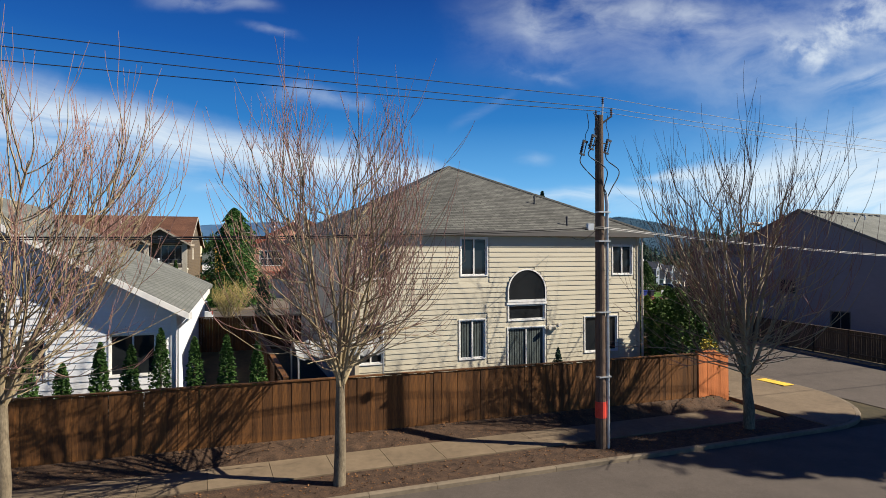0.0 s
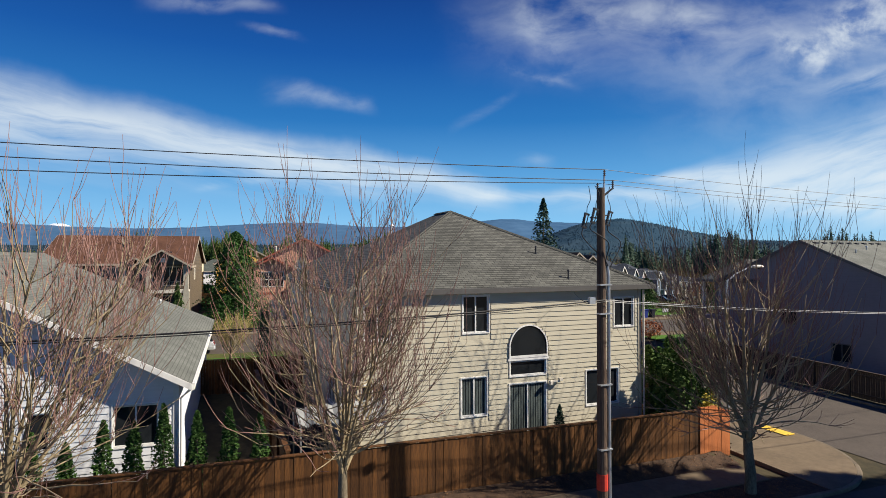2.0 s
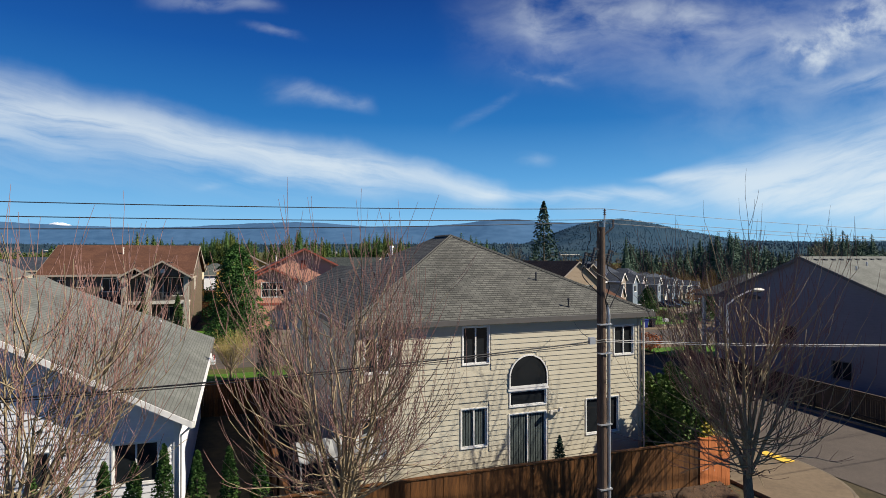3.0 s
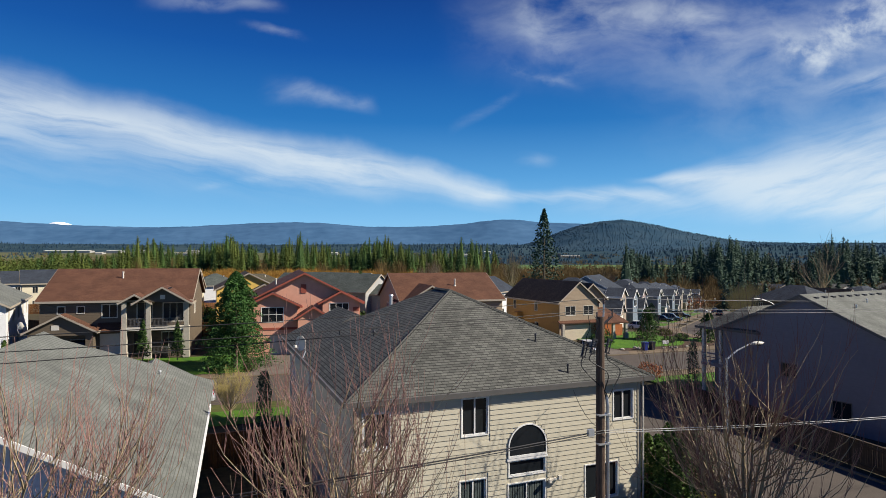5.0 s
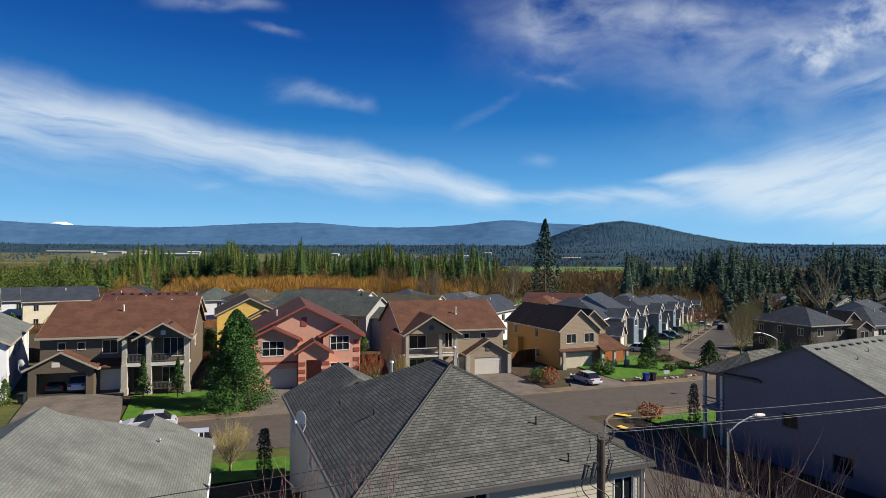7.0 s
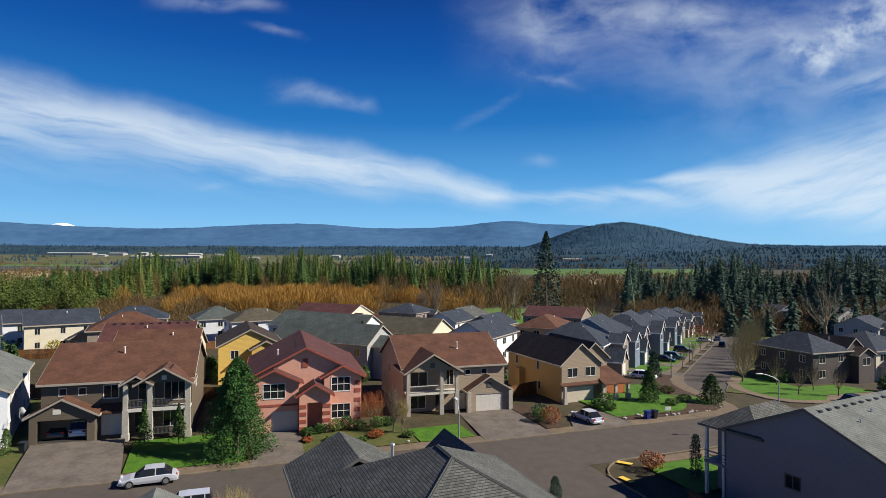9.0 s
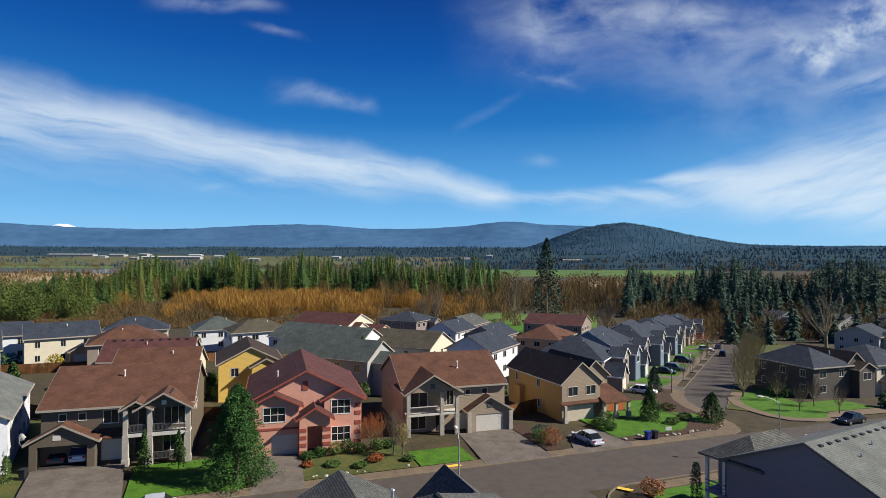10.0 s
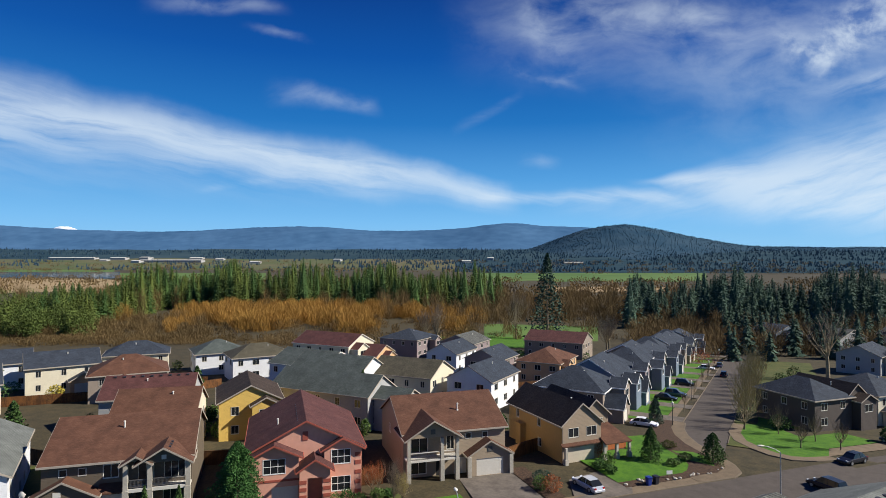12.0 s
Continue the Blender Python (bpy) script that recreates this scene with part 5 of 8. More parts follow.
def drive(house, x0, x1, y0, k0, k1, label):
    """A driveway from the garage front of a house down to the kerb of the far street."""
    m = house.matrix_world
    a, b = m @ Vector((x0, y0, 0)), m @ Vector((x1, y0, 0))
    c, d = uv(k0, KF + 0.1), uv(k1, KF + 0.1)
    bm = bmesh.new()
    rows = []
    for i in range(9):
        s = i / 8
        p, q = Vector((*c, 0)).lerp(Vector((a.x, a.y, 0)), s), Vector((*d, 0)).lerp(Vector((b.x, b.y, 0)), s)
        rows.append([Vector((v.x, v.y, (lay(v.x, v.y) + 0.16) * (1 - s) + (m.translation.z + 0.02) * s)) for v in (p.lerp(q, j / 4) for j in range(5))])
    for r, r2 in zip(rows, rows[1:]):
        prism(bm, [r[0], r[-1], r2[-1], r2[0]], (0, 0, -0.5))
    tagged(part("driveway", fixed(bm), DRIVE), label, "driveway", kind="structure")


drive(ha, -0.4, 8.6, -1.6, -15.5, -7.0, "broad stained concrete driveway of the brown house")
drive(hp, 2.0, 5.6, -1.4, 3.7, 8.8, "narrow asphalt-grey driveway of the pink house")
drive(ht, 6.8, 14.0, -1.6, 28.0, 36.4, "brownish concrete driveway of the tan house")
drive(hy, -0.6, 9.8, -1.5, 39.4, 47.4, "pale concrete driveway of the ochre house")
# raised lots under the far houses
yard("lot", -30, -15.6, KF + 1.8, 90, ROUGHGRASS, 0.13, "rough grass beside the hedge")
yard("lawn", -7, 3.5, KF + 1.8, 69, LAWN, 0.16, "dark green lawn in front of the brown house")
yard("garden_bed", 9.0, 21.0, KF + 1.8, 66.8, ROUGHGRASS, 0.18, "overgrown front garden of the pink house", "garden")
yard("lawn", 21.2, 27.6, KF + 1.8, 64.5, LAWN, 0.17, "bright green lawn in front of the tan house")
yard("garden_bed", 36.8, 39.2, KF + 1.8, 70, MULCH, 0.16, "mulched bed between two driveways", "garden")
yard("lawn", 47.8, 58.0, KF + 3.4, 72.0, LAWN, 0.16, "bright green lawn beside the ochre house")
yard("garden_bed", 47.8, 66.0, KF + 1.8, KF + 3.4, MULCH, 0.15, "stony mulch bed at the lawn's edge", "garden")
yard("lawn", 58.0, 66.0, KF + 3.4, 78.0, LAWN, 0.15, "bright green lawn in the corner")
yard("lawn", 39.5, 50.0, 40.0, 46.7, LAWN, 0.14, "bright green corner lawn with a round bush")
yard("lawn", -3.0, 7.0, 41.8, 46.5, LAWN, 0.10, "green front lawn behind the back-yard fence")
yard("lot", -40, 25.0, 46.6, 48.6, ROUGHGRASS, 0.05, "rough verge of the far street")
sheet("lawn", strip_ls(14, 128, -14.2, -6.4), LAWN, 0.10, "front lawns along the long street", "lawn")
sheet("lawn", strip_ls(22, 66, 8.5, 15.0), LAWN, 0.09, "lawn in the shade along the long street", "lawn")
yard("lawn", 82, 100, 63.0, 69.5, LAWN, 0.12, "sunlit lawn round bare corner trees")
yard("pavement", 80, 110, 60.0, 62.9, CONCRETE, 0.10, "pale concrete pavement at the corner", "pavement")
# the duller grass colour stands in for shade on this strip
sheet("lawn", strip_ls(66, 130, 8.5, 22.0), ROUGHGRASS, 0.09, "shaded grass beyond the long street", "lawn")
sheet("verge", strip_ls(3, 130, 4.7, 8.4), ROUGHGRASS, 0.11, "rough grass verge of the long street", "verge")
kerb_run([ls(4 + 2.6 * i, 4.66) for i in range(46)][::-1], "concrete kerb under the trees of the long street")
kerb_run([ls(16 + 2.6 * i, -3.1) for i in range(42)], "concrete kerb of the long street")
for i in range(10):
    a = 16 + i * 13.2
    sheet("driveway", strip_ls(a, a + 4.2, -18.5, -3.3, 3), DRIVE, 0.135, "concrete driveway on the long street", "driveway")
NOSE = [(31.0, 75.9), (33.5, 76.9), (36.2, 77.9), (38.0, 79.8), (38.4, 82.5), (37.9, 88.0), (37.5, 92.5), (37.9, 97.5), (39.0, 102.0), (41.1, 107.0)]
NOSE_IN = [(30.4, 77.5), (32.6, 78.6), (34.8, 79.4), (36.2, 81.0), (36.6, 83.4), (36.0, 88.3), (35.6, 92.6), (36.0, 98.2), (37.3, 103.2), (39.6, 108.2)]
sheet("pavement", (NOSE, NOSE_IN), CONCRETE, 0.165, "concrete pavement rounding the corner into the long street", "pavement", thick=0.4)
sheet("garden_bed", (NOSE_IN, [(29.9, 78.9), (31.0, 80.0), (32.0, 82.0), (32.2, 84.0), (32.0, 86.0), (31.5, 89.0), (31.5, 93.0), (33.0, 99.0), (34.0, 105.0), (36.6, 110.0)]), MULCH, 0.16, "mulched corner bed with clipped shrubs", "garden")
kerb_run(NOSE[::-1], "rounded concrete kerb of the corner bed")
TURN_R = [(55.0, 86.0), (51.0, 85.0), (47.8, 85.2), (45.8, 87.6), (44.9, 91.0), (44.6, 95.5), (46.2, 101.0), (50.0, 107.6)]
TURN_IN = [(54.4, 87.6), (51.0, 86.8), (48.8, 87.0), (47.4, 88.8), (46.6, 91.6), (46.3, 95.3), (47.8, 100.4), (51.4, 106.6)]
sheet("pavement", (TURN_R, TURN_IN), CONCRETE, 0.15, "concrete pavement curving round the shaded corner", "pavement", thick=0.4)
sheet("lawn", (TURN_IN, [(58.0, 93.5), (57.5, 96.0), (57.0, 98.0), (56.6, 100.0), (56.4, 102.0), (56.2, 104.0), (56.0, 106.0), (55.6, 108.0)]), LAWN, 0.14, "sunlit green lawn on the far corner", "lawn")
kerb_run(TURN_R, "concrete kerb round the far corner")
sheet("meadow", ([(-10, 225), (20, 228), (52, 232)], [(-14, 262), (20, 268), (56, 262)]), LAWN, 0.2, "sunlit meadow behind the houses", "meadow")

# ---------------------------------------------------------------- fences
BOARD_W = 0.142


def plank_mesh(h, w=BOARD_W, t=0.018):
    bm = boxes((-0.002, w + 0.002, -t, 0, 0, h))
    me = bpy.data.meshes.new("fence_board")
    fixed(bm).to_mesh(me)
    bm.free()
    return me


def fence(p, q, h, material, label, off=0.0, boards=True, panel_len=2.44, cap=True):
    """A board fence from p to q: posts, rails, boards one by one, a cap."""
    p, q = Vector(p), Vector(q)
    d = q - p
    ang = math.degrees(math.atan2(d.y, d.x))
    t = thing("fence", pose(p.x, p.y, 0, 0, 0, ang), label, "fence")
    rg = random.Random(int(abs(p.x * 13 + q.y * 7)))
    me = plank_mesh(h)
    me.materials.append(material)
    dl = d.normalized()
    gz = lambda s: land(p.x + dl.x * s, p.y + dl.y * s) + off
    k = int(d.length / BOARD_W)
    if boards:
        for i in range(k):
            s = i * BOARD_W
            ob = new("fence_board", me)
            ob.parent = t
            ob.matrix_basis = Matrix.Translation((s, -0.05 + (i % 2) * 0.006 + rg.uniform(-0.002, 0.002), gz(s) + 0.03 + rg.uniform(-0.012, 0.012))) @ pose(0, 0, 0, rg.uniform(-0.4, 0.4), rg.uniform(-0.25, 0.25), rg.uniform(-0.8, 0.8))
    else:
        bm = bmesh.new()
        for i in range(k):
            s = i * BOARD_W
            z = gz(s) + 0.03 + rg.uniform(-0.012, 0.012)
            box(bm, s + 0.004, s + BOARD_W - 0.004, -0.068, -0.05, z, z + h)
        part("boarding", fixed(bm), material, t)["kind"] = "stuff"
    n = max(1, round(d.length / panel_len))
    for i in range(n + 1):
        s = d.length * i / n
        part("post", fixed(boxes((s - 0.045, s + 0.045, -0.03, 0.06, gz(s) - 0.3, gz(s) + h + 0.04))), material, t)
    for i in range(n):
        s0, s1 = d.length * i / n, d.length * (i + 1) / n
        for zo in (0.25, h - 0.25):
            bm = bmesh.new()
            prism(bm, [(s0, -0.03, gz(s0) + zo), (s1, -0.03, gz(s1) + zo), (s1, 0.02, gz(s1) + zo), (s0, 0.02, gz(s0) + zo)], (0, 0, 0.09))
            part("rail", fixed(bm), material, t)
        if cap:
            bm = bmesh.new()
            prism(bm, [(s0, -0.10, gz(s0) + h + 0.045), (s1, -0.10, gz(s1) + h + 0.045), (s1, 0.07, gz(s1) + h + 0.045), (s0, 0.07, gz(s0) + h + 0.045)], (0, 0, 0.035))
            part("cap_board", fixed(bm), material, t)
    return t


FN = 18.35
fence(uv(-16, FN), uv(18.3, FN), 1.74, FENCE_OLD, "tall weathered red-brown cedar board fence with a cap", boards=True)
fence(uv(18.32, FN), uv(20.3, FN + 0.35), 1.84, FENCE_NEW, "short stretch of fresh orange cedar fence at the corner")
fence(uv(20.3, FN + 0.45), uv(20.9, 33), 1.8, FENCE_OLD, "cedar side fence along the side street", boards=False)
fence(uv(2.3, 18.6), uv(2.3, 31.0), 1.75, FENCE_OLD, "shaded divider fence between two back yards", boards=False)
fence(uv(-1.7, 34.0), uv(5.2, 34.2), 1.8, FENCE_OLD, "dark back-yard fence between the white and cream houses", boards=False)
fence(uv(35.4, 14.8), uv(36.6, 38), 1.6, mat("dark_fence", (0.05, 0.035, 0.025), 0.8, 0.3, 6), "dark board fence below the violet-grey house", boards=False)
m = hp.matrix_world
for a, b in (((12.8, 3, 0), (15.6, 3, 0)),):
    a, b = m @ Vector(a), m @ Vector(b)
    fence(a[:2], b[:2], 1.8, FENCE_OLD, "brown fence between the pink and tan houses", boards=False)
a, b = ht.matrix_world @ Vector((14.2, 2, 0)), hy.matrix_world @ Vector((-0.2, 6, 0))
fence(a[:2], b[:2], 1.8, FENCE_OLD, "brown gate fence between the tan and ochre houses", boards=False)
fence((hy.matrix_world @ Vector((10.0, 3.0, 0)))[:2], (hy.matrix_world @ Vector((13.5, 3.2, 0)))[:2], 1.7, FENCE_NEW, "bright red-orange fence beside the ochre house", boards=False)
fence((-36, 76.5), (-22, 80), 1.8, FENCE_OLD, "brown fence in front of the yellow house", boards=False)

# ---------------------------------------------------------------- bare trees


def limb(s, p, d, length, r0, r1, segs, rg, up=0.0, wob=0.12, n=4):
    pts = [p.copy()]
    d = d.normalized()
    for i in range(segs):
        d = (d + Vector((rg.uniform(-wob, wob), rg.uniform(-wob, wob), rg.uniform(-wob, wob) + up))).normalized()
        pts.append(pts[-1] + d * (length / segs))
    s.tube(pts, r0, r1, n)
    return pts, d


def bare_tree(x, y, z, height, trunk_h, r, spread, seed, label, limbs=15, second=9, twigs=6, up=0.16, barks=(BARK, LIMB, TWIG), category="tree", group="", droop=4):
    """A leafless tree: tapered trunk, curved limbs, branches and upright twigs."""
    rg = random.Random(seed)
    t = thing("tree", pose(x, y, z), label, category, group)
    tr, br, tw = Soup(), Soup(), Soup()
    top = Vector((rg.uniform(-0.1, 0.1), rg.uniform(-0.1, 0.1), trunk_h))
    tr.tube([Vector((0, 0, -0.2)), Vector((0, 0, 0.05)), Vector((0.01, 0, trunk_h * 0.3)), top * 0.7, top, top + Vector((0.02, 0.01, height * 0.12))], r * 1.35, r * 0.62, 10)
    crown = height - trunk_h
    for i in range(limbs):
        az = 6.2832 * (i * 0.618 + rg.uniform(-0.05, 0.05))
        lean = spread * (0.2 + 1.5 * ((i + 0.5) / limbs) ** 1.2) * rg.uniform(0.8, 1.15)
        start = top + Vector((0, 0, rg.uniform(-0.35, 0.12) * trunk_h * 0.6))
        d = Vector((math.cos(az) * lean, math.sin(az) * lean, 1.0))
        L_ = crown * rg.uniform(0.62, 0.80) * (1.0 - 0.22 * min(lean, 1.4))
        pts, dd = limb(br, start, d, L_, r * rg.uniform(0.30, 0.48), r * 0.08, 7, rg, up * 0.9, 0.13, 5)
        for j in range(second):
            k = rg.randint(2, 7)
            f = k / 7
            base = pts[k]
            out = Vector((rg.uniform(-1, 1), rg.uniform(-1, 1), rg.uniform(-0.1, 0.9)))
            dv = (pts[min(k + 1, 7)] - pts[k - 1]).normalized() * 0.7 + out * 0.8
            L2 = crown * rg.uniform(0.18, 0.42) * (1.15 - 0.45 * f)
            p2, d2 = limb(br, base, dv, L2, r * 0.12, r * 0.05, 5, rg, up, 0.14, 4)
            for q in range(twigs):
                kk = rg.randint(1, 5)
                dv2 = (p2[min(kk + 1, 5)] - p2[kk - 1]).normalized() + Vector((rg.uniform(-0.8, 0.8), rg.uniform(-0.8, 0.8), rg.uniform(-0.2, 0.8)))
                limb(tw, p2[kk], dv2, crown * rg.uniform(0.07, 0.24), max(0.007, r * 0.062), max(0.004, r * 0.034), 3, rg, up * 1.1, 0.13, 3)
    for i in range(droop):        # low branches that arch outwards
        az = rg.uniform(0, 6.2832)
        pts, dd = limb(br, top + Vector((0, 0, rg.uniform(0.0, 0.4))), Vector((math.cos(az), math.sin(az), 0.75)), crown * rg.uniform(0.36, 0.5), r * 0.2, r * 0.04, 6, rg, -0.10, 0.07, 4)
        for q in range(8):
            kk = rg.randint(2, 6)
            limb(tw, pts[kk], Vector((rg.uniform(-1, 1), rg.uniform(-1, 1), rg.uniform(-0.2, 0.7))), crown * rg.uniform(0.06, 0.14), r * 0.04, r * 0.015, 3, rg, 0.05, 0.15, 3)
    part("trunk", tr.done(), barks[0], t, smooth=True)
    tagged(part("branchwork", br.done(), barks[1], t), kind="stuff")
    tagged(part("twig_crown", tw.done(), barks[2], t, "fine reddish upright twigs" if barks[2] is TWIG else ""), kind="stuff")
    return t


def street_tree(x, y, z, height, trunk_h, r, width, seed, label, group):
    """An old, often pruned street tree: upright limbs, side branches that sweep out and curl up, fine upright twigs."""
    rg = random.Random(seed)
    t = thing("tree", pose(x, y, z), label, "tree", group)
    tr, br, tw = Soup(), Soup(), Soup()
    top = Vector((rg.uniform(-0.08, 0.08), rg.uniform(-0.08, 0.08), trunk_h))
    tr.tube([Vector((0, 0, -0.2)), Vector((0, 0, 0.05)), Vector((0.02, 0.01, trunk_h * 0.35)), top * 0.72, top, top + Vector((0.03, 0.02, 0.5))], r * 1.3, r * 0.7, 10)
    crown = height - trunk_h
    for i in range(11):
        az = 6.2832 * (i * 0.618 + rg.uniform(-0.05, 0.05))
        lean = 0.08 + 0.62 * (i / 10) * rg.uniform(0.8, 1.15)
        pts, dd = limb(br, top + Vector((0, 0, rg.uniform(-0.35, 0.2))), Vector((math.cos(az) * lean, math.sin(az) * lean, 1.0)), crown * rg.uniform(0.54, 0.70), r * rg.uniform(0.38, 0.55), r * 0.09, 8, rg, 0.05, 0.11, 6)
        for j in range(20):
            f = rg.uniform(0.10, 1.0)
            k = min(7, int(f * 8))
            base = pts[k].lerp(pts[k + 1], f * 8 - k)
            a2 = math.atan2(base.y, base.x) + rg.uniform(-1.25, 1.25)
            d2 = Vector((math.cos(a2), math.sin(a2), rg.uniform(-0.45, 0.35) + 0.7 * f))
            L2 = width * rg.uniform(0.20, 0.54) * (1.05 - 0.35 * f) * (1.0 if base.xy.length < width * 0.3 else 0.6)
            q, d3 = limb(br, base, d2, L2, r * rg.uniform(0.09, 0.16), r * 0.045, 8, rg, 0.17 + 0.12 * rg.random(), 0.19, 4)
            for c in range(rg.randint(4, 7)):
                kk = rg.randint(2, 8)
                dv = (q[kk] - q[kk - 1]).normalized() * 0.6 + Vector((rg.uniform(-0.6, 0.6), rg.uniform(-0.6, 0.6), rg.uniform(0.0, 0.9)))
                limb(tw, q[kk], dv, crown * rg.uniform(0.07, 0.22), 0.008, 0.0045, 4, rg, 0.18, 0.10, 3)
    for i in range(13):        # low branches that arch out and down
        az = rg.uniform(0, 6.2832)
        pts, dd = limb(br, top + Vector((0, 0, rg.uniform(-0.2, 0.9))), Vector((math.cos(az), math.sin(az), 0.5)), width * rg.uniform(0.30, 0.56), r * 0.18, r * 0.05, 8, rg, -0.05, 0.12, 4)
        for c in range(6):
            kk = rg.randint(3, 8)
            limb(tw, pts[kk], dd + Vector((rg.uniform(-0.8, 0.8), rg.uniform(-0.8, 0.8), rg.uniform(-0.2, 0.6))), crown * rg.uniform(0.05, 0.15), r * 0.06, r * 0.036, 4, rg, 0.10, 0.14, 3)
    part("trunk", tr.done(), BARK, t, smooth=True)
    tagged(part("branchwork", br.done(), LIMB, t), kind="stuff")
    tagged(part("twig_crown", tw.done(), TWIG, t, "fine reddish-brown upright twigs"), kind="stuff")
    return t


for (u, n), hgt, seed, wide, trunk_h, rad, lab in (
        ((-3.95, 15.3), 10.4, 3, 7.8, 2.7, 0.135, "leafless street tree with pale lichened trunk in the planting strip"),
        ((3.25, 15.3), 10.6, 5, 7.6, 2.7, 0.135, "leafless vase-shaped street tree with reddish twigs in mulch"),
        ((17.7, 15.4), 11.2, 8, 9.0, 1.9, 0.17, "leafless street tree with forked dark trunk near the corner")):
    x, y = uv(u, n)
    street_tree(x, y, lay(x, y) + 0.12, hgt, trunk_h, rad, wide, seed, lab, "street trees")

# evergreens on the near side of the street, whose shade lies on the road
SHADE_TREES = [(*uv(u, n), h, i) for i, (u, n, h) in enumerate(((43.2, 0.4, 24.0), (47.5, 1.2, 27.0), (40.0, -4.5, 25.0), (41.0, 3.4, 26.0), (37.0, 3.4, 23.0)))]

# ---------------------------------------------------------------- the pole and its wires
px_, py_ = uv(11.45, 15.4)
PZ = lay(px_, py_) + 0.12
pole = thing("utility_pole", pose(px_, py_, PZ, 0, 0, 22.6), "dark weathered wooden utility pole with insulators and a red marker", "utility pole")
bm = cyl(bmesh.new(), 0, 0, -0.3, 10.35, 0.17, 0.125, 14)
part("shaft", bm, POLEWOOD, pole, smooth=False)
s = Soup()
s.tube([Vector((0.2, -0.1, 0)), Vector((0.2, -0.1, 7.6)), Vector((0.17, -0.08, 7.9))], 0.055, 0.05, 8)
part("conduit", s.done(), STEEL, pole, "grey metal riser conduit strapped to the pole")
s = Soup()
s.tube([Vector((0.26, 0.02, 0)), Vector((0.25, 0.02, 5.2))], 0.03, 0.03, 6)
part("conduit", s.done(), OFFWHITE, pole)
bm = cyl(bmesh.new(), 0, 0, 0.95, 1.45, 0.178, 0.176, 14)
part("marker_band", bm, mat("red_marker", (0.55, 0.05, 0.03), 0.6, 0.2, 6), pole, "faded red marker plate")
for z in (2.2, 4.2, 6.4, 7.3):
    part("strap", fixed(boxes((-0.17, 0.27, -0.19, 0.0, z, z + 0.04))), STEEL, pole)


def insulator(parent, x, y, z, h=0.22, r=0.05):
    bm = bmesh.new()
    cyl(bm, x, y, z, z + h, r * 0.45, n=8)
    for i in range(3):
        cyl(bm, x, y, z + h * (0.25 + 0.25 * i), z + h * (0.33 + 0.25 * i), r, r * 0.7, n=8)
    return part("insulator", bm, PORCELAIN, parent)


s = Soup()
s.tube([Vector((0.1, 0, 10.0)), Vector((0.14, 0, 10.73))], 0.03, 0.03, 6)
part("bracket", s.done(), STEEL, pole)
s = Soup()
s.tube([Vector((0.1, 0, 10.1)), Vector((0.42, 0, 10.33)), Vector((0.48, 0, 10.36))], 0.035, 0.03, 6)
part("bracket", s.done(), DARKMETAL, pole)
insulator(pole, 0.14, 0, 10.68, 0.25)
insulator(pole, 0.46, 0, 10.35, 0.25)
insulator(pole, -0.12, 0, 10.25, 0.25)
def curl(pts, k=6):
    """A smooth line through the points."""
    pts = [pts[0]] + pts + [pts[-1]]
    out = []
    for a, b, c, d in zip(pts, pts[1:], pts[2:], pts[3:]):
        for i in range(k):
            f = i / k
            out.append(0.5 * (2 * b + (c - a) * f + (2 * a - 5 * b + 4 * c - d) * f * f + (3 * b - a - 3 * c + d) * f ** 3))
    return out + [pts[-1]]


for x0, yo, zt, sg, bulge in ((-0.46, 0.10, 9.52, -1, 0.50), (-0.30, -0.14, 9.66, -1, -0.10), (0.40, 0.05, 9.60, 1, 0.72)):
    s = Soup()
    s.tube([Vector((0.1 * sg, 0, zt - 0.12)), Vector((x0 * 0.75, yo, zt - 0.10))], 0.022, 0.022, 6)
    part("bracket", s.done(), DARKMETAL, pole)
    mm = Matrix.Translation((x0, yo, zt)) @ pose(0, 0, 0, 0, 16, 0)
    bm = cyl(bmesh.new(), -0.045, 0, -0.40, 0.02, 0.036, 0.036, 8)
    for i in range(5):
        cyl(bm, -0.045, 0, -0.34 + i * 0.07, -0.31 + i * 0.07, 0.052, 0.04, 8)
    cyl(bm, 0.07, 0, -0.42, 0.0, 0.018, 0.018, 6)
    box(bm, -0.08, 0.10, -0.025, 0.025, -0.02, 0.035)
    box(bm, -0.08, 0.10, -0.025, 0.025, -0.44, -0.395)
    bmesh.ops.transform(bm, matrix=mm, verts=bm.verts)
    part("fuse_cutout", fixed(bm), DARKMETAL, pole)
    s = Soup()
    e = mm @ Vector((0.0, 0, -0.43))
    low_ = Vector((0.20, -0.1, 7.75))
    s.tube(curl([e, e + Vector((0.06 * sg, 0, -0.22)), Vector((bulge * sg if bulge > 0 else 0.10, yo - 0.1, 8.62)), Vector((0.36 * sg if sg > 0 else 0.08, -0.12, 8.05)), low_]), 0.017, 0.017, 6)
    part("drop_cable", s.done(), WIRE, pole)
    s = Soup()
    t0 = mm @ Vector((0.0, 0, 0.03))
    s.tube(curl([t0, t0 + Vector((-0.02 * sg, 0, 0.2)), t0 + Vector((-0.12 * sg, -0.02, 0.45)), Vector((x0 * 0.9, yo * 0.5, 10.40))]), 0.011, 0.011, 5)
    part("jumper", s.done(), WIRE, pole)
part("splice_box", fixed(boxes((-0.62, -0.42, -0.28, -0.16, 6.75, 6.95))), STEEL, pole)


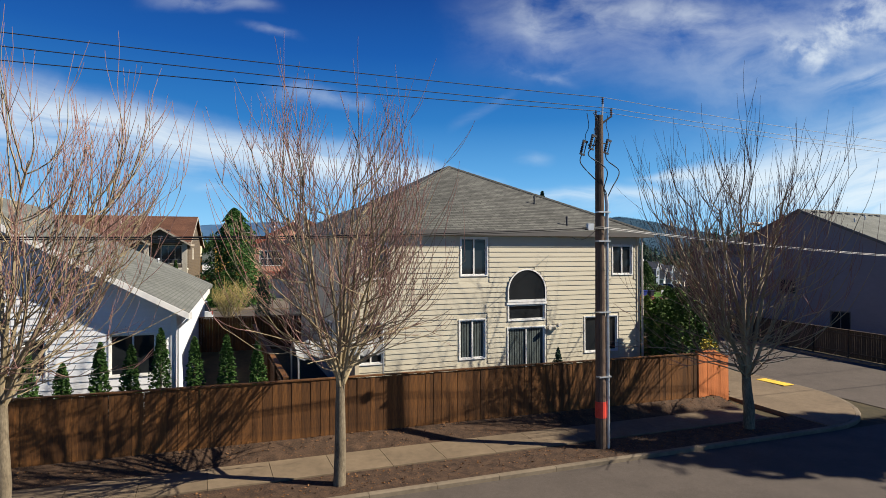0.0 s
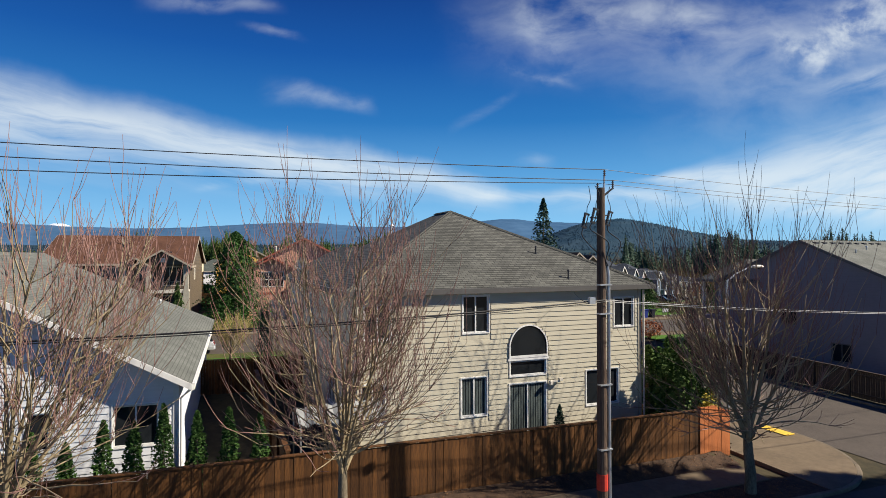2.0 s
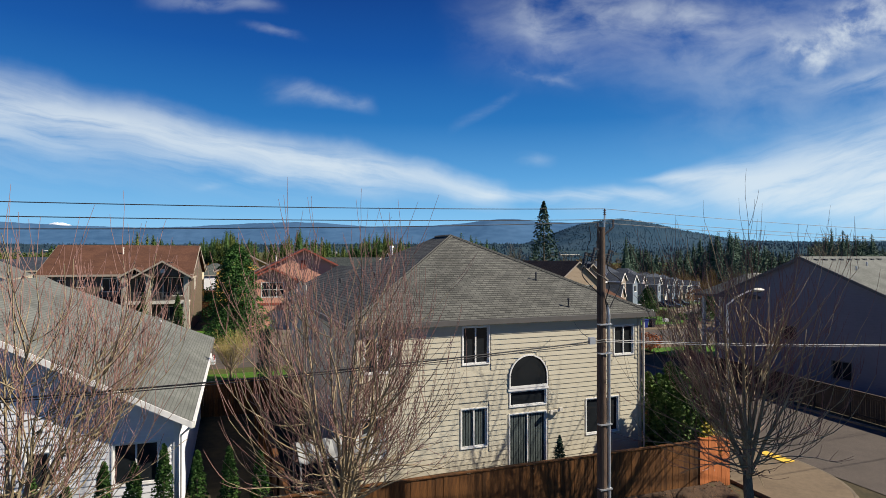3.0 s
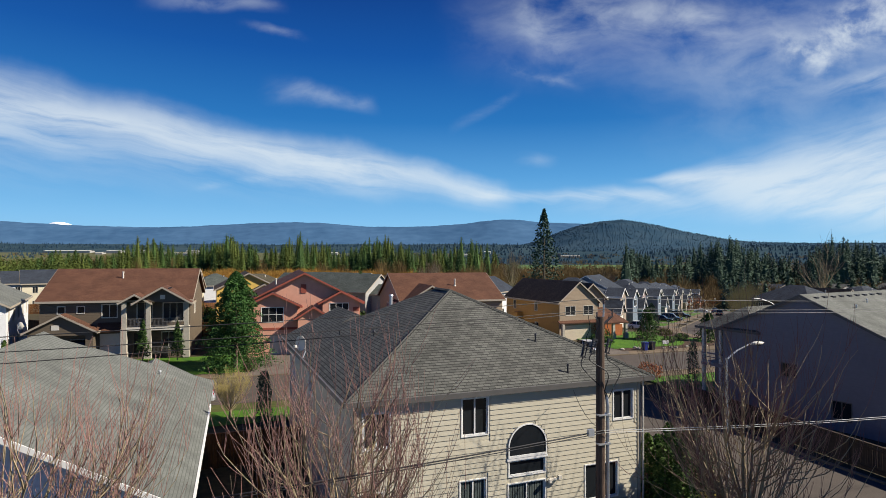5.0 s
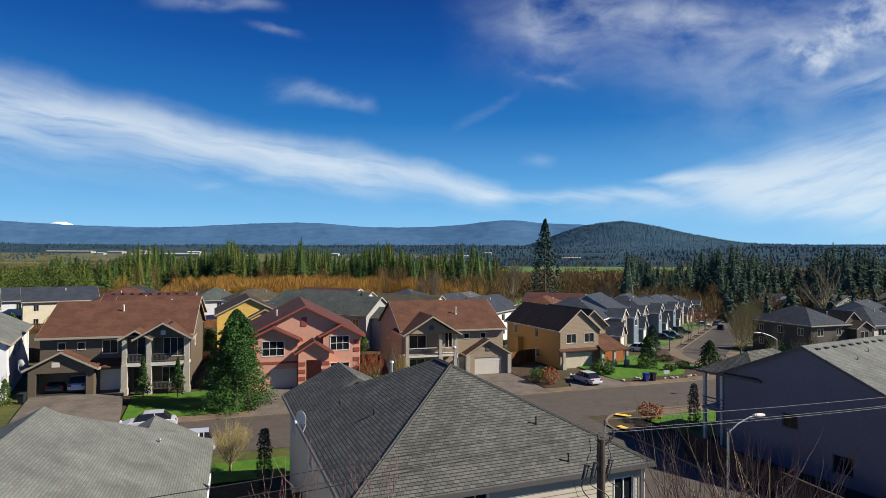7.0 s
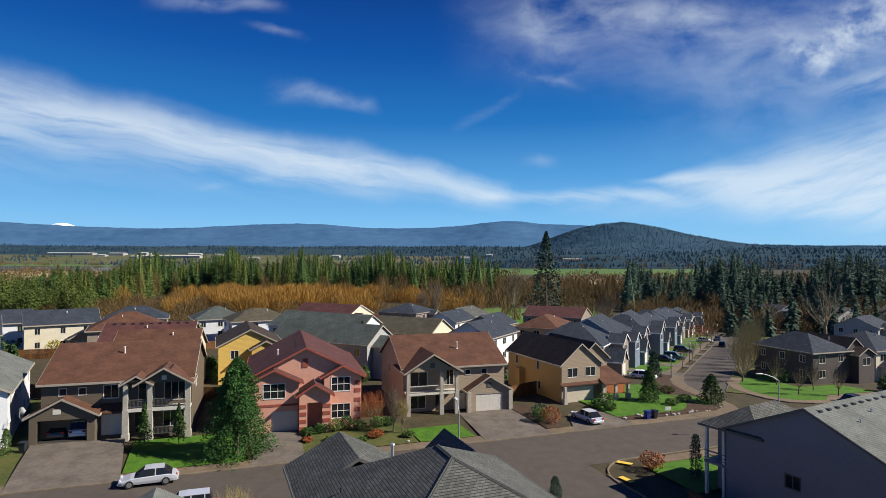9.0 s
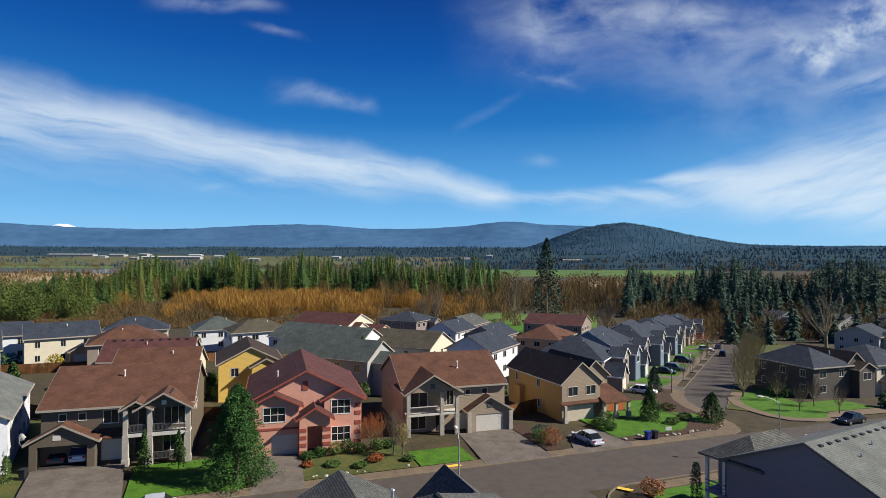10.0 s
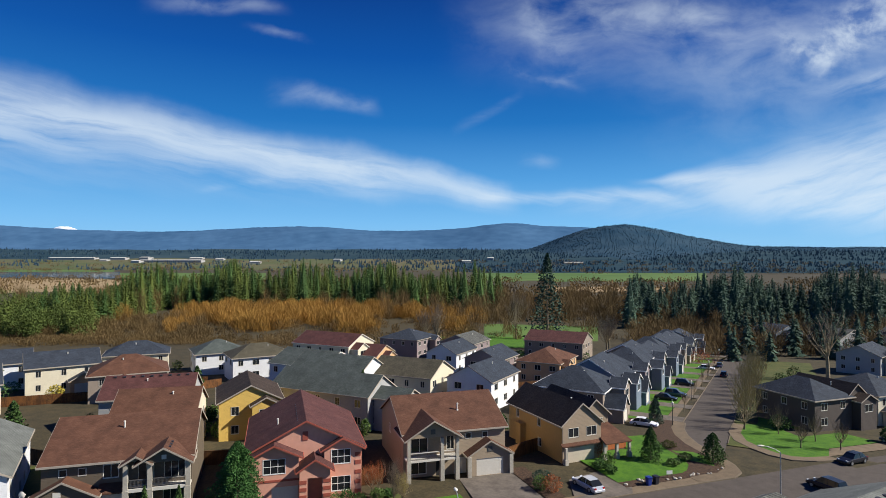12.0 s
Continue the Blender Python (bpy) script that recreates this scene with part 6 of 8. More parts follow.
def span(name, a, b, sag, r, material, label):
    a, b = Vector(a), Vector(b)
    s = Soup()
    s.tube([a.lerp(b, i / 28) - Vector((0, 0, sag * 4 * (i / 28) * (1 - i / 28))) for i in range(29)], r, r, 5)
    return tagged(part(name, s.done(), material), label, "wire", "overhead wires")


def at_pole(du, dn, z, du0=0.0):
    x, y = uv(11.45 + du + du0, 15.4 + dn)
    return (x, y, PZ + z)


for dn, z, up_, lab in ((0.0, 10.93, 0.34, "top overhead power wire"), (-0.05, 10.60, 0.43, "middle overhead power wire"), (0.06, 10.50, -0.06, "lower overhead power wire")):
    du = 0.14 if z > 10.8 else (0.46 if z > 10.55 else -0.12)
    span("power_wire", at_pole(-48, dn - 2.5, z + up_), at_pole(0, dn, z, du), 0.55, 0.011, WIRE, lab + " strung along the street")
    span("power_wire", at_pole(0, dn, z, du), at_pole(46, dn, z + 0.1), 0.55, 0.008, WIRE_LIGHT, lab + " running on past the pole")
for dn, z, r, mt in ((-0.17, 6.85, 0.022, WIRE), (-0.22, 6.80, 0.014, WIRE)):
    span("telephone_cable", at_pole(-48, dn, z + 1.3), at_pole(0, dn, z), 1.0, r, mt, "thick dark telephone cable")
    span("telephone_cable", at_pole(0, dn, z), at_pole(46, dn, z - 0.9), 0.75, 0.011, CABLE, "pale telephone cable sagging past the corner")
sp = Vector(at_pole(-0.1, -0.1, 6.9))
span("service_wire", sp, main.matrix_world @ Vector((9.0, -0.45, 5.9)), 0.25, 0.01, WIRE, "service wire from the pole to the cream house")


def street_lamp(x, y, z, h, dx, dy, label):
    t = thing("street_lamp", pose(x, y, z), label, "street lamp", "street lamps")
    part("pole", cyl(bmesh.new(), 0, 0, -0.2, h - 0.7, 0.09, 0.055, 10), STEEL, t)
    s = Soup()
    s.tube([Vector((0, 0, h - 0.75)), Vector((dx * 0.3, dy * 0.3, h - 0.35)), Vector((dx * 0.7, dy * 0.7, h - 0.05)), Vector((dx * 0.95, dy * 0.95, h))], 0.045, 0.035, 7)
    part("arm", s.done(), STEEL, t)
    d = Vector((dx, dy, 0)).normalized()
    q = d.to_track_quat("X", "Z").to_matrix().to_4x4()
    bm = bmesh.new()
    bmesh.ops.create_uvsphere(bm, u_segments=12, v_segments=8, radius=0.5, matrix=Matrix.Translation((dx, dy, h)) @ q @ Matrix.Diagonal((0.85, 0.36, 0.2, 1)))
    hd = part("lamp_head", bm, OFFWHITE, t, "pale cobra-head lamp", smooth=True)
    bm = bmesh.new()
    bmesh.ops.create_uvsphere(bm, u_segments=10, v_segments=6, radius=0.5, matrix=Matrix.Translation((dx * 1.03, dy * 1.03, h - 0.06)) @ q @ Matrix.Diagonal((0.4, 0.26, 0.18, 1)))
    part("lens", bm, PANE, hd, smooth=True)
    return t


street_lamp(14.35, 31.15, lay(14.35, 31.15), 7.75, 1.95, 0.7, "galvanised street lamp with curved arm on the side street")
street_lamp(37.0, 68.3, lay(37, 68.3), 7.4, -2.2, 0.0, "galvanised street lamp on the far street")
street_lamp(0.5, 52.6, lay(0.5, 52.6), 7.2, -0.3, 1.6, "galvanised street lamp behind the cream house")
# lantern posts on the long street
for a in (12, 40, 82, 120):
    x, y = ls(a, -4.4)
    t = thing("lantern_post", pose(x, y, lay(x, y)), "black lantern post on the pavement of the long street", "street lamp", "lantern posts")
    part("post", cyl(bmesh.new(), 0, 0, -0.1, 3.6, 0.07, 0.05, 8), DARKMETAL, t)
    part("lantern", cyl(cyl(bmesh.new(), 0, 0, 3.6, 4.1, 0.12, 0.2, 8), 0, 0, 4.1, 4.3, 0.22, 0.05, 8), OFFWHITE, t)

# ---------------------------------------------------------------- leafy plants


def cone_plant(x, y, z, h, r, n, size, material, label, seed, category="conifer", tip=0.8, group="", name="conifer", lower=0.0, tiers=0, trunk=True, lean=0.0):
    """A narrow or broad evergreen: trunk, boughs, and many small leaf clumps with an uneven outline."""
    rng = np.random.default_rng(seed)
    t = thing(name, pose(x, y, z), label, category, group)
    zz = rng.uniform(0, 1, n) ** 0.9
    rad = r * (1 - zz) ** tip * (0.35 + 0.65 * rng.uniform(0, 1, n) ** 0.45)
    az = rng.uniform(0, 2 * math.pi, n)
    wob = 1 + 0.22 * np.sin(az * 3 + zz * 9 + seed) + 0.16 * np.sin(az * 7 - zz * 17)
    if tiers:
        wob *= 0.72 + 0.38 * (1 - (zz * tiers + 0.12 * np.sin(az * 5)) % 1.0)
    rad *= wob
    p = np.stack([rad * np.cos(az), rad * np.sin(az), lower + zz * (h - lower)], 1)
    if tiers:
        p[:, 2] -= 0.18 * rad
    v, e, f = leaves(p, size, rng, 0.3)
    part("crown", (v, e, f), material, t)
    if trunk:
        part("trunk", cyl(bmesh.new(), 0, 0, -0.2, h * 0.93, max(0.04, r * 0.07), 0.02, 7), BARK, t)
    return t


def bush(x, y, z, rx, h, n, size, material, label, seed, category="shrub", name="shrub", group=""):
    rng = np.random.default_rng(seed)
    t = thing(name, pose(x, y, z), label, category, group)
    d = rng.normal(size=(n, 3))
    d /= np.linalg.norm(d, axis=1)[:, None]
    rr = (0.45 + 0.55 * rng.uniform(0, 1, n) ** 0.4) * (1 + 0.2 * np.sin(d[:, 0] * 7 + seed) * np.sin(d[:, 1] * 6 + d[:, 2] * 5))
    p = d * rr[:, None] * np.array([rx, rx, h * 0.5])
    p[:, 2] = np.maximum(p[:, 2] + h * 0.5, 0.02)
    part("foliage", leaves(p, size, rng, 0.2), material, t)
    s = Soup()
    rg = random.Random(seed)
    for i in range(6):
        limb(s, Vector((rg.uniform(-0.1, 0.1), rg.uniform(-0.1, 0.1), -0.05)), Vector((rg.uniform(-0.7, 0.7), rg.uniform(-0.7, 0.7), 1)), h * 0.8, 0.02 + 0.012 * h, 0.008, 4, rg, 0.05, 0.15, 4)
    part("stems", s.done(), LIMB, t)
    return t


for x, y, h, i in SHADE_TREES:
    cone_plant(x, y, lay(x, y), h, 4.2, 2300, 0.42, FIR_DARK, "tall dark evergreen on the near side of the street", 500 + i, "fir tree", 0.42, "", "fir_tree", 1.5, 8)
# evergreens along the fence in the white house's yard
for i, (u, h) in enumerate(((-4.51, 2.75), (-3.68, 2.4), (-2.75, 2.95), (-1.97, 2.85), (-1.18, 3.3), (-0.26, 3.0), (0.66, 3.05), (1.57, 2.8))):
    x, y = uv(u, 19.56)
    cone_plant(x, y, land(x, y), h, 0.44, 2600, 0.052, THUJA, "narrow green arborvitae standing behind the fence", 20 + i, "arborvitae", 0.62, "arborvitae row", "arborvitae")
# tall hedge between the cream house and the side street
for i in range(9):
    u, n = 18.9 + 0.62 * (i % 3), 19.7 + 1.1 * (i // 3)
    x, y = uv(u, n)
    cone_plant(x, y, land(x, y), 4.1 + 0.5 * math.sin(i * 1.7), 0.62, 2200, 0.08, THUJA if i % 3 else HEDGE, "tall dense green hedge conifer beside the cream house", 60 + i, "hedge", 0.4, "hedge by the cream house", "hedge_plant")
x, y = uv(19.6, 19.0)
bush(x, y, land(x, y), 0.5, 2.5, 900, 0.06, SHRUB_GOLD, "straggly golden-leaved shrub in the corner of the yard", 5)
w = main.matrix_world @ Vector((8.0, -0.9, 0))
cone_plant(w.x, w.y, land(w.x, w.y), 1.9, 0.42, 1500, 0.05, FIR_DARK, "small dark conical shrub beside the patio door", 68, "shrub", 0.8, "", "shrub")
# garden behind the white and cream houses
x, y = uv(3.6, 40.6)
cone_plant(x, y, land(x, y), 3.7, 0.55, 2600, 0.06, FIR_DARK, "dark columnar cypress behind the yard fence", 71, "cypress", 0.25, "", "cypress")
x, y = uv(1.6, 44.2)
bare_tree(x, y, land(x, y), 3.9, 0.7, 0.10, 1.15, 77, "leafless yellowish shrub-tree in the front lawn", limbs=14, second=10, twigs=8, up=0.12, barks=(LIMB, LIMB, TWIG_YELLOW))
# the near things on the far street
cone_plant(-21.2, 58.1, 1.35, 9.6, 3.5, 26000, 0.10, PINE, "broad full green pine between two driveways", 81, "pine", 0.56, "", "pine", 0.2, 9)
for x, y, h in ((-31.2, 59.6, 4.0), (-28.0, 60.3, 3.8)):
    cone_plant(x, y, 2.0, h, 0.75, 2200, 0.09, FIR, "young slender conifer in front of the porch", int(90 + h * 10), "conifer", 0.8, "", "conifer", 0.4, 5)
for i in range(9):
    x, y = -42.6 - i * 0.42, 56.0 - i * 1.0
    cone_plant(x, y, lay(x, y) + 0.1, 2.6 + 0.3 * math.sin(i * 2), 0.55, 1100, 0.08, HEDGE, "sunlit yellow-green arborvitae of a hedge beside the driveway", 100 + i, "hedge", 0.5, "hedge by the driveway", "hedge_plant")
MT = ht.matrix_world
for i, (u, n, r, h, mt, lab) in enumerate((
        (10.2, 65.6, 0.8, 0.8, THUJA, "rounded clipped green shrub"), (11.6, 66.0, 0.75, 1.0, THUJA, "rounded clipped green shrub"), (13.2, 66.2, 0.9, 1.3, HEDGE, "rounded clipped green shrub"),
        (14.6, 66.4, 0.8, 1.5, THUJA, "upright green shrub by the pink house"), (16.0, 66.0, 0.8, 1.0, HEDGE, "rounded clipped green shrub"), (18.2, 66.4, 0.9, 1.1, HEDGE, "loose green shrub in the garden"),
        (19.6, 66.6, 0.8, 0.9, THUJA, "low green shrub by the porch"), (17.0, 62.8, 0.9, 0.7, SHRUB_RUST, "low rust-coloured garden shrub"), (15.0, 61.6, 0.8, 0.5, HEDGE, "low spreading green plant"),
        (20.4, 61.8, 0.7, 0.6, HEDGE, "low green plant at the bed's edge"), (12.4, 62.8, 0.9, 0.5, HEDGE, "low spreading green plant"), (9.8, 63.4, 0.6, 0.5, SHRUB_RUST, "small rust-coloured garden plant"),
        (38.3, 61.6, 1.2, 2.0, SHRUB_RUST, "rust and green shrub between two driveways"), (37.4, 62.6, 1.0, 1.7, HEDGE, "loose green shrub between two driveways"), (38.8, 64.6, 1.3, 1.4, FIR_DARK, "dark shrub in the shaded bed"),
        (48.4, 66.0, 0.9, 1.1, THUJA, "clipped dark green shrub by the porch"), (49.0, 64.4, 0.9, 1.0, THUJA, "clipped dark green shrub by the porch"), (50.2, 66.8, 1.1, 1.6, HEDGE, "loose green shrub by the porch"),
        (51.0, 70.0, 1.0, 2.2, SHRUB_RUST, "red-stemmed shrub against the fence"), (59.0, 64.0, 1.0, 0.8, HEDGE, "low shrub in the rock bed"), (62.0, 65.0, 1.0, 0.9, HEDGE, "low shrub in the rock bed"),
        (64.0, 70.5, 1.2, 1.0, ROUGHGRASS, "clump of ornamental grass"), (39.6, 45.6, 1.2, 1.7, SHRUB_RUST, "round twiggy bush on the corner lawn"))):
    x, y = uv(u, n)
    bush(x, y, lay(x, y) + 0.2, r, h, 900, 0.085, mt, lab, 200 + i)
for i, (u, n, h, r, mt) in enumerate(((57.4, 66.6, 4.6, 1.7, FIR), (65.4, 63.4, 4.0, 1.9, FIR), (73.5, 84.2, 4.5, 1.5, FIR_DARK))):
    x, y = uv(u, n)
    cone_plant(x, y, lay(x, y) + 0.1, h, r, 4200, 0.11, mt, "dense dark green conical conifer in a corner bed", 130 + i, "conifer", 0.55, "", "conifer", 0.1, 4)
for u, n, h in ((42.0, 42.6, 4.2), (25.4, 40.2, 3.2)):
    x, y = uv(u, n)
    cone_plant(x, y, lay(x, y), h, 0.6, 2000, 0.07, FIR_DARK, "dark columnar cypress beside a house", int(140 + u), "cypress", 0.3, "", "cypress")
# leafless ornamental trees of the front gardens
for i, (u, n, h, sp, tw, lab) in enumerate((
        (19.4, 64.0, 5.4, 0.5, TWIG_GREY, "slender leafless tree in front of the tan house"), (20.2, 63.2, 4.2, 0.7, TWIG_YELLOW, "small leafless tree in the front garden"), (17.6, 67.2, 4.4, 1.0, SHRUB_RUST, "reddish leafless shrub-tree beside the tan house"),
        (18.7, 67.6, 3.8, 1.0, SHRUB_RUST, "reddish leafless shrub-tree against the tan wall"),
        (88.4, 71.9, 5.5, 0.9, TWIG_GREY, "leafless corner tree on the lawn"), (89.9, 66.5, 5.2, 1.0, TWIG_GREY, "leafless corner tree on the lawn"), (89.0, 61.8, 4.8, 0.9, TWIG_GREY, "leafless tree beside a parked car"),
        (84.0, 64.5, 4.8, 0.9, TWIG_GREY, "leafless tree on the corner lawn"))):
    x, y = uv(u, n)
    bare_tree(x, y, lay(x, y) + 0.1, h, 1.1, 0.085, sp, 300 + i, lab, limbs=12, second=8, twigs=6, barks=(BARK, LIMB, tw))
for i in range(13):       # row of thin yellowish trees along the long street
    x, y = ls(16 + i * 6.2, 6.6 + 1.1 * math.sin(i * 3))
    bare_tree(x, y, lay(x, y), 8.6 + 1.5 * math.sin(i * 2.2), 1.2, 0.15, 1.0, 330 + i, "leafless yellowish tree along the long street", limbs=11, second=8, twigs=6, barks=(BARK, LIMB, TWIG_YELLOW), group="street trees of the long street")
for i in range(6):
    x, y = ls(26 + i * 17, -4.2)
    bare_tree(x, y, lay(x, y), 4.6, 1.5, 0.07, 0.6, 350 + i, "small leafless street tree on the long street", limbs=9, second=6, twigs=5, barks=(BARK, LIMB, SHRUB_RUST if i in (4, 5) else TWIG_GREY), group="small street trees")

# ---------------------------------------------------------------- cars, bins, small things
TYRE = mat("tyre_rubber", (0.02, 0.02, 0.02), 0.8, 0.2, 20)
RIM = mat("alloy_rim", (0.45, 0.46, 0.48), 0.35, 0.1, 20, metal=0.8)
LAMP_RED = mat("tail_lamp", (0.35, 0.02, 0.02), 0.2, 0.1, 10)
LAMP_CLEAR = mat("head_lamp", (0.6, 0.62, 0.65), 0.1, 0.1, 10)


def car(x, y, ang, paint, label, suv=False, z=None, L_=4.6, W_=1.78):
    """A parked car: shaped body, glazed cabin, wheels, lamps."""
    t = thing("car", pose(x, y, (lay(x, y) + 0.03) if z is None else z, 0, 0, ang), label, "car", "parked cars")
    H = 1.65 if suv else 1.42
    belt = 0.95 if suv else 0.86
    low = 0.28
    # sections along the length: x, half width, height
    prof = [(-0.50, 0.80, 0.50), (-0.485, 0.92, 0.78), (-0.42, 0.97, belt - 0.03 if not suv else belt), (-0.30, 1.0, belt + 0.02), (0.0, 1.0, belt), (0.18, 1.0, belt - 0.02), (0.30, 0.99, belt - 0.06), (0.43, 0.95, belt - 0.20), (0.49, 0.85, 0.62), (0.50, 0.78, 0.48)]
    bm = bmesh.new()
    secs = []
    for sx, hw, top in prof:
        hwm = W_ / 2 * hw
        secs.append([bm.verts.new((sx * L_, s_ * hwm * k, zz)) for s_, k, zz in ((-1, 0.94, low), (-1, 1.0, low + 0.22), (-1, 0.98, top - 0.06), (-1, 0.88, top), (1, 0.88, top), (1, 0.98, top - 0.06), (1, 1.0, low + 0.22), (1, 0.94, low))])
    for a, b in zip(secs, secs[1:]):
        for i in range(8):
            j = (i + 1) % 8
            bm.faces.new((a[i], a[j], b[j], b[i]))
    bm.faces.new(secs[0]), bm.faces.new(secs[-1][::-1])
    part("body", fixed(bm), paint, t, smooth=False)
    rear = -0.47 if suv else -0.40
    cab = [(rear, 0.80, belt + 0.01), (rear + (0.06 if suv else 0.13), 0.70, H - 0.04), (-0.05, 0.72, H), (0.07, 0.70, H - 0.03), (0.23, 0.82, belt - 0.01)]
    bm = bmesh.new()
    secs = []
    for sx, hw, top in cab:
        secs.append([bm.verts.new((sx * L_, s_ * W_ / 2 * k, zz)) for s_, k, zz in ((-1, 0.90, belt - 0.03), (-1, hw, max(top, belt - 0.02)), (1, hw, max(top, belt - 0.02)), (1, 0.90, belt - 0.03))])
    for a, b in zip(secs, secs[1:]):
        for i in range(3):
            bm.faces.new((a[i], a[i + 1], b[i + 1], b[i]))
    bm.faces.new(secs[0]), bm.faces.new(secs[-1][::-1])
    cabin = part("glasshouse", fixed(bm), PANE, t, "dark windows")
    bm = bmesh.new()
    for s0, s1 in ((1, 2), (2, 3)):
        a, b = cab[s0], cab[s1]
        prism(bm, [(a[0] * L_, -W_ / 2 * a[1], a[2] + 0.005), (b[0] * L_, -W_ / 2 * b[1], b[2] + 0.005), (b[0] * L_, W_ / 2 * b[1], b[2] + 0.005), (a[0] * L_, W_ / 2 * a[1], a[2] + 0.005)], (0, 0, 0.025))
    part("roof_panel", fixed(bm), paint, cabin)
    for sx in ((-0.12,) if not suv else (-0.12, -0.33)):
        for s_ in (-1, 1):
            bm = bmesh.new()
            prism(bm, [(sx * L_ - 0.04, s_ * W_ / 2 * 0.905, belt), (sx * L_ + 0.04, s_ * W_ / 2 * 0.905, belt), (sx * L_ + 0.04, s_ * W_ / 2 * 0.735, H - 0.01), (sx * L_ - 0.04, s_ * W_ / 2 * 0.735, H - 0.01)], (0, s_ * 0.012, 0))
            part("pillar", fixed(bm), paint, cabin)
    for sx in (-0.30, 0.31):
        for s_ in (-1, 1):
            mm = Matrix.Translation((sx * L_, s_ * (W_ / 2 - 0.10), 0.33)) @ pose(0, 0, 0, 90, 0, 0)
            bm = cyl(bmesh.new(), 0, 0, -0.115, 0.115, 0.33, n=16)
            bmesh.ops.transform(bm, matrix=mm, verts=bm.verts)
            wh_ = part("tyre", bm, TYRE, t)
            bm = cyl(bmesh.new(), 0, 0, -0.125, 0.125, 0.21, n=10)
            bmesh.ops.transform(bm, matrix=mm, verts=bm.verts)
            part("rim", bm, RIM, wh_)
    for s_ in (-1, 1):
        ya, yb = sorted((s_ * W_ * 0.26, s_ * W_ * 0.43))
        part("headlight", fixed(boxes((0.455 * L_, 0.482 * L_, ya, yb, 0.60, 0.74))), LAMP_CLEAR, t)
        part("tail_light", fixed(boxes((-0.496 * L_, -0.47 * L_, ya, yb, 0.62, 0.80))), LAMP_RED, t)
    part("bumper", fixed(boxes((0.47 * L_, 0.51 * L_, -W_ * 0.40, W_ * 0.40, 0.33, 0.50), (-0.515 * L_, -0.48 * L_, -W_ * 0.40, W_ * 0.40, 0.33, 0.52))), paint, t)
    return t


def paint(name, col, metal=0.3):
    return mat(name, col, 0.22, 0.04, 3, metal=metal, spec=0.6)


P_SILVER, P_DARK, P_WHITE, P_BLUE = paint("silver_car_paint", (0.60, 0.62, 0.66), 0.3), paint("black_car_paint", (0.02, 0.022, 0.03)), paint("white_car_paint", (0.72, 0.72, 0.72), 0.0), paint("blue_grey_car_paint", (0.10, 0.14, 0.20), 0.4)
car(-26.2, 50.9, 202.6, P_SILVER, "silver saloon car parked at the kerb")
car(-20.6, 45.2, 202.6, P_SILVER, "silver-grey van-like car parked at the kerb", True)
car(16.4, 73.4, 115, P_SILVER, "silver hatchback parked in the ochre house's driveway", False)
car(46.2, 74.8, 112, P_DARK, "black off-road car standing in the street", True)
car(56.0, 85.0, 205, P_DARK, "dark saloon car parked at the kerb")
car(33.0, 104.2, -28, P_WHITE, "white saloon car in a driveway on the long street")
car(45.5, 129.0, -28, P_DARK, "dark car in a driveway on the long street")
car(49.4, 134.0, -28, P_BLUE, "blue-grey car in a driveway on the long street", True)
car(57.2, 149.0, -28, P_DARK, "dark car in a driveway on the long street", True)
car(74.5, 166.0, 62.3, P_DARK, "dark pickup-like car at the kerb of the long street", True)
car(82.5, 187.0, 62.3, P_BLUE, "blue car parked on the long street")
car(75.5, 180.0, -28, P_WHITE, "white car in a driveway on the long street")
car(107.5, 225.0, 62.3, P_DARK, "dark car parked far down the long street")
car(70.0, 95.6, 112, P_DARK, "dark car in the shade of a driveway")
am = ha.matrix_world
for lx, pt, lab in ((1.6, P_DARK, "dark car inside the open garage"), (3.7, P_WHITE, "white car inside the open garage")):
    w = am @ Vector((lx, 1.6, 0))
    car(w.x, w.y, 18.0 + 90, pt, lab, lx > 3, am.translation.z + 0.05)
dish(am @ pose(-1.3, -1.4, 3.4, 0, 0, -20), "pale satellite dish on the garage of the brown house")
dish(main.matrix_world @ pose(-0.6, 9.3, 7.0, 0, 0, 130), "pale satellite dish on the eaves of the cream house")


def bin_(x, y, ang, col, label):
    t = thing("wheelie_bin", pose(x, y, lay(x, y) + 0.14, 0, 0, ang), label, "bin", "bins")
    bm = bmesh.new()
    a = [bm.verts.new(c) for c in ((-0.22, -0.24, 0), (0.22, -0.24, 0), (0.22, 0.24, 0), (-0.22, 0.24, 0))]
    b = [bm.verts.new(c) for c in ((-0.3, -0.33, 0.95), (0.3, -0.33, 0.95), (0.3, 0.33, 0.95), (-0.3, 0.33, 0.95))]
    for i in range(4):
        bm.faces.new((a[i], a[(i + 1) % 4], b[(i + 1) % 4], b[i]))
    bm.faces.new(a[::-1]), bm.faces.new(b)
    mt = mat("bin_plastic", col, 0.45, 0.1, 5)
    part("bin_body", fixed(bm), mt, t)
    part("lid", fixed(boxes((-0.33, 0.33, -0.38, 0.36, 0.955, 1.03))), mt, t)
    for s_ in (-0.25, 0.25):
        bm = cyl(bmesh.new(), 0, 0, -0.03, 0.03, 0.12, n=10)
        bmesh.ops.transform(bm, matrix=Matrix.Translation((s_, 0.28, 0.1)) @ pose(0, 0, 0, 0, 90, 0), verts=bm.verts)
        part("wheel", bm, TYRE, t)


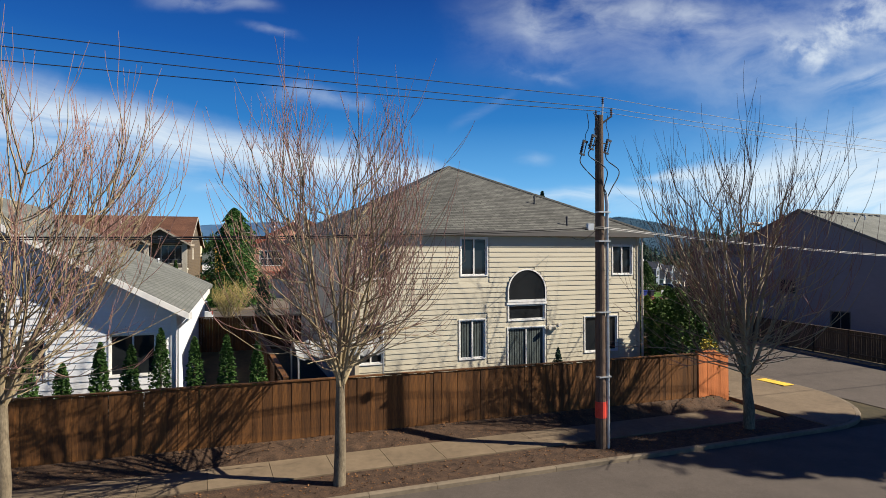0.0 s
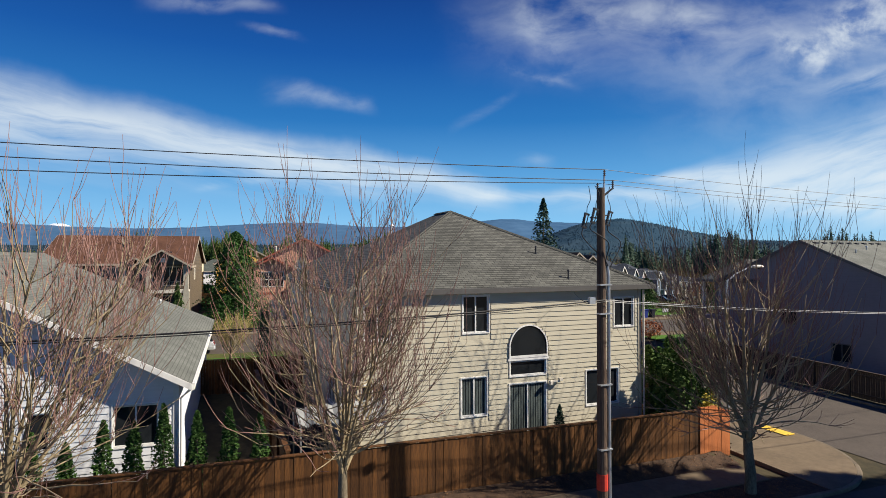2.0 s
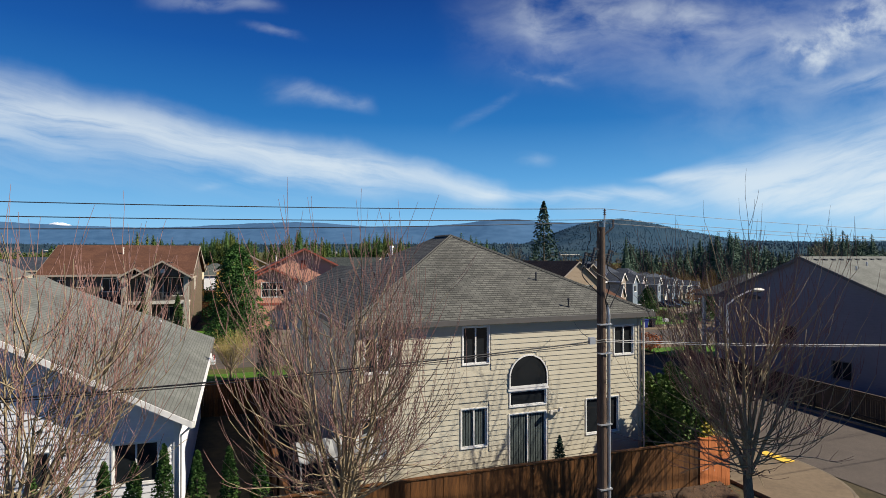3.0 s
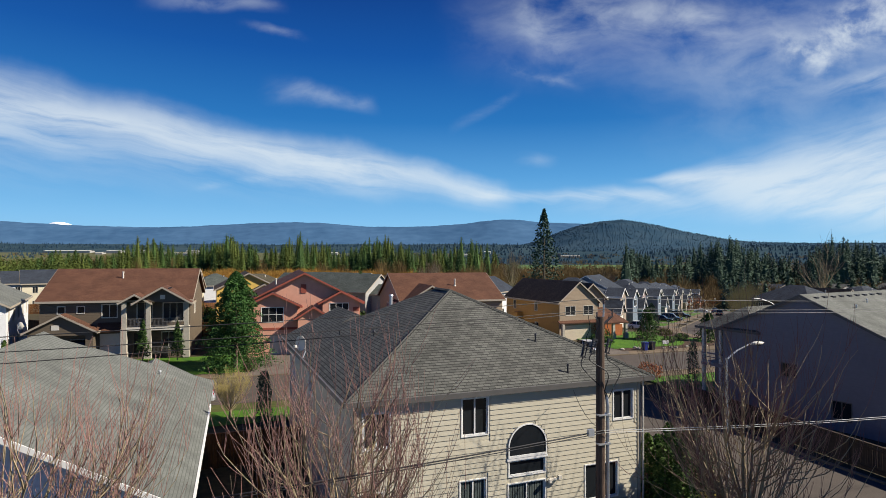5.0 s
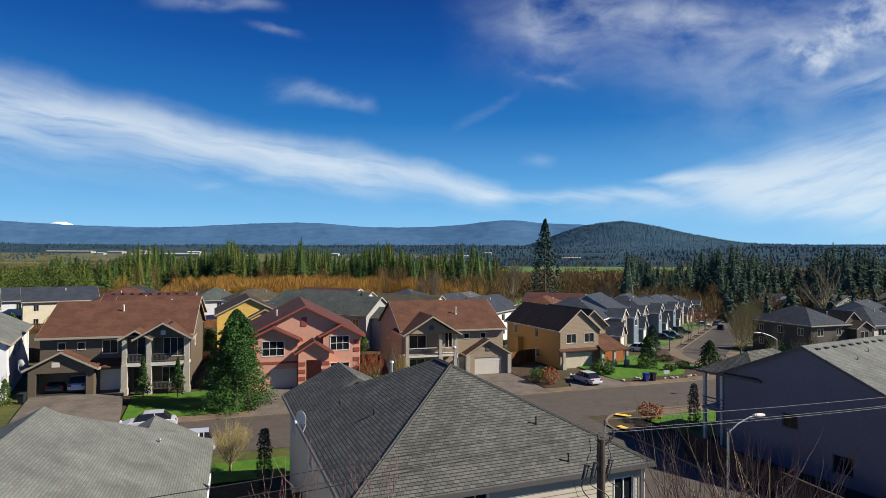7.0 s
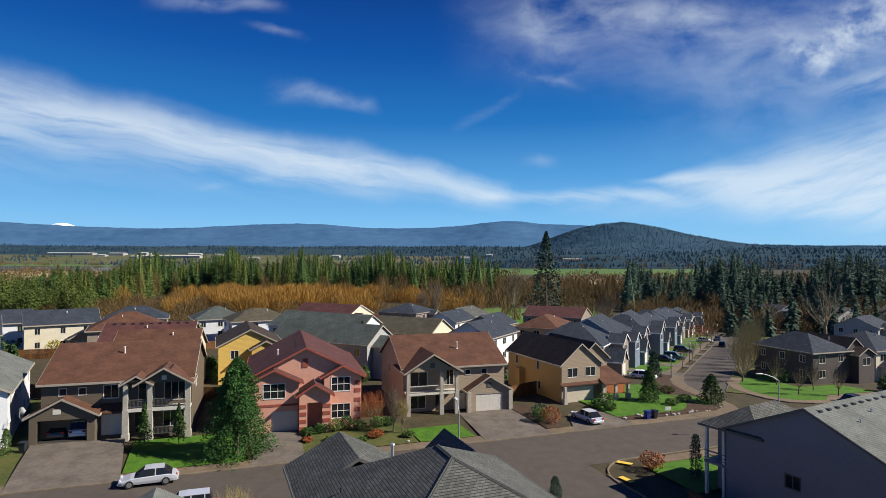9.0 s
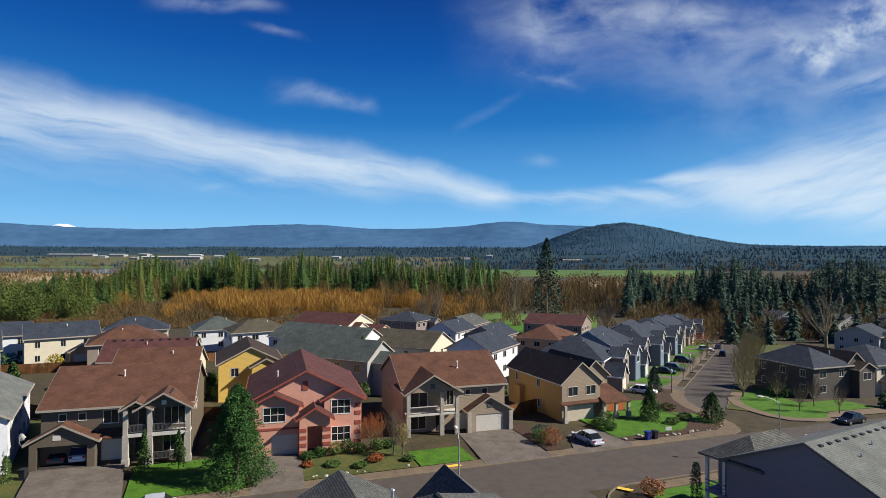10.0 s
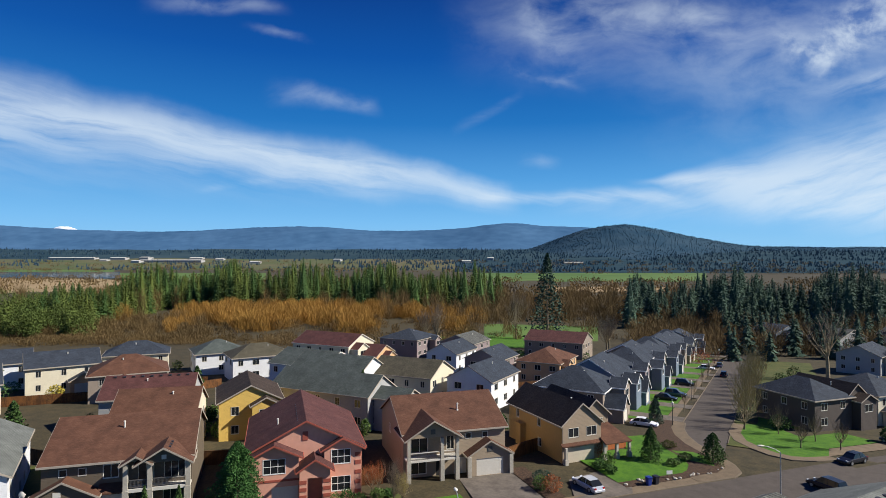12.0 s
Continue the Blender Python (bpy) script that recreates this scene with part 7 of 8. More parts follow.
bin_(24.2, 74.6, 20, (0.02, 0.04, 0.22), "blue wheelie bin at the kerb")
bin_(25.2, 75.0, 25, (0.02, 0.02, 0.03), "black wheelie bin at the kerb")
bin_(-41.6, 56.9, 10, (0.02, 0.025, 0.03), "dark wheelie bin beside the garage")
x, y = uv(55.2, 60.6)
t = thing("yard_sign", pose(x, y, lay(x, y) + 0.1, 0, 0, 10), "small white sign on two legs on the lawn", "sign")
part("board", fixed(boxes((-0.4, 0.4, -0.02, 0.02, 0.5, 0.95))), WHITE, t)
for sx in (-0.32, 0.32):
    part("leg", fixed(boxes((sx - 0.02, sx + 0.02, -0.015, 0.015, -0.1, 0.5))), DARKMETAL, t)
# hydrant on the shaded side of the side street
x, y = uv(35.3, 20.6)
t = thing("fire_hydrant", pose(x, y, lay(x, y) + 0.1), "yellow fire hydrant on the verge of the side street", "hydrant")
HY = mat("hydrant_yellow", (0.55, 0.42, 0.03), 0.5, 0.15, 8)
bm = cyl(bmesh.new(), 0, 0, -0.05, 0.62, 0.12, 0.11, 12)
cyl(bm, 0, 0, 0.62, 0.82, 0.15, 0.04, 12), cyl(bm, 0, 0, -0.05, 0.06, 0.2, 0.2, 12), cyl(bm, 0, 0, 0.80, 0.88, 0.035, 0.035, 6)
part("barrel", bm, HY, t)
for a in (0, 90, 180):
    bm = cyl(bmesh.new(), 0, 0, 0, 0.2, 0.06, 0.055, 8)
    bmesh.ops.transform(bm, matrix=pose(0, 0, 0.45, 90, 0, a), verts=bm.verts)
    part("outlet", bm, HY, t)
# covered frame in the yard beside the cream house
TARP = mat("grey_tarpaulin", (0.22, 0.225, 0.22), 0.7, 0.3, 2.0, 0.5, 6)
x, y = uv(4.35, 20.9)
t = thing("covered_shelter", pose(x, y, land(x, y), 0, 0, 22.6), "sagging pale tarpaulin shelter on a metal frame behind the fence", "shelter")
bm = bmesh.new()
rg = random.Random(4)
grid = [[bm.verts.new((-1.5 + 3.0 * i / 12, -0.9 + 1.8 * j / 8, 2.15 + 0.42 * (1 - abs(j - 4) / 4) - 0.10 * math.sin(i * 1.57) ** 2 + rg.uniform(-0.03, 0.03))) for j in range(9)] for i in range(13)]
for i in range(12):
    for j in range(8):
        bm.faces.new((grid[i][j], grid[i + 1][j], grid[i + 1][j + 1], grid[i][j + 1]))
ge = bmesh.ops.extrude_face_region(bm, geom=bm.faces[:])
bmesh.ops.translate(bm, verts=[e for e in ge["geom"] if isinstance(e, bmesh.types.BMVert)], vec=(0, 0, -0.025))
part("tarpaulin", fixed(bm), TARP, t)
for sx in (-1.45, 1.45):
    for sy in (-0.85, 0.85):
        part("leg", cyl(bmesh.new(), sx, sy, -0.1, 2.15, 0.03, n=6), STEEL, t)
# stones at the bed edges and litter of leaves
rg = random.Random(9)
for i in range(26):
    u, n = (47.9 + rg.uniform(0, 17), KF + 1.9 + rg.uniform(0, 1.4)) if i < 16 else (9.2 + rg.uniform(0, 11.5), KF + 2.0 + rg.uniform(0, 0.5))
    x, y = uv(u, n)
    bm = bmesh.new()
    bmesh.ops.create_icosphere(bm, subdivisions=1, radius=rg.uniform(0.12, 0.3))
    for v in bm.verts:
        v.co = Vector((v.co.x * rg.uniform(0.8, 1.25), v.co.y * rg.uniform(0.8, 1.25), v.co.z * rg.uniform(0.5, 0.8)))
    ob = part("rock", bm, STONE)
    ob.matrix_world = pose(x, y, lay(x, y) + 0.2, 0, 0, rg.uniform(0, 360))
    tagged(ob, "pale grey garden rock in a mulch bed", "rock", "garden rocks")
rng = np.random.default_rng(12)
k = 2600
uu, nn_ = rng.uniform(-12, 20, k), np.where(rng.uniform(0, 1, k) < 0.5, rng.uniform(17.5, 18.3, k), rng.uniform(14.7, 15.9, k))
pts = np.array([(*uv(a, b), land(*uv(a, b)) + 0.15) for a, b in zip(uu, nn_)])
lit = part("leaf_litter", leaves(pts, 0.035, rng, 0.9), mat("dry_leaves", (0.16, 0.075, 0.03), 0.9, 0.4, 8))
tagged(lit, "dry brown leaves scattered on the mulch", "leaf litter", kind="stuff")

# ---------------------------------------------------------------- woods, meadows and hills beyond the houses


def at_bearing(p, yy):
    return p * yy, yy


class Wood:
    """Gathers whole far woods into one mesh."""

    def __init__(self, seed):
        self.v, self.f, self.n, self.rng = [], [], 0, np.random.default_rng(seed)

    def add(self, v, f):
        self.v.append(v)
        self.f.append(f + self.n)
        self.n += len(v)

    def conifer(self, x, y, z, h, r, clumps, size):
        g = self.rng
        zz = g.uniform(0.03, 1, clumps)
        tier = 0.62 + 0.5 * (1 - (zz * h / 2.6 + g.uniform(0, 1)) % 1.0)
        az = g.uniform(0, 6.2832, clumps)
        rad = r * (1 - zz) ** 0.72 * tier * g.uniform(0.35, 1.05, clumps) * (1 + 0.25 * np.sin(az * 3 + x))
        p = np.stack([x + rad * np.cos(az), y + rad * np.sin(az), z + zz * h - 0.2 * rad], 1)
        out = np.stack([np.cos(az), np.sin(az), np.full(clumps, -0.45)], 1)
        side = np.stack([-np.sin(az), np.cos(az), g.normal(0, 0.35, clumps)], 1)
        s = (size * (0.45 + 0.9 * (1 - zz)) * g.uniform(0.7, 1.3, clumps))[:, None]
        v = np.stack([p - out * s, p + side * s * 0.6, p + out * s * 1.1, p - side * s * 0.6], 1).reshape(-1, 3)
        self.add(v, np.arange(clumps * 4).reshape(-1, 4))
        k = 6
        a = np.arange(k) * 6.2832 / k
        ring = np.stack([x + 0.45 * r * np.cos(a), y + 0.45 * r * np.sin(a), np.full(k, z)], 1)
        top = np.array([[x, y, z + h * 0.97], [x, y, z + h * 0.97]])
        self.add(np.vstack([ring, top]), np.array([[i, (i + 1) % k, k, k + 1] for i in range(k)]))

    def spray(self, x, y, z, h, r, stems, width):
        """A leafless clump: many thin upright stems fanning out."""
        g = self.rng
        az, rr = g.uniform(0, 6.2832, stems), r * np.sqrt(g.uniform(0, 1, stems))
        zz = h * g.uniform(0.02, 0.86, stems) * (1 - 0.30 * (rr / r) ** 2)
        c = np.stack([x + rr * np.cos(az), y + rr * np.sin(az), z + zz], 1)
        d = np.stack([0.35 * np.cos(az) + g.normal(0, 0.28, stems), 0.35 * np.sin(az) + g.normal(0, 0.28, stems), np.full(stems, 1.0)], 1)
        ln = (h * g.uniform(0.08, 0.17, stems))[:, None]
        b, t = c - d * ln, c + d * ln
        sd = np.stack([g.normal(0, 1, stems), g.normal(0, 0.5, stems), np.zeros(stems)], 1)
        sd = sd / np.linalg.norm(sd, axis=1)[:, None] * width
        m_ = (b + t) / 2
        v = np.stack([b, m_ + sd, t, m_ - sd], 1).reshape(-1, 3)
        self.add(v, np.arange(stems * 4).reshape(-1, 4))

    def leafy(self, x, y, z, h, r, clumps, size):
        g = self.rng
        d = g.normal(size=(clumps, 3))
        d /= np.linalg.norm(d, axis=1)[:, None]
        p = d * (0.5 + 0.5 * g.uniform(0, 1, (clumps, 1)) ** 0.5) * np.array([r, r, h * 0.42]) * (1 + 0.25 * np.sin(d[:, :1] * 5 + x))
        p += np.array([x, y, z + h * 0.55])
        v, _, f = leaves(p, size, g)
        self.add(np.array(v), np.array(f))

    def done(self, name, material, label, category):
        ob = part(name, (np.vstack(self.v).tolist(), [], np.vstack(self.f).tolist()), material)
        return tagged(ob, label, category, kind="stuff")


def far_z(x, y):
    return land(x, y)


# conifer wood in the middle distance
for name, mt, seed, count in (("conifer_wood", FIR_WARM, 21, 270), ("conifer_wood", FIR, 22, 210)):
    w = Wood(seed)
    for i in range(count):
        p = w.rng.uniform(-0.74, 0.08)
        edge = step(-0.66, -0.46, p)
        yy = 275 + 105 * edge + (60 + 130 * edge) * w.rng.uniform() ** 1.3
        if p > -0.02 and w.rng.uniform() < 0.55:
            continue
        x, y = at_bearing(p, yy)
        h = w.rng.uniform(20, 32) * (0.62 + 0.38 * edge) * (0.76 + 0.32 * math.sin(p * 23 + 1.0) ** 2)
        w.conifer(x, y, far_z(x, y), h, h * w.rng.uniform(0.26, 0.38), 820, 0.58)
    w.done(name, mt, "dense wood of tall green conifers beyond the houses", "conifer wood")
# nearer green trees at the left, dark firs at the right
w = Wood(23)
for i in range(110):
    p, yy = w.rng.uniform(-0.98, -0.61), w.rng.uniform(235, 340)
    x, y = at_bearing(p, yy)
    if w.rng.uniform() < 0.6:
        w.leafy(x, y, far_z(x, y), w.rng.uniform(10, 17), w.rng.uniform(3, 5.5), 800, 0.34)
    else:
        w.conifer(x, y, far_z(x, y), w.rng.uniform(12, 20), w.rng.uniform(2.5, 4), 400, 0.7)
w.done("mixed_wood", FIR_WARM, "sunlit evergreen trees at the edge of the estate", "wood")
w = Wood(24)
for i in range(380):
    p, yy = 0.28 + 0.72 * w.rng.uniform() ** 0.85, w.rng.uniform(310, 460)
    x, y = at_bearing(p, yy)
    h = w.rng.uniform(17, 33) * (0.85 + 0.2 * math.sin(p * 31))
    w.conifer(x, y, far_z(x, y), h, h * w.rng.uniform(0.26, 0.38), 460, 0.8)
for i in range(90):
    p, yy = w.rng.uniform(0.45, 0.98), w.rng.uniform(200, 320)
    x, y = at_bearing(p, yy)
    h = w.rng.uniform(8, 16)
    w.conifer(x, y, far_z(x, y), h, h * 0.3, 300, 0.8)
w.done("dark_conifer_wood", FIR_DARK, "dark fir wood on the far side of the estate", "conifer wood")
# leafless willows and brush
w = Wood(25)
for i in range(520):
    p = w.rng.normal(-0.22, 0.13)
    yy = w.rng.uniform(262 + 35 * math.sin(p * 19) ** 2, 375)
    x, y = at_bearing(p, yy)
    if noise.noise(Vector((x * 0.02, y * 0.02, 3.0))) < -0.22 or p > 0.05:
        continue
    w.spray(x, y, far_z(x, y), w.rng.uniform(5, 12), w.rng.uniform(2.5, 5.5), 460, 0.055)
w.done("willow_scrub", WILLOW, "band of bare orange willow scrub below the wood", "scrub")
w = Wood(26)
for i in range(1500):
    p = w.rng.uniform(-0.95, 0.46)
    yy = w.rng.uniform(212, 320) if p < 0.0 else 250 + 330 * w.rng.uniform() ** 1.3
    if 0.04 < p < 0.32 and yy < 325 and w.rng.uniform() < 0.85:
        continue
    if abs(p + 0.22) < 0.2 and yy > 236 and w.rng.uniform() < 0.8:
        continue
    x, y = at_bearing(p, yy)
    low = step(212, 300, yy)
    w.spray(x, y, far_z(x, y), w.rng.uniform(1.5, 3.5) + w.rng.uniform(1, 6 if p < 0 else 12) * low, w.rng.uniform(2, 5), 230, 0.07)
for i in range(150):         # taller bare trees before and among the conifers
    p, yy = w.rng.uniform(-0.75, 0.30), w.rng.uniform(330, 440)
    x, y = at_bearing(p, yy)
    w.spray(x, y, far_z(x, y), w.rng.uniform(10, 20), w.rng.uniform(2.0, 4.0), 260, 0.06)
for i in range(260):
    p, yy = w.rng.uniform(0.30, 0.9), w.rng.uniform(215, 330)
    x, y = at_bearing(p, yy)
    w.spray(x, y, far_z(x, y), w.rng.uniform(5, 12), w.rng.uniform(3, 6), 260, 0.06)
w.done("bare_scrub", BRUSH, "bare brown winter scrub and trees", "scrub")
# single trees that stand out
cone_plant(35.3, 226.6, far_z(35, 227), 36.5, 8.6, 2600, 0.5, FIR_DARK, "very tall dark fir standing alone behind the houses", 400, "fir tree", 0.8, "", "fir_tree", 3.0, 11)
for x, y, h, sp, sd in ((27.0, 262.0, 22.0, 0.5, 410), (61.0, 236.0, 15.0, 0.9, 411), (58.0, 228.0, 13.0, 1.0, 412), (-7.0, 235.0, 17.0, 0.5, 413), (-12.0, 240.0, 14.0, 0.5, 414)):
    bare_tree(x, y, far_z(x, y), h, h * 0.25, 0.32, sp, sd, "tall leafless tree behind the houses", limbs=14, second=8, twigs=5, barks=(BARK, LIMB, TWIG_GREY))
bare_tree(101, 163, far_z(101, 163), 22, 7, 0.45, 0.7, 420, "tall pale leafless tree with crooked limbs near the dark firs", limbs=9, second=6, twigs=4, barks=(LIMB, LIMB, TWIG_GREY), up=0.05)
for i, (x, y, h, r) in enumerate(((-66, 88, 5, 1.6), (-88, 112, 9, 2.6), (-47, 108, 8, 1.8), (-15.5, 101, 9, 1.0), (-72.0, 126, 5, 1.2), (8, 100, 2.5, 1.2), (44, 214, 8, 3), (-70, 118, 6, 1.3))):
    cone_plant(x, y, far_z(x, y), h, r, 1500, 0.2, FIR, "green conifer between the houses", 430 + i, "conifer", 0.6, "", "conifer", 0.2, 5)
for i, (x, y, r, h, mt) in enumerate(((-76, 112, 1.6, 3.2, SHRUB_GOLD), (-37, 133, 2.2, 3.0, SHRUB_RUST), (-10, 105, 2.0, 2.5, SHRUB_RUST), (-3, 108, 1.8, 2.2, SHRUB_RUST), (80, 196, 3.5, 4.5, SHRUB_RUST), (26, 172, 2.5, 4, SHRUB_RUST), (64, 124, 2.0, 2.5, HEDGE), (62, 116, 1.6, 2.2, HEDGE), (75, 118, 2.2, 3.0, HEDGE), (70, 97, 1.4, 2.6, HEDGE))):
    bush(x, y, far_z(x, y), r, h, 700, 0.18, mt, "loose shrub in a garden of the estate", 450 + i)

# meadows and water on the plain
FIELD = mat("meadow_green", (0.050, 0.105, 0.016), 0.95, 0.3, 0.02, col2=(0.105, 0.165, 0.034))
REED = mat("dry_reeds", (0.22, 0.15, 0.07), 0.95, 0.3, 0.02, col2=(0.34, 0.25, 0.13))
WATER = mat("still_water", (0.10, 0.14, 0.18), 0.06, 0.1, 0.01, spec=0.8)


def patch(name, p0, p1, y0, y1, material, label, cat, up=0.3):
    a = [at_bearing(p0 + (p1 - p0) * i / 14, y0 + (y1 - y0) * 0.06 * math.sin(i * 1.9 + y0)) for i in range(15)]
    b = [at_bearing(p0 + (p1 - p0) * i / 14, y1 + (y1 - y0) * 0.06 * math.sin(i * 2.3 + y1)) for i in range(15)]
    sheet(name, (a, b), material, up, label, cat, seg=400)


patch("meadow", 0.04, 0.42, 950, 1500, FIELD, "green meadow on the plain", "meadow")
patch("meadow", -0.60, -0.32, 900, 1300, FIELD, "green meadow beyond the wood", "meadow")
patch("reed_bed", -1.2, -0.55, 560, 950, REED, "dry straw-coloured reed bed", "reed bed")
patch("water", -1.1, -0.57, 960, 1390, WATER, "still flooded water on the plain", "water", 0.4)
patch("meadow", -1.1, -0.58, 1400, 1800, FIELD, "green meadow behind the water", "meadow")
patch("meadow", 0.05, 0.24, 262, 318, FIELD, "sunlit grass behind the last houses", "meadow", 0.12)
patch("meadow", 0.15, 0.36, 640, 760, REED, "pale dry meadow behind the scrub", "meadow")
w = Wood(27)
for i in range(2200):
    p, yy = w.rng.uniform(-1.1, 1.0), w.rng.choice((560, 640, 740, 860, 900, 1390, 1520, 1640, 1760, 1880, 2000)) + w.rng.uniform(-70, 70)
    x, y = at_bearing(p, yy)
    if noise.noise(Vector((x / 160, yy / 60, 9.0))) < -0.05:
        continue
    w.spray(x, y, far_z(x, y) if yy < 1450 else max(far_z(x, y), -7 + 78 * step(1500, 3000, yy)), w.rng.uniform(6, 13), w.rng.uniform(6, 14), 34, 0.6)
w.done("hedgerows", BRUSH, "bare hedgerows across the plain", "hedgerow")

# distance haze is painted into these three blue-tinted woodland colours
HAZE_FAR = mat("hazy_far_ridge", (0.040, 0.098, 0.185), 1.0, 0.2, 0.012, col2=(0.068, 0.142, 0.246), spec=0.0)
HAZE_MID = mat("hazy_wooded_hill", (0.022, 0.052, 0.084), 1.0, 0.35, 0.012, col2=(0.046, 0.078, 0.106), spec=0.0)
PLAIN_HAZE = mat("hazy_plain_woods", (0.020, 0.044, 0.062), 1.0, 0.35, 0.008, col2=(0.046, 0.074, 0.088), spec=0.0)
PLAIN_NEAR = mat("far_fields", (0.075, 0.105, 0.050), 1.0, 0.35, 0.006, col2=(0.155, 0.125, 0.085), spec=0.0)
SNOW = mat("snow", (0.80, 0.84, 0.90), 0.8, 0.05, 0.02)


def g(p, c, s):
    return math.exp(-((p - c) / s) ** 2)


def ridge(p, yy, mode):
    nz = noise.noise(Vector((p * 9, yy * 0.002, mode))) * 10 + noise.noise(Vector((p * 40, yy * 0.006, mode + 7))) * 5 + noise.noise(Vector((p * 150, yy * 0.02, mode))) * 3
    if mode == 0:      # the rising ground of the far plain
        return -7 + 78 * step(1500, 3000, yy) + nz * step(1600, 2300, yy) * 0.5
    if mode == 1:      # ridges on the skyline, their haze blue painted on
        top = 232 + 48 * g(p, -0.80, 0.13) + 36 * g(p, -0.275, 0.11) + 62 * g(p, 0.085, 0.075) + 26 * g(p, 0.21, 0.06) - 118 * step(0.28, 0.5, p) - 38 * step(0.55, 0.8, p)
        return 40 + (top - 40) * step(3300, 4500, yy) + nz * 0.9 * step(3400, 4000, yy)
    return (20 + 62 * step(0.05, 0.22, p) + 108 * g(p, 0.281, 0.138 if p > 0.281 else 0.135)) * g(yy, 3000, 560) + nz * 0.6 * g(yy, 3000, 600) * step(0.06, 0.16, p)


def hill_mesh(name, mode, y0, y1, ny, p0, p1, npp, material, label):
    v = []
    for j in range(ny + 1):
        yy = y0 + (y1 - y0) * j / ny
        for i in range(npp + 1):
            p = p0 + (p1 - p0) * i / npp
            v.append((p * yy, yy, ridge(p, yy, mode)))
    f = [(j * (npp + 1) + i, j * (npp + 1) + i + 1, (j + 1) * (npp + 1) + i + 1, (j + 1) * (npp + 1) + i) for j in range(ny) for i in range(npp)]
    return tagged(part(name, (v, [], f), material, smooth=True), label, "backdrop", kind="structure")


hill_mesh("backdrop", 0, 1450, 2150, 10, -1.3, 0.0, 65, PLAIN_NEAR, "pale farmland rising on the far plain")
hill_mesh("backdrop", 0, 1450, 2150, 10, 0.0, 1.3, 65, PLAIN_HAZE, "dark woods at the foot of the hill")
hill_mesh("backdrop", 0, 2150, 3900, 22, -1.3, 1.3, 130, PLAIN_HAZE, "wooded far plain rising towards the hills")
hill_mesh("backdrop", 1, 3300, 4550, 14, -1.0, 1.0, 420, HAZE_FAR, "long wooded ridge on the skyline, blue haze in its colour")
hill_mesh("backdrop", 2, 2150, 3700, 26, 0.02, 1.1, 160, HAZE_MID, "rounded dark wooded hill with haze in its colour")
w = Wood(28)
for i in range(7600):        # trees that roughen the hill
    p, yy = 0.05 + 0.95 * w.rng.uniform() ** 1.4, w.rng.uniform(2250, 3150)
    x, y = at_bearing(p, yy)
    h = w.rng.uniform(5, 10)
    w.conifer(x, y, ridge(p, yy, 2) - 3, h, h * 0.5, 9, 2.6)
for i in range(9000):        # woods in drifts across the far plain
    p, yy = w.rng.uniform(-0.95, 0.95), w.rng.uniform(1500, 2750)
    x, y = at_bearing(p, yy)
    if noise.noise(Vector((x / 330, y / 95, 5.0))) + 0.35 * noise.noise(Vector((x / 70, y / 40, 2.0))) < 0.16 - 0.30 * step(-0.35, -0.05, p) - 0.25 * step(2100, 2500, yy):
        continue
    h = w.rng.uniform(8, 16)
    w.conifer(x, y, ridge(p, yy, 0) - 3, h, h * 0.5, 9, 2.6)
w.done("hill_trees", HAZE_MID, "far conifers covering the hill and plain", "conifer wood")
bm = bmesh.new()
cx_, cy_ = at_bearing(-0.668, 4800)
rows = [(0, 286, 1), (40, 282, 12), (100, 264, 12), (240, 200, 12)]
prev = None
for rad, zz, k in rows:
    cur = [bm.verts.new((cx_ + rad * math.cos(6.2832 * i / 12), cy_ + 0.35 * rad * math.sin(6.2832 * i / 12), zz + (6 * math.sin(i * 2.3) if k > 1 else 0))) for i in range(12 if k > 1 else 1)]
    if prev is not None:
        for i in range(12):
            j = (i + 1) % 12
            bm.faces.new((prev[0], cur[i], cur[j])) if len(prev) == 1 else bm.faces.new((prev[i], cur[i], cur[j], prev[j]))
    prev = cur
tagged(part("backdrop", fixed(bm), SNOW, smooth=True), "distant snow-covered mountain top", "backdrop", kind="structure")
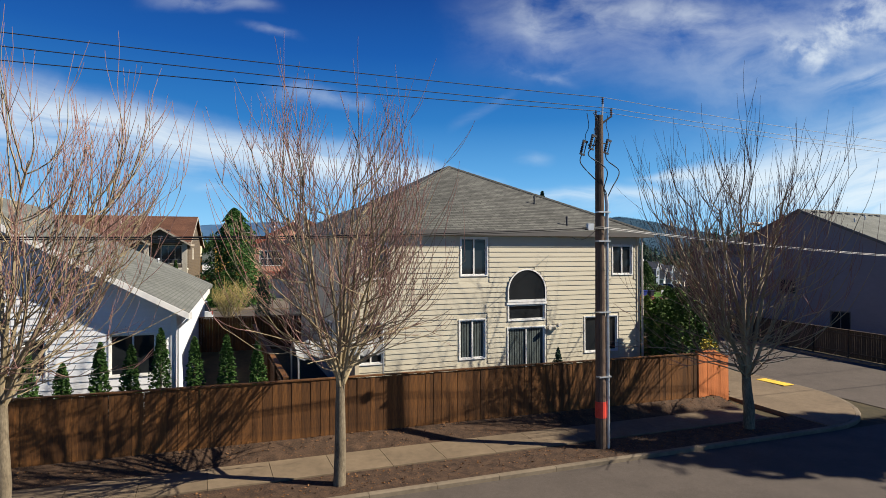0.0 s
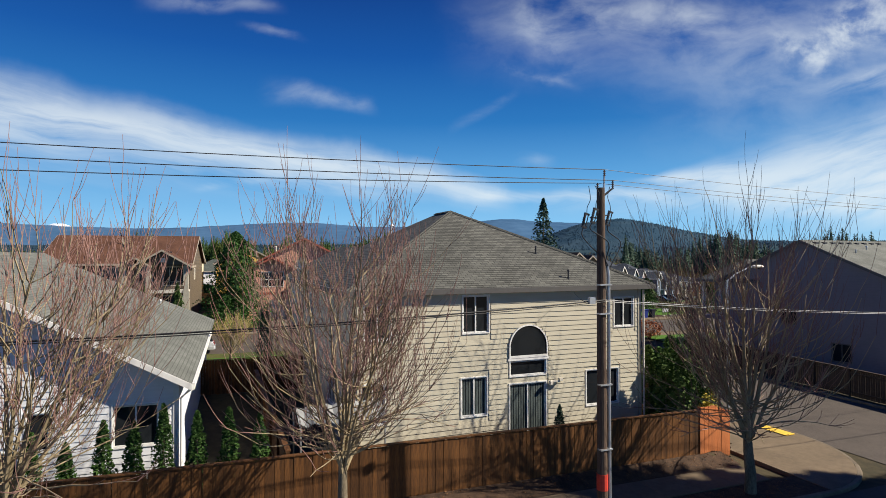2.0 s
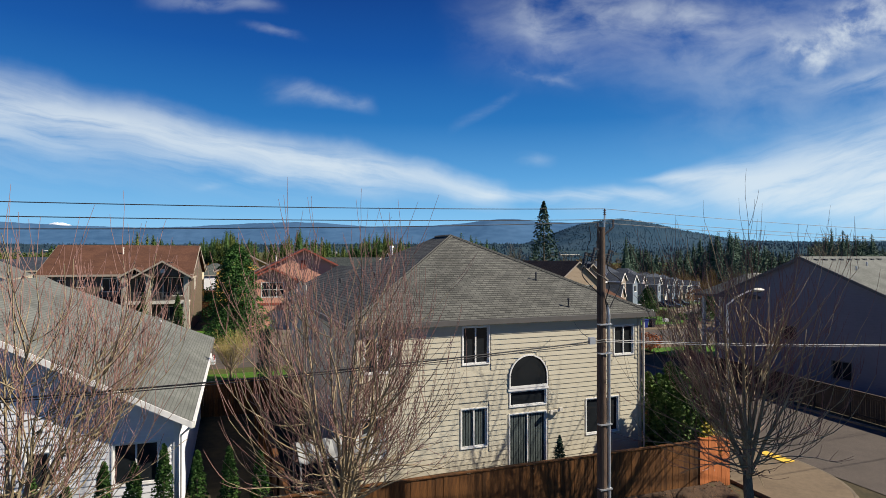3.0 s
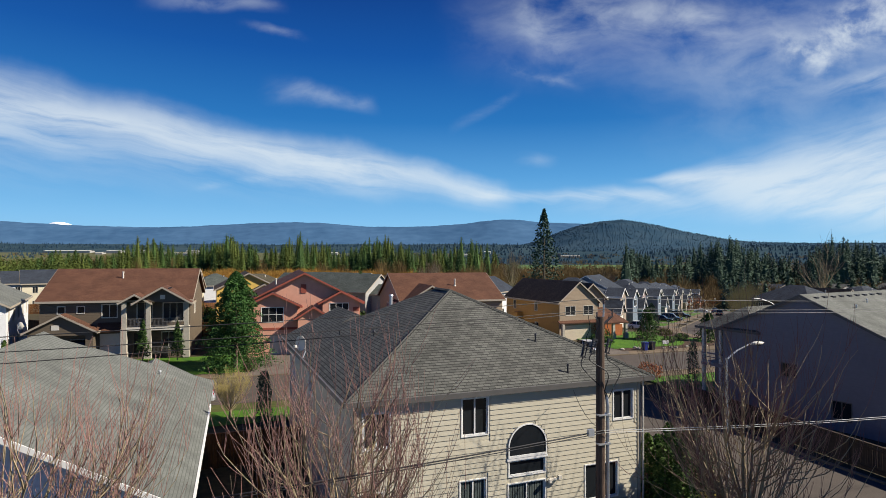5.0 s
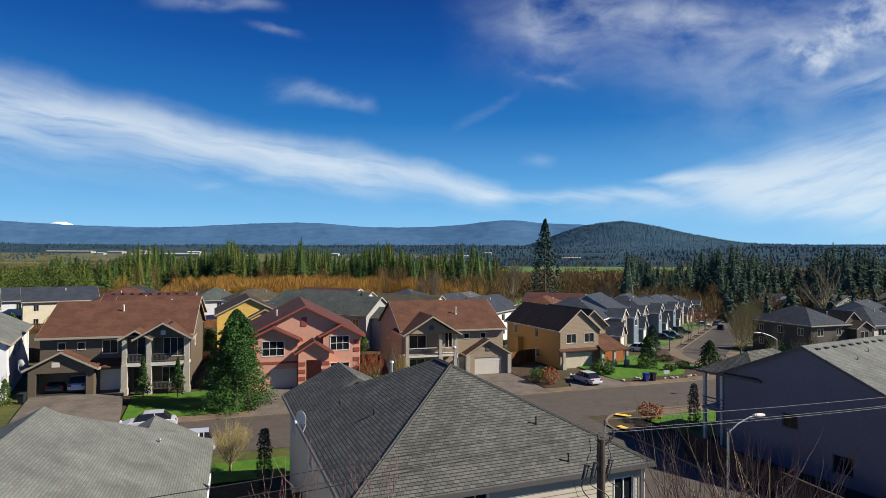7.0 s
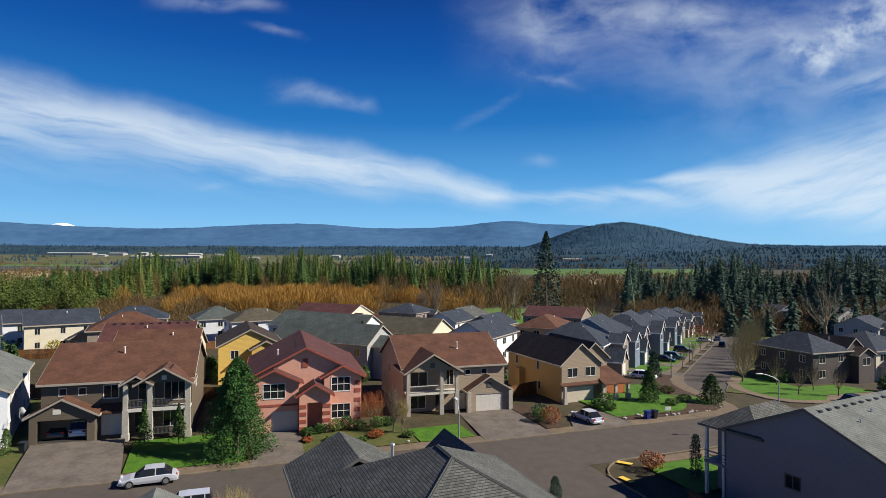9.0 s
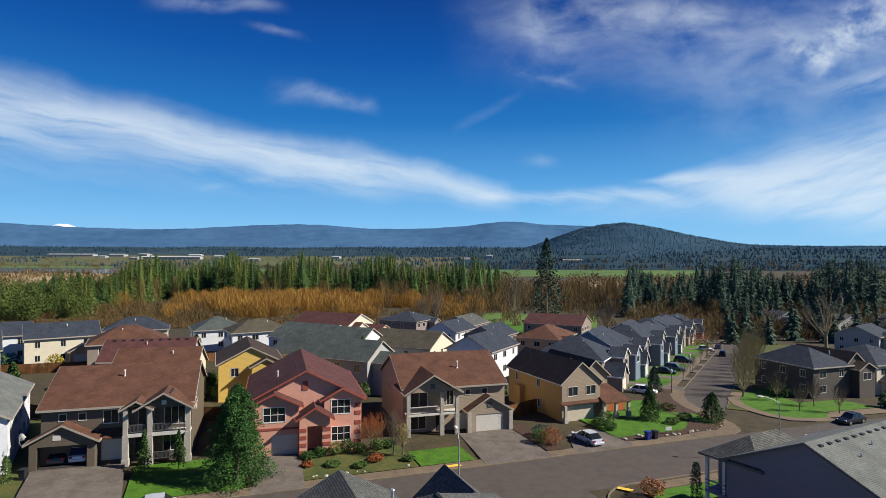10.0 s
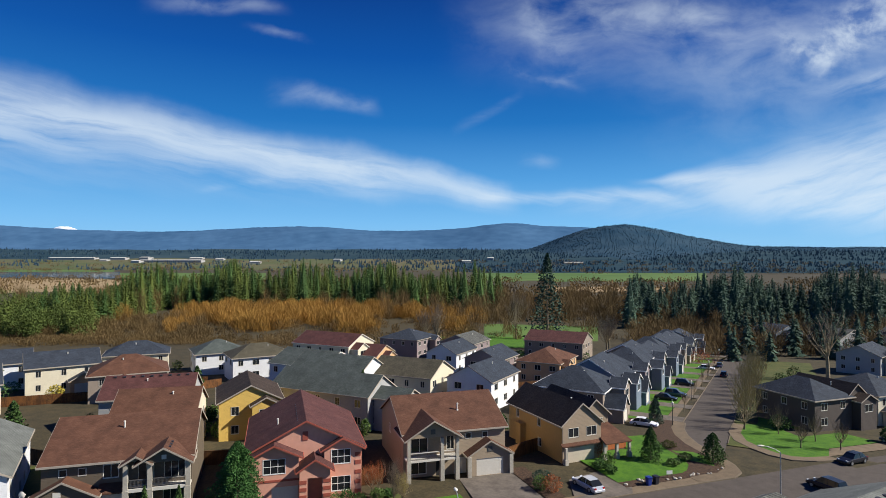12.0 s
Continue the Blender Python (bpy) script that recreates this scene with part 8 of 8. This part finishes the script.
for i, (p, yy, L_, h) in enumerate(((-0.655, 2120, 170, 13), (-0.575, 2100, 55, 12), (-0.485, 2000, 220, 9), (-0.34, 1950, 34, 9), (-0.20, 2050, 26, 10), (0.02, 2000, 30, 8), (0.06, 2100, 22, 12), (-0.44, 2110, 45, 9), (-0.545, 1980, 30, 10), (-0.60, 2050, 24, 8), (-0.53, 2090, 36, 12), (-0.40, 2080, 28, 9), (0.20, 1960, 60, 6))):
    x, y = at_bearing(p, yy)
    t = thing("warehouse", pose(x, y, ridge(p, yy, 0) + 1, 0, 0, 8 * math.sin(i * 3)), "long pale low building far out on the plain", "building", "far buildings")
    part("wall", fixed(boxes((-L_ / 2, L_ / 2, 0, 30, -6, h * 0.6))), W_GREY, t)
    gable_roof(t, -L_ / 2, L_ / 2, 0, 30, h * 0.6, 2.0, "x", OFFWHITE, 0.5, W_GREY)

# hedges and shrubs in the back gardens, and garden fences between the houses
rg = random.Random(31)
for i in range(46):
    c, ang, w_, d_ = FAR[rg.randrange(len(FAR))][:4]
    a = radians(ang)
    lx, ly = rg.choice((-2.0, w_ + 2.0)), rg.uniform(-2.5, d_ + 2)
    x, y = c[0] + lx * math.cos(a) - ly * math.sin(a), c[1] + lx * math.sin(a) + ly * math.cos(a)
    bush(x, y, far_z(x, y), rg.uniform(0.7, 1.7), rg.uniform(1.0, 3.0), 420, 0.16, rg.choice((HEDGE, THUJA, HEDGE, SHRUB_RUST, FIR)), "garden shrub between houses of the estate", 700 + i, group="garden shrubs")
for a, b in (((-88, 104), (-62, 117)), ((-62, 117), (-52, 132)), ((-42, 104), (-22, 110)), ((-10, 98), (4, 104)), ((-22, 138), (-8, 150)), ((6, 132), (20, 140)), ((-46, 97), (-40, 84)), ((-66, 80), (-46, 74)), ((18, 100), (26, 118)), ((-72, 128), (-56, 134))):
    fence(a, b, 1.8, FENCE_OLD, "weathered brown garden fence between houses", boards=False, cap=False)
for i, (a, c) in enumerate(((20, 12), (34, 13), (48, 12), (62, 14), (76, 13), (88, 16))):
    x, y = ls(a, c)
    bush(x, y, far_z(x, y), 1.8, 2.6 + (i % 3) * 0.6, 700, 0.15, HEDGE if i % 2 else FIR, "rounded evergreen shrub along the long street", 760 + i, group="shrubs of the long street")
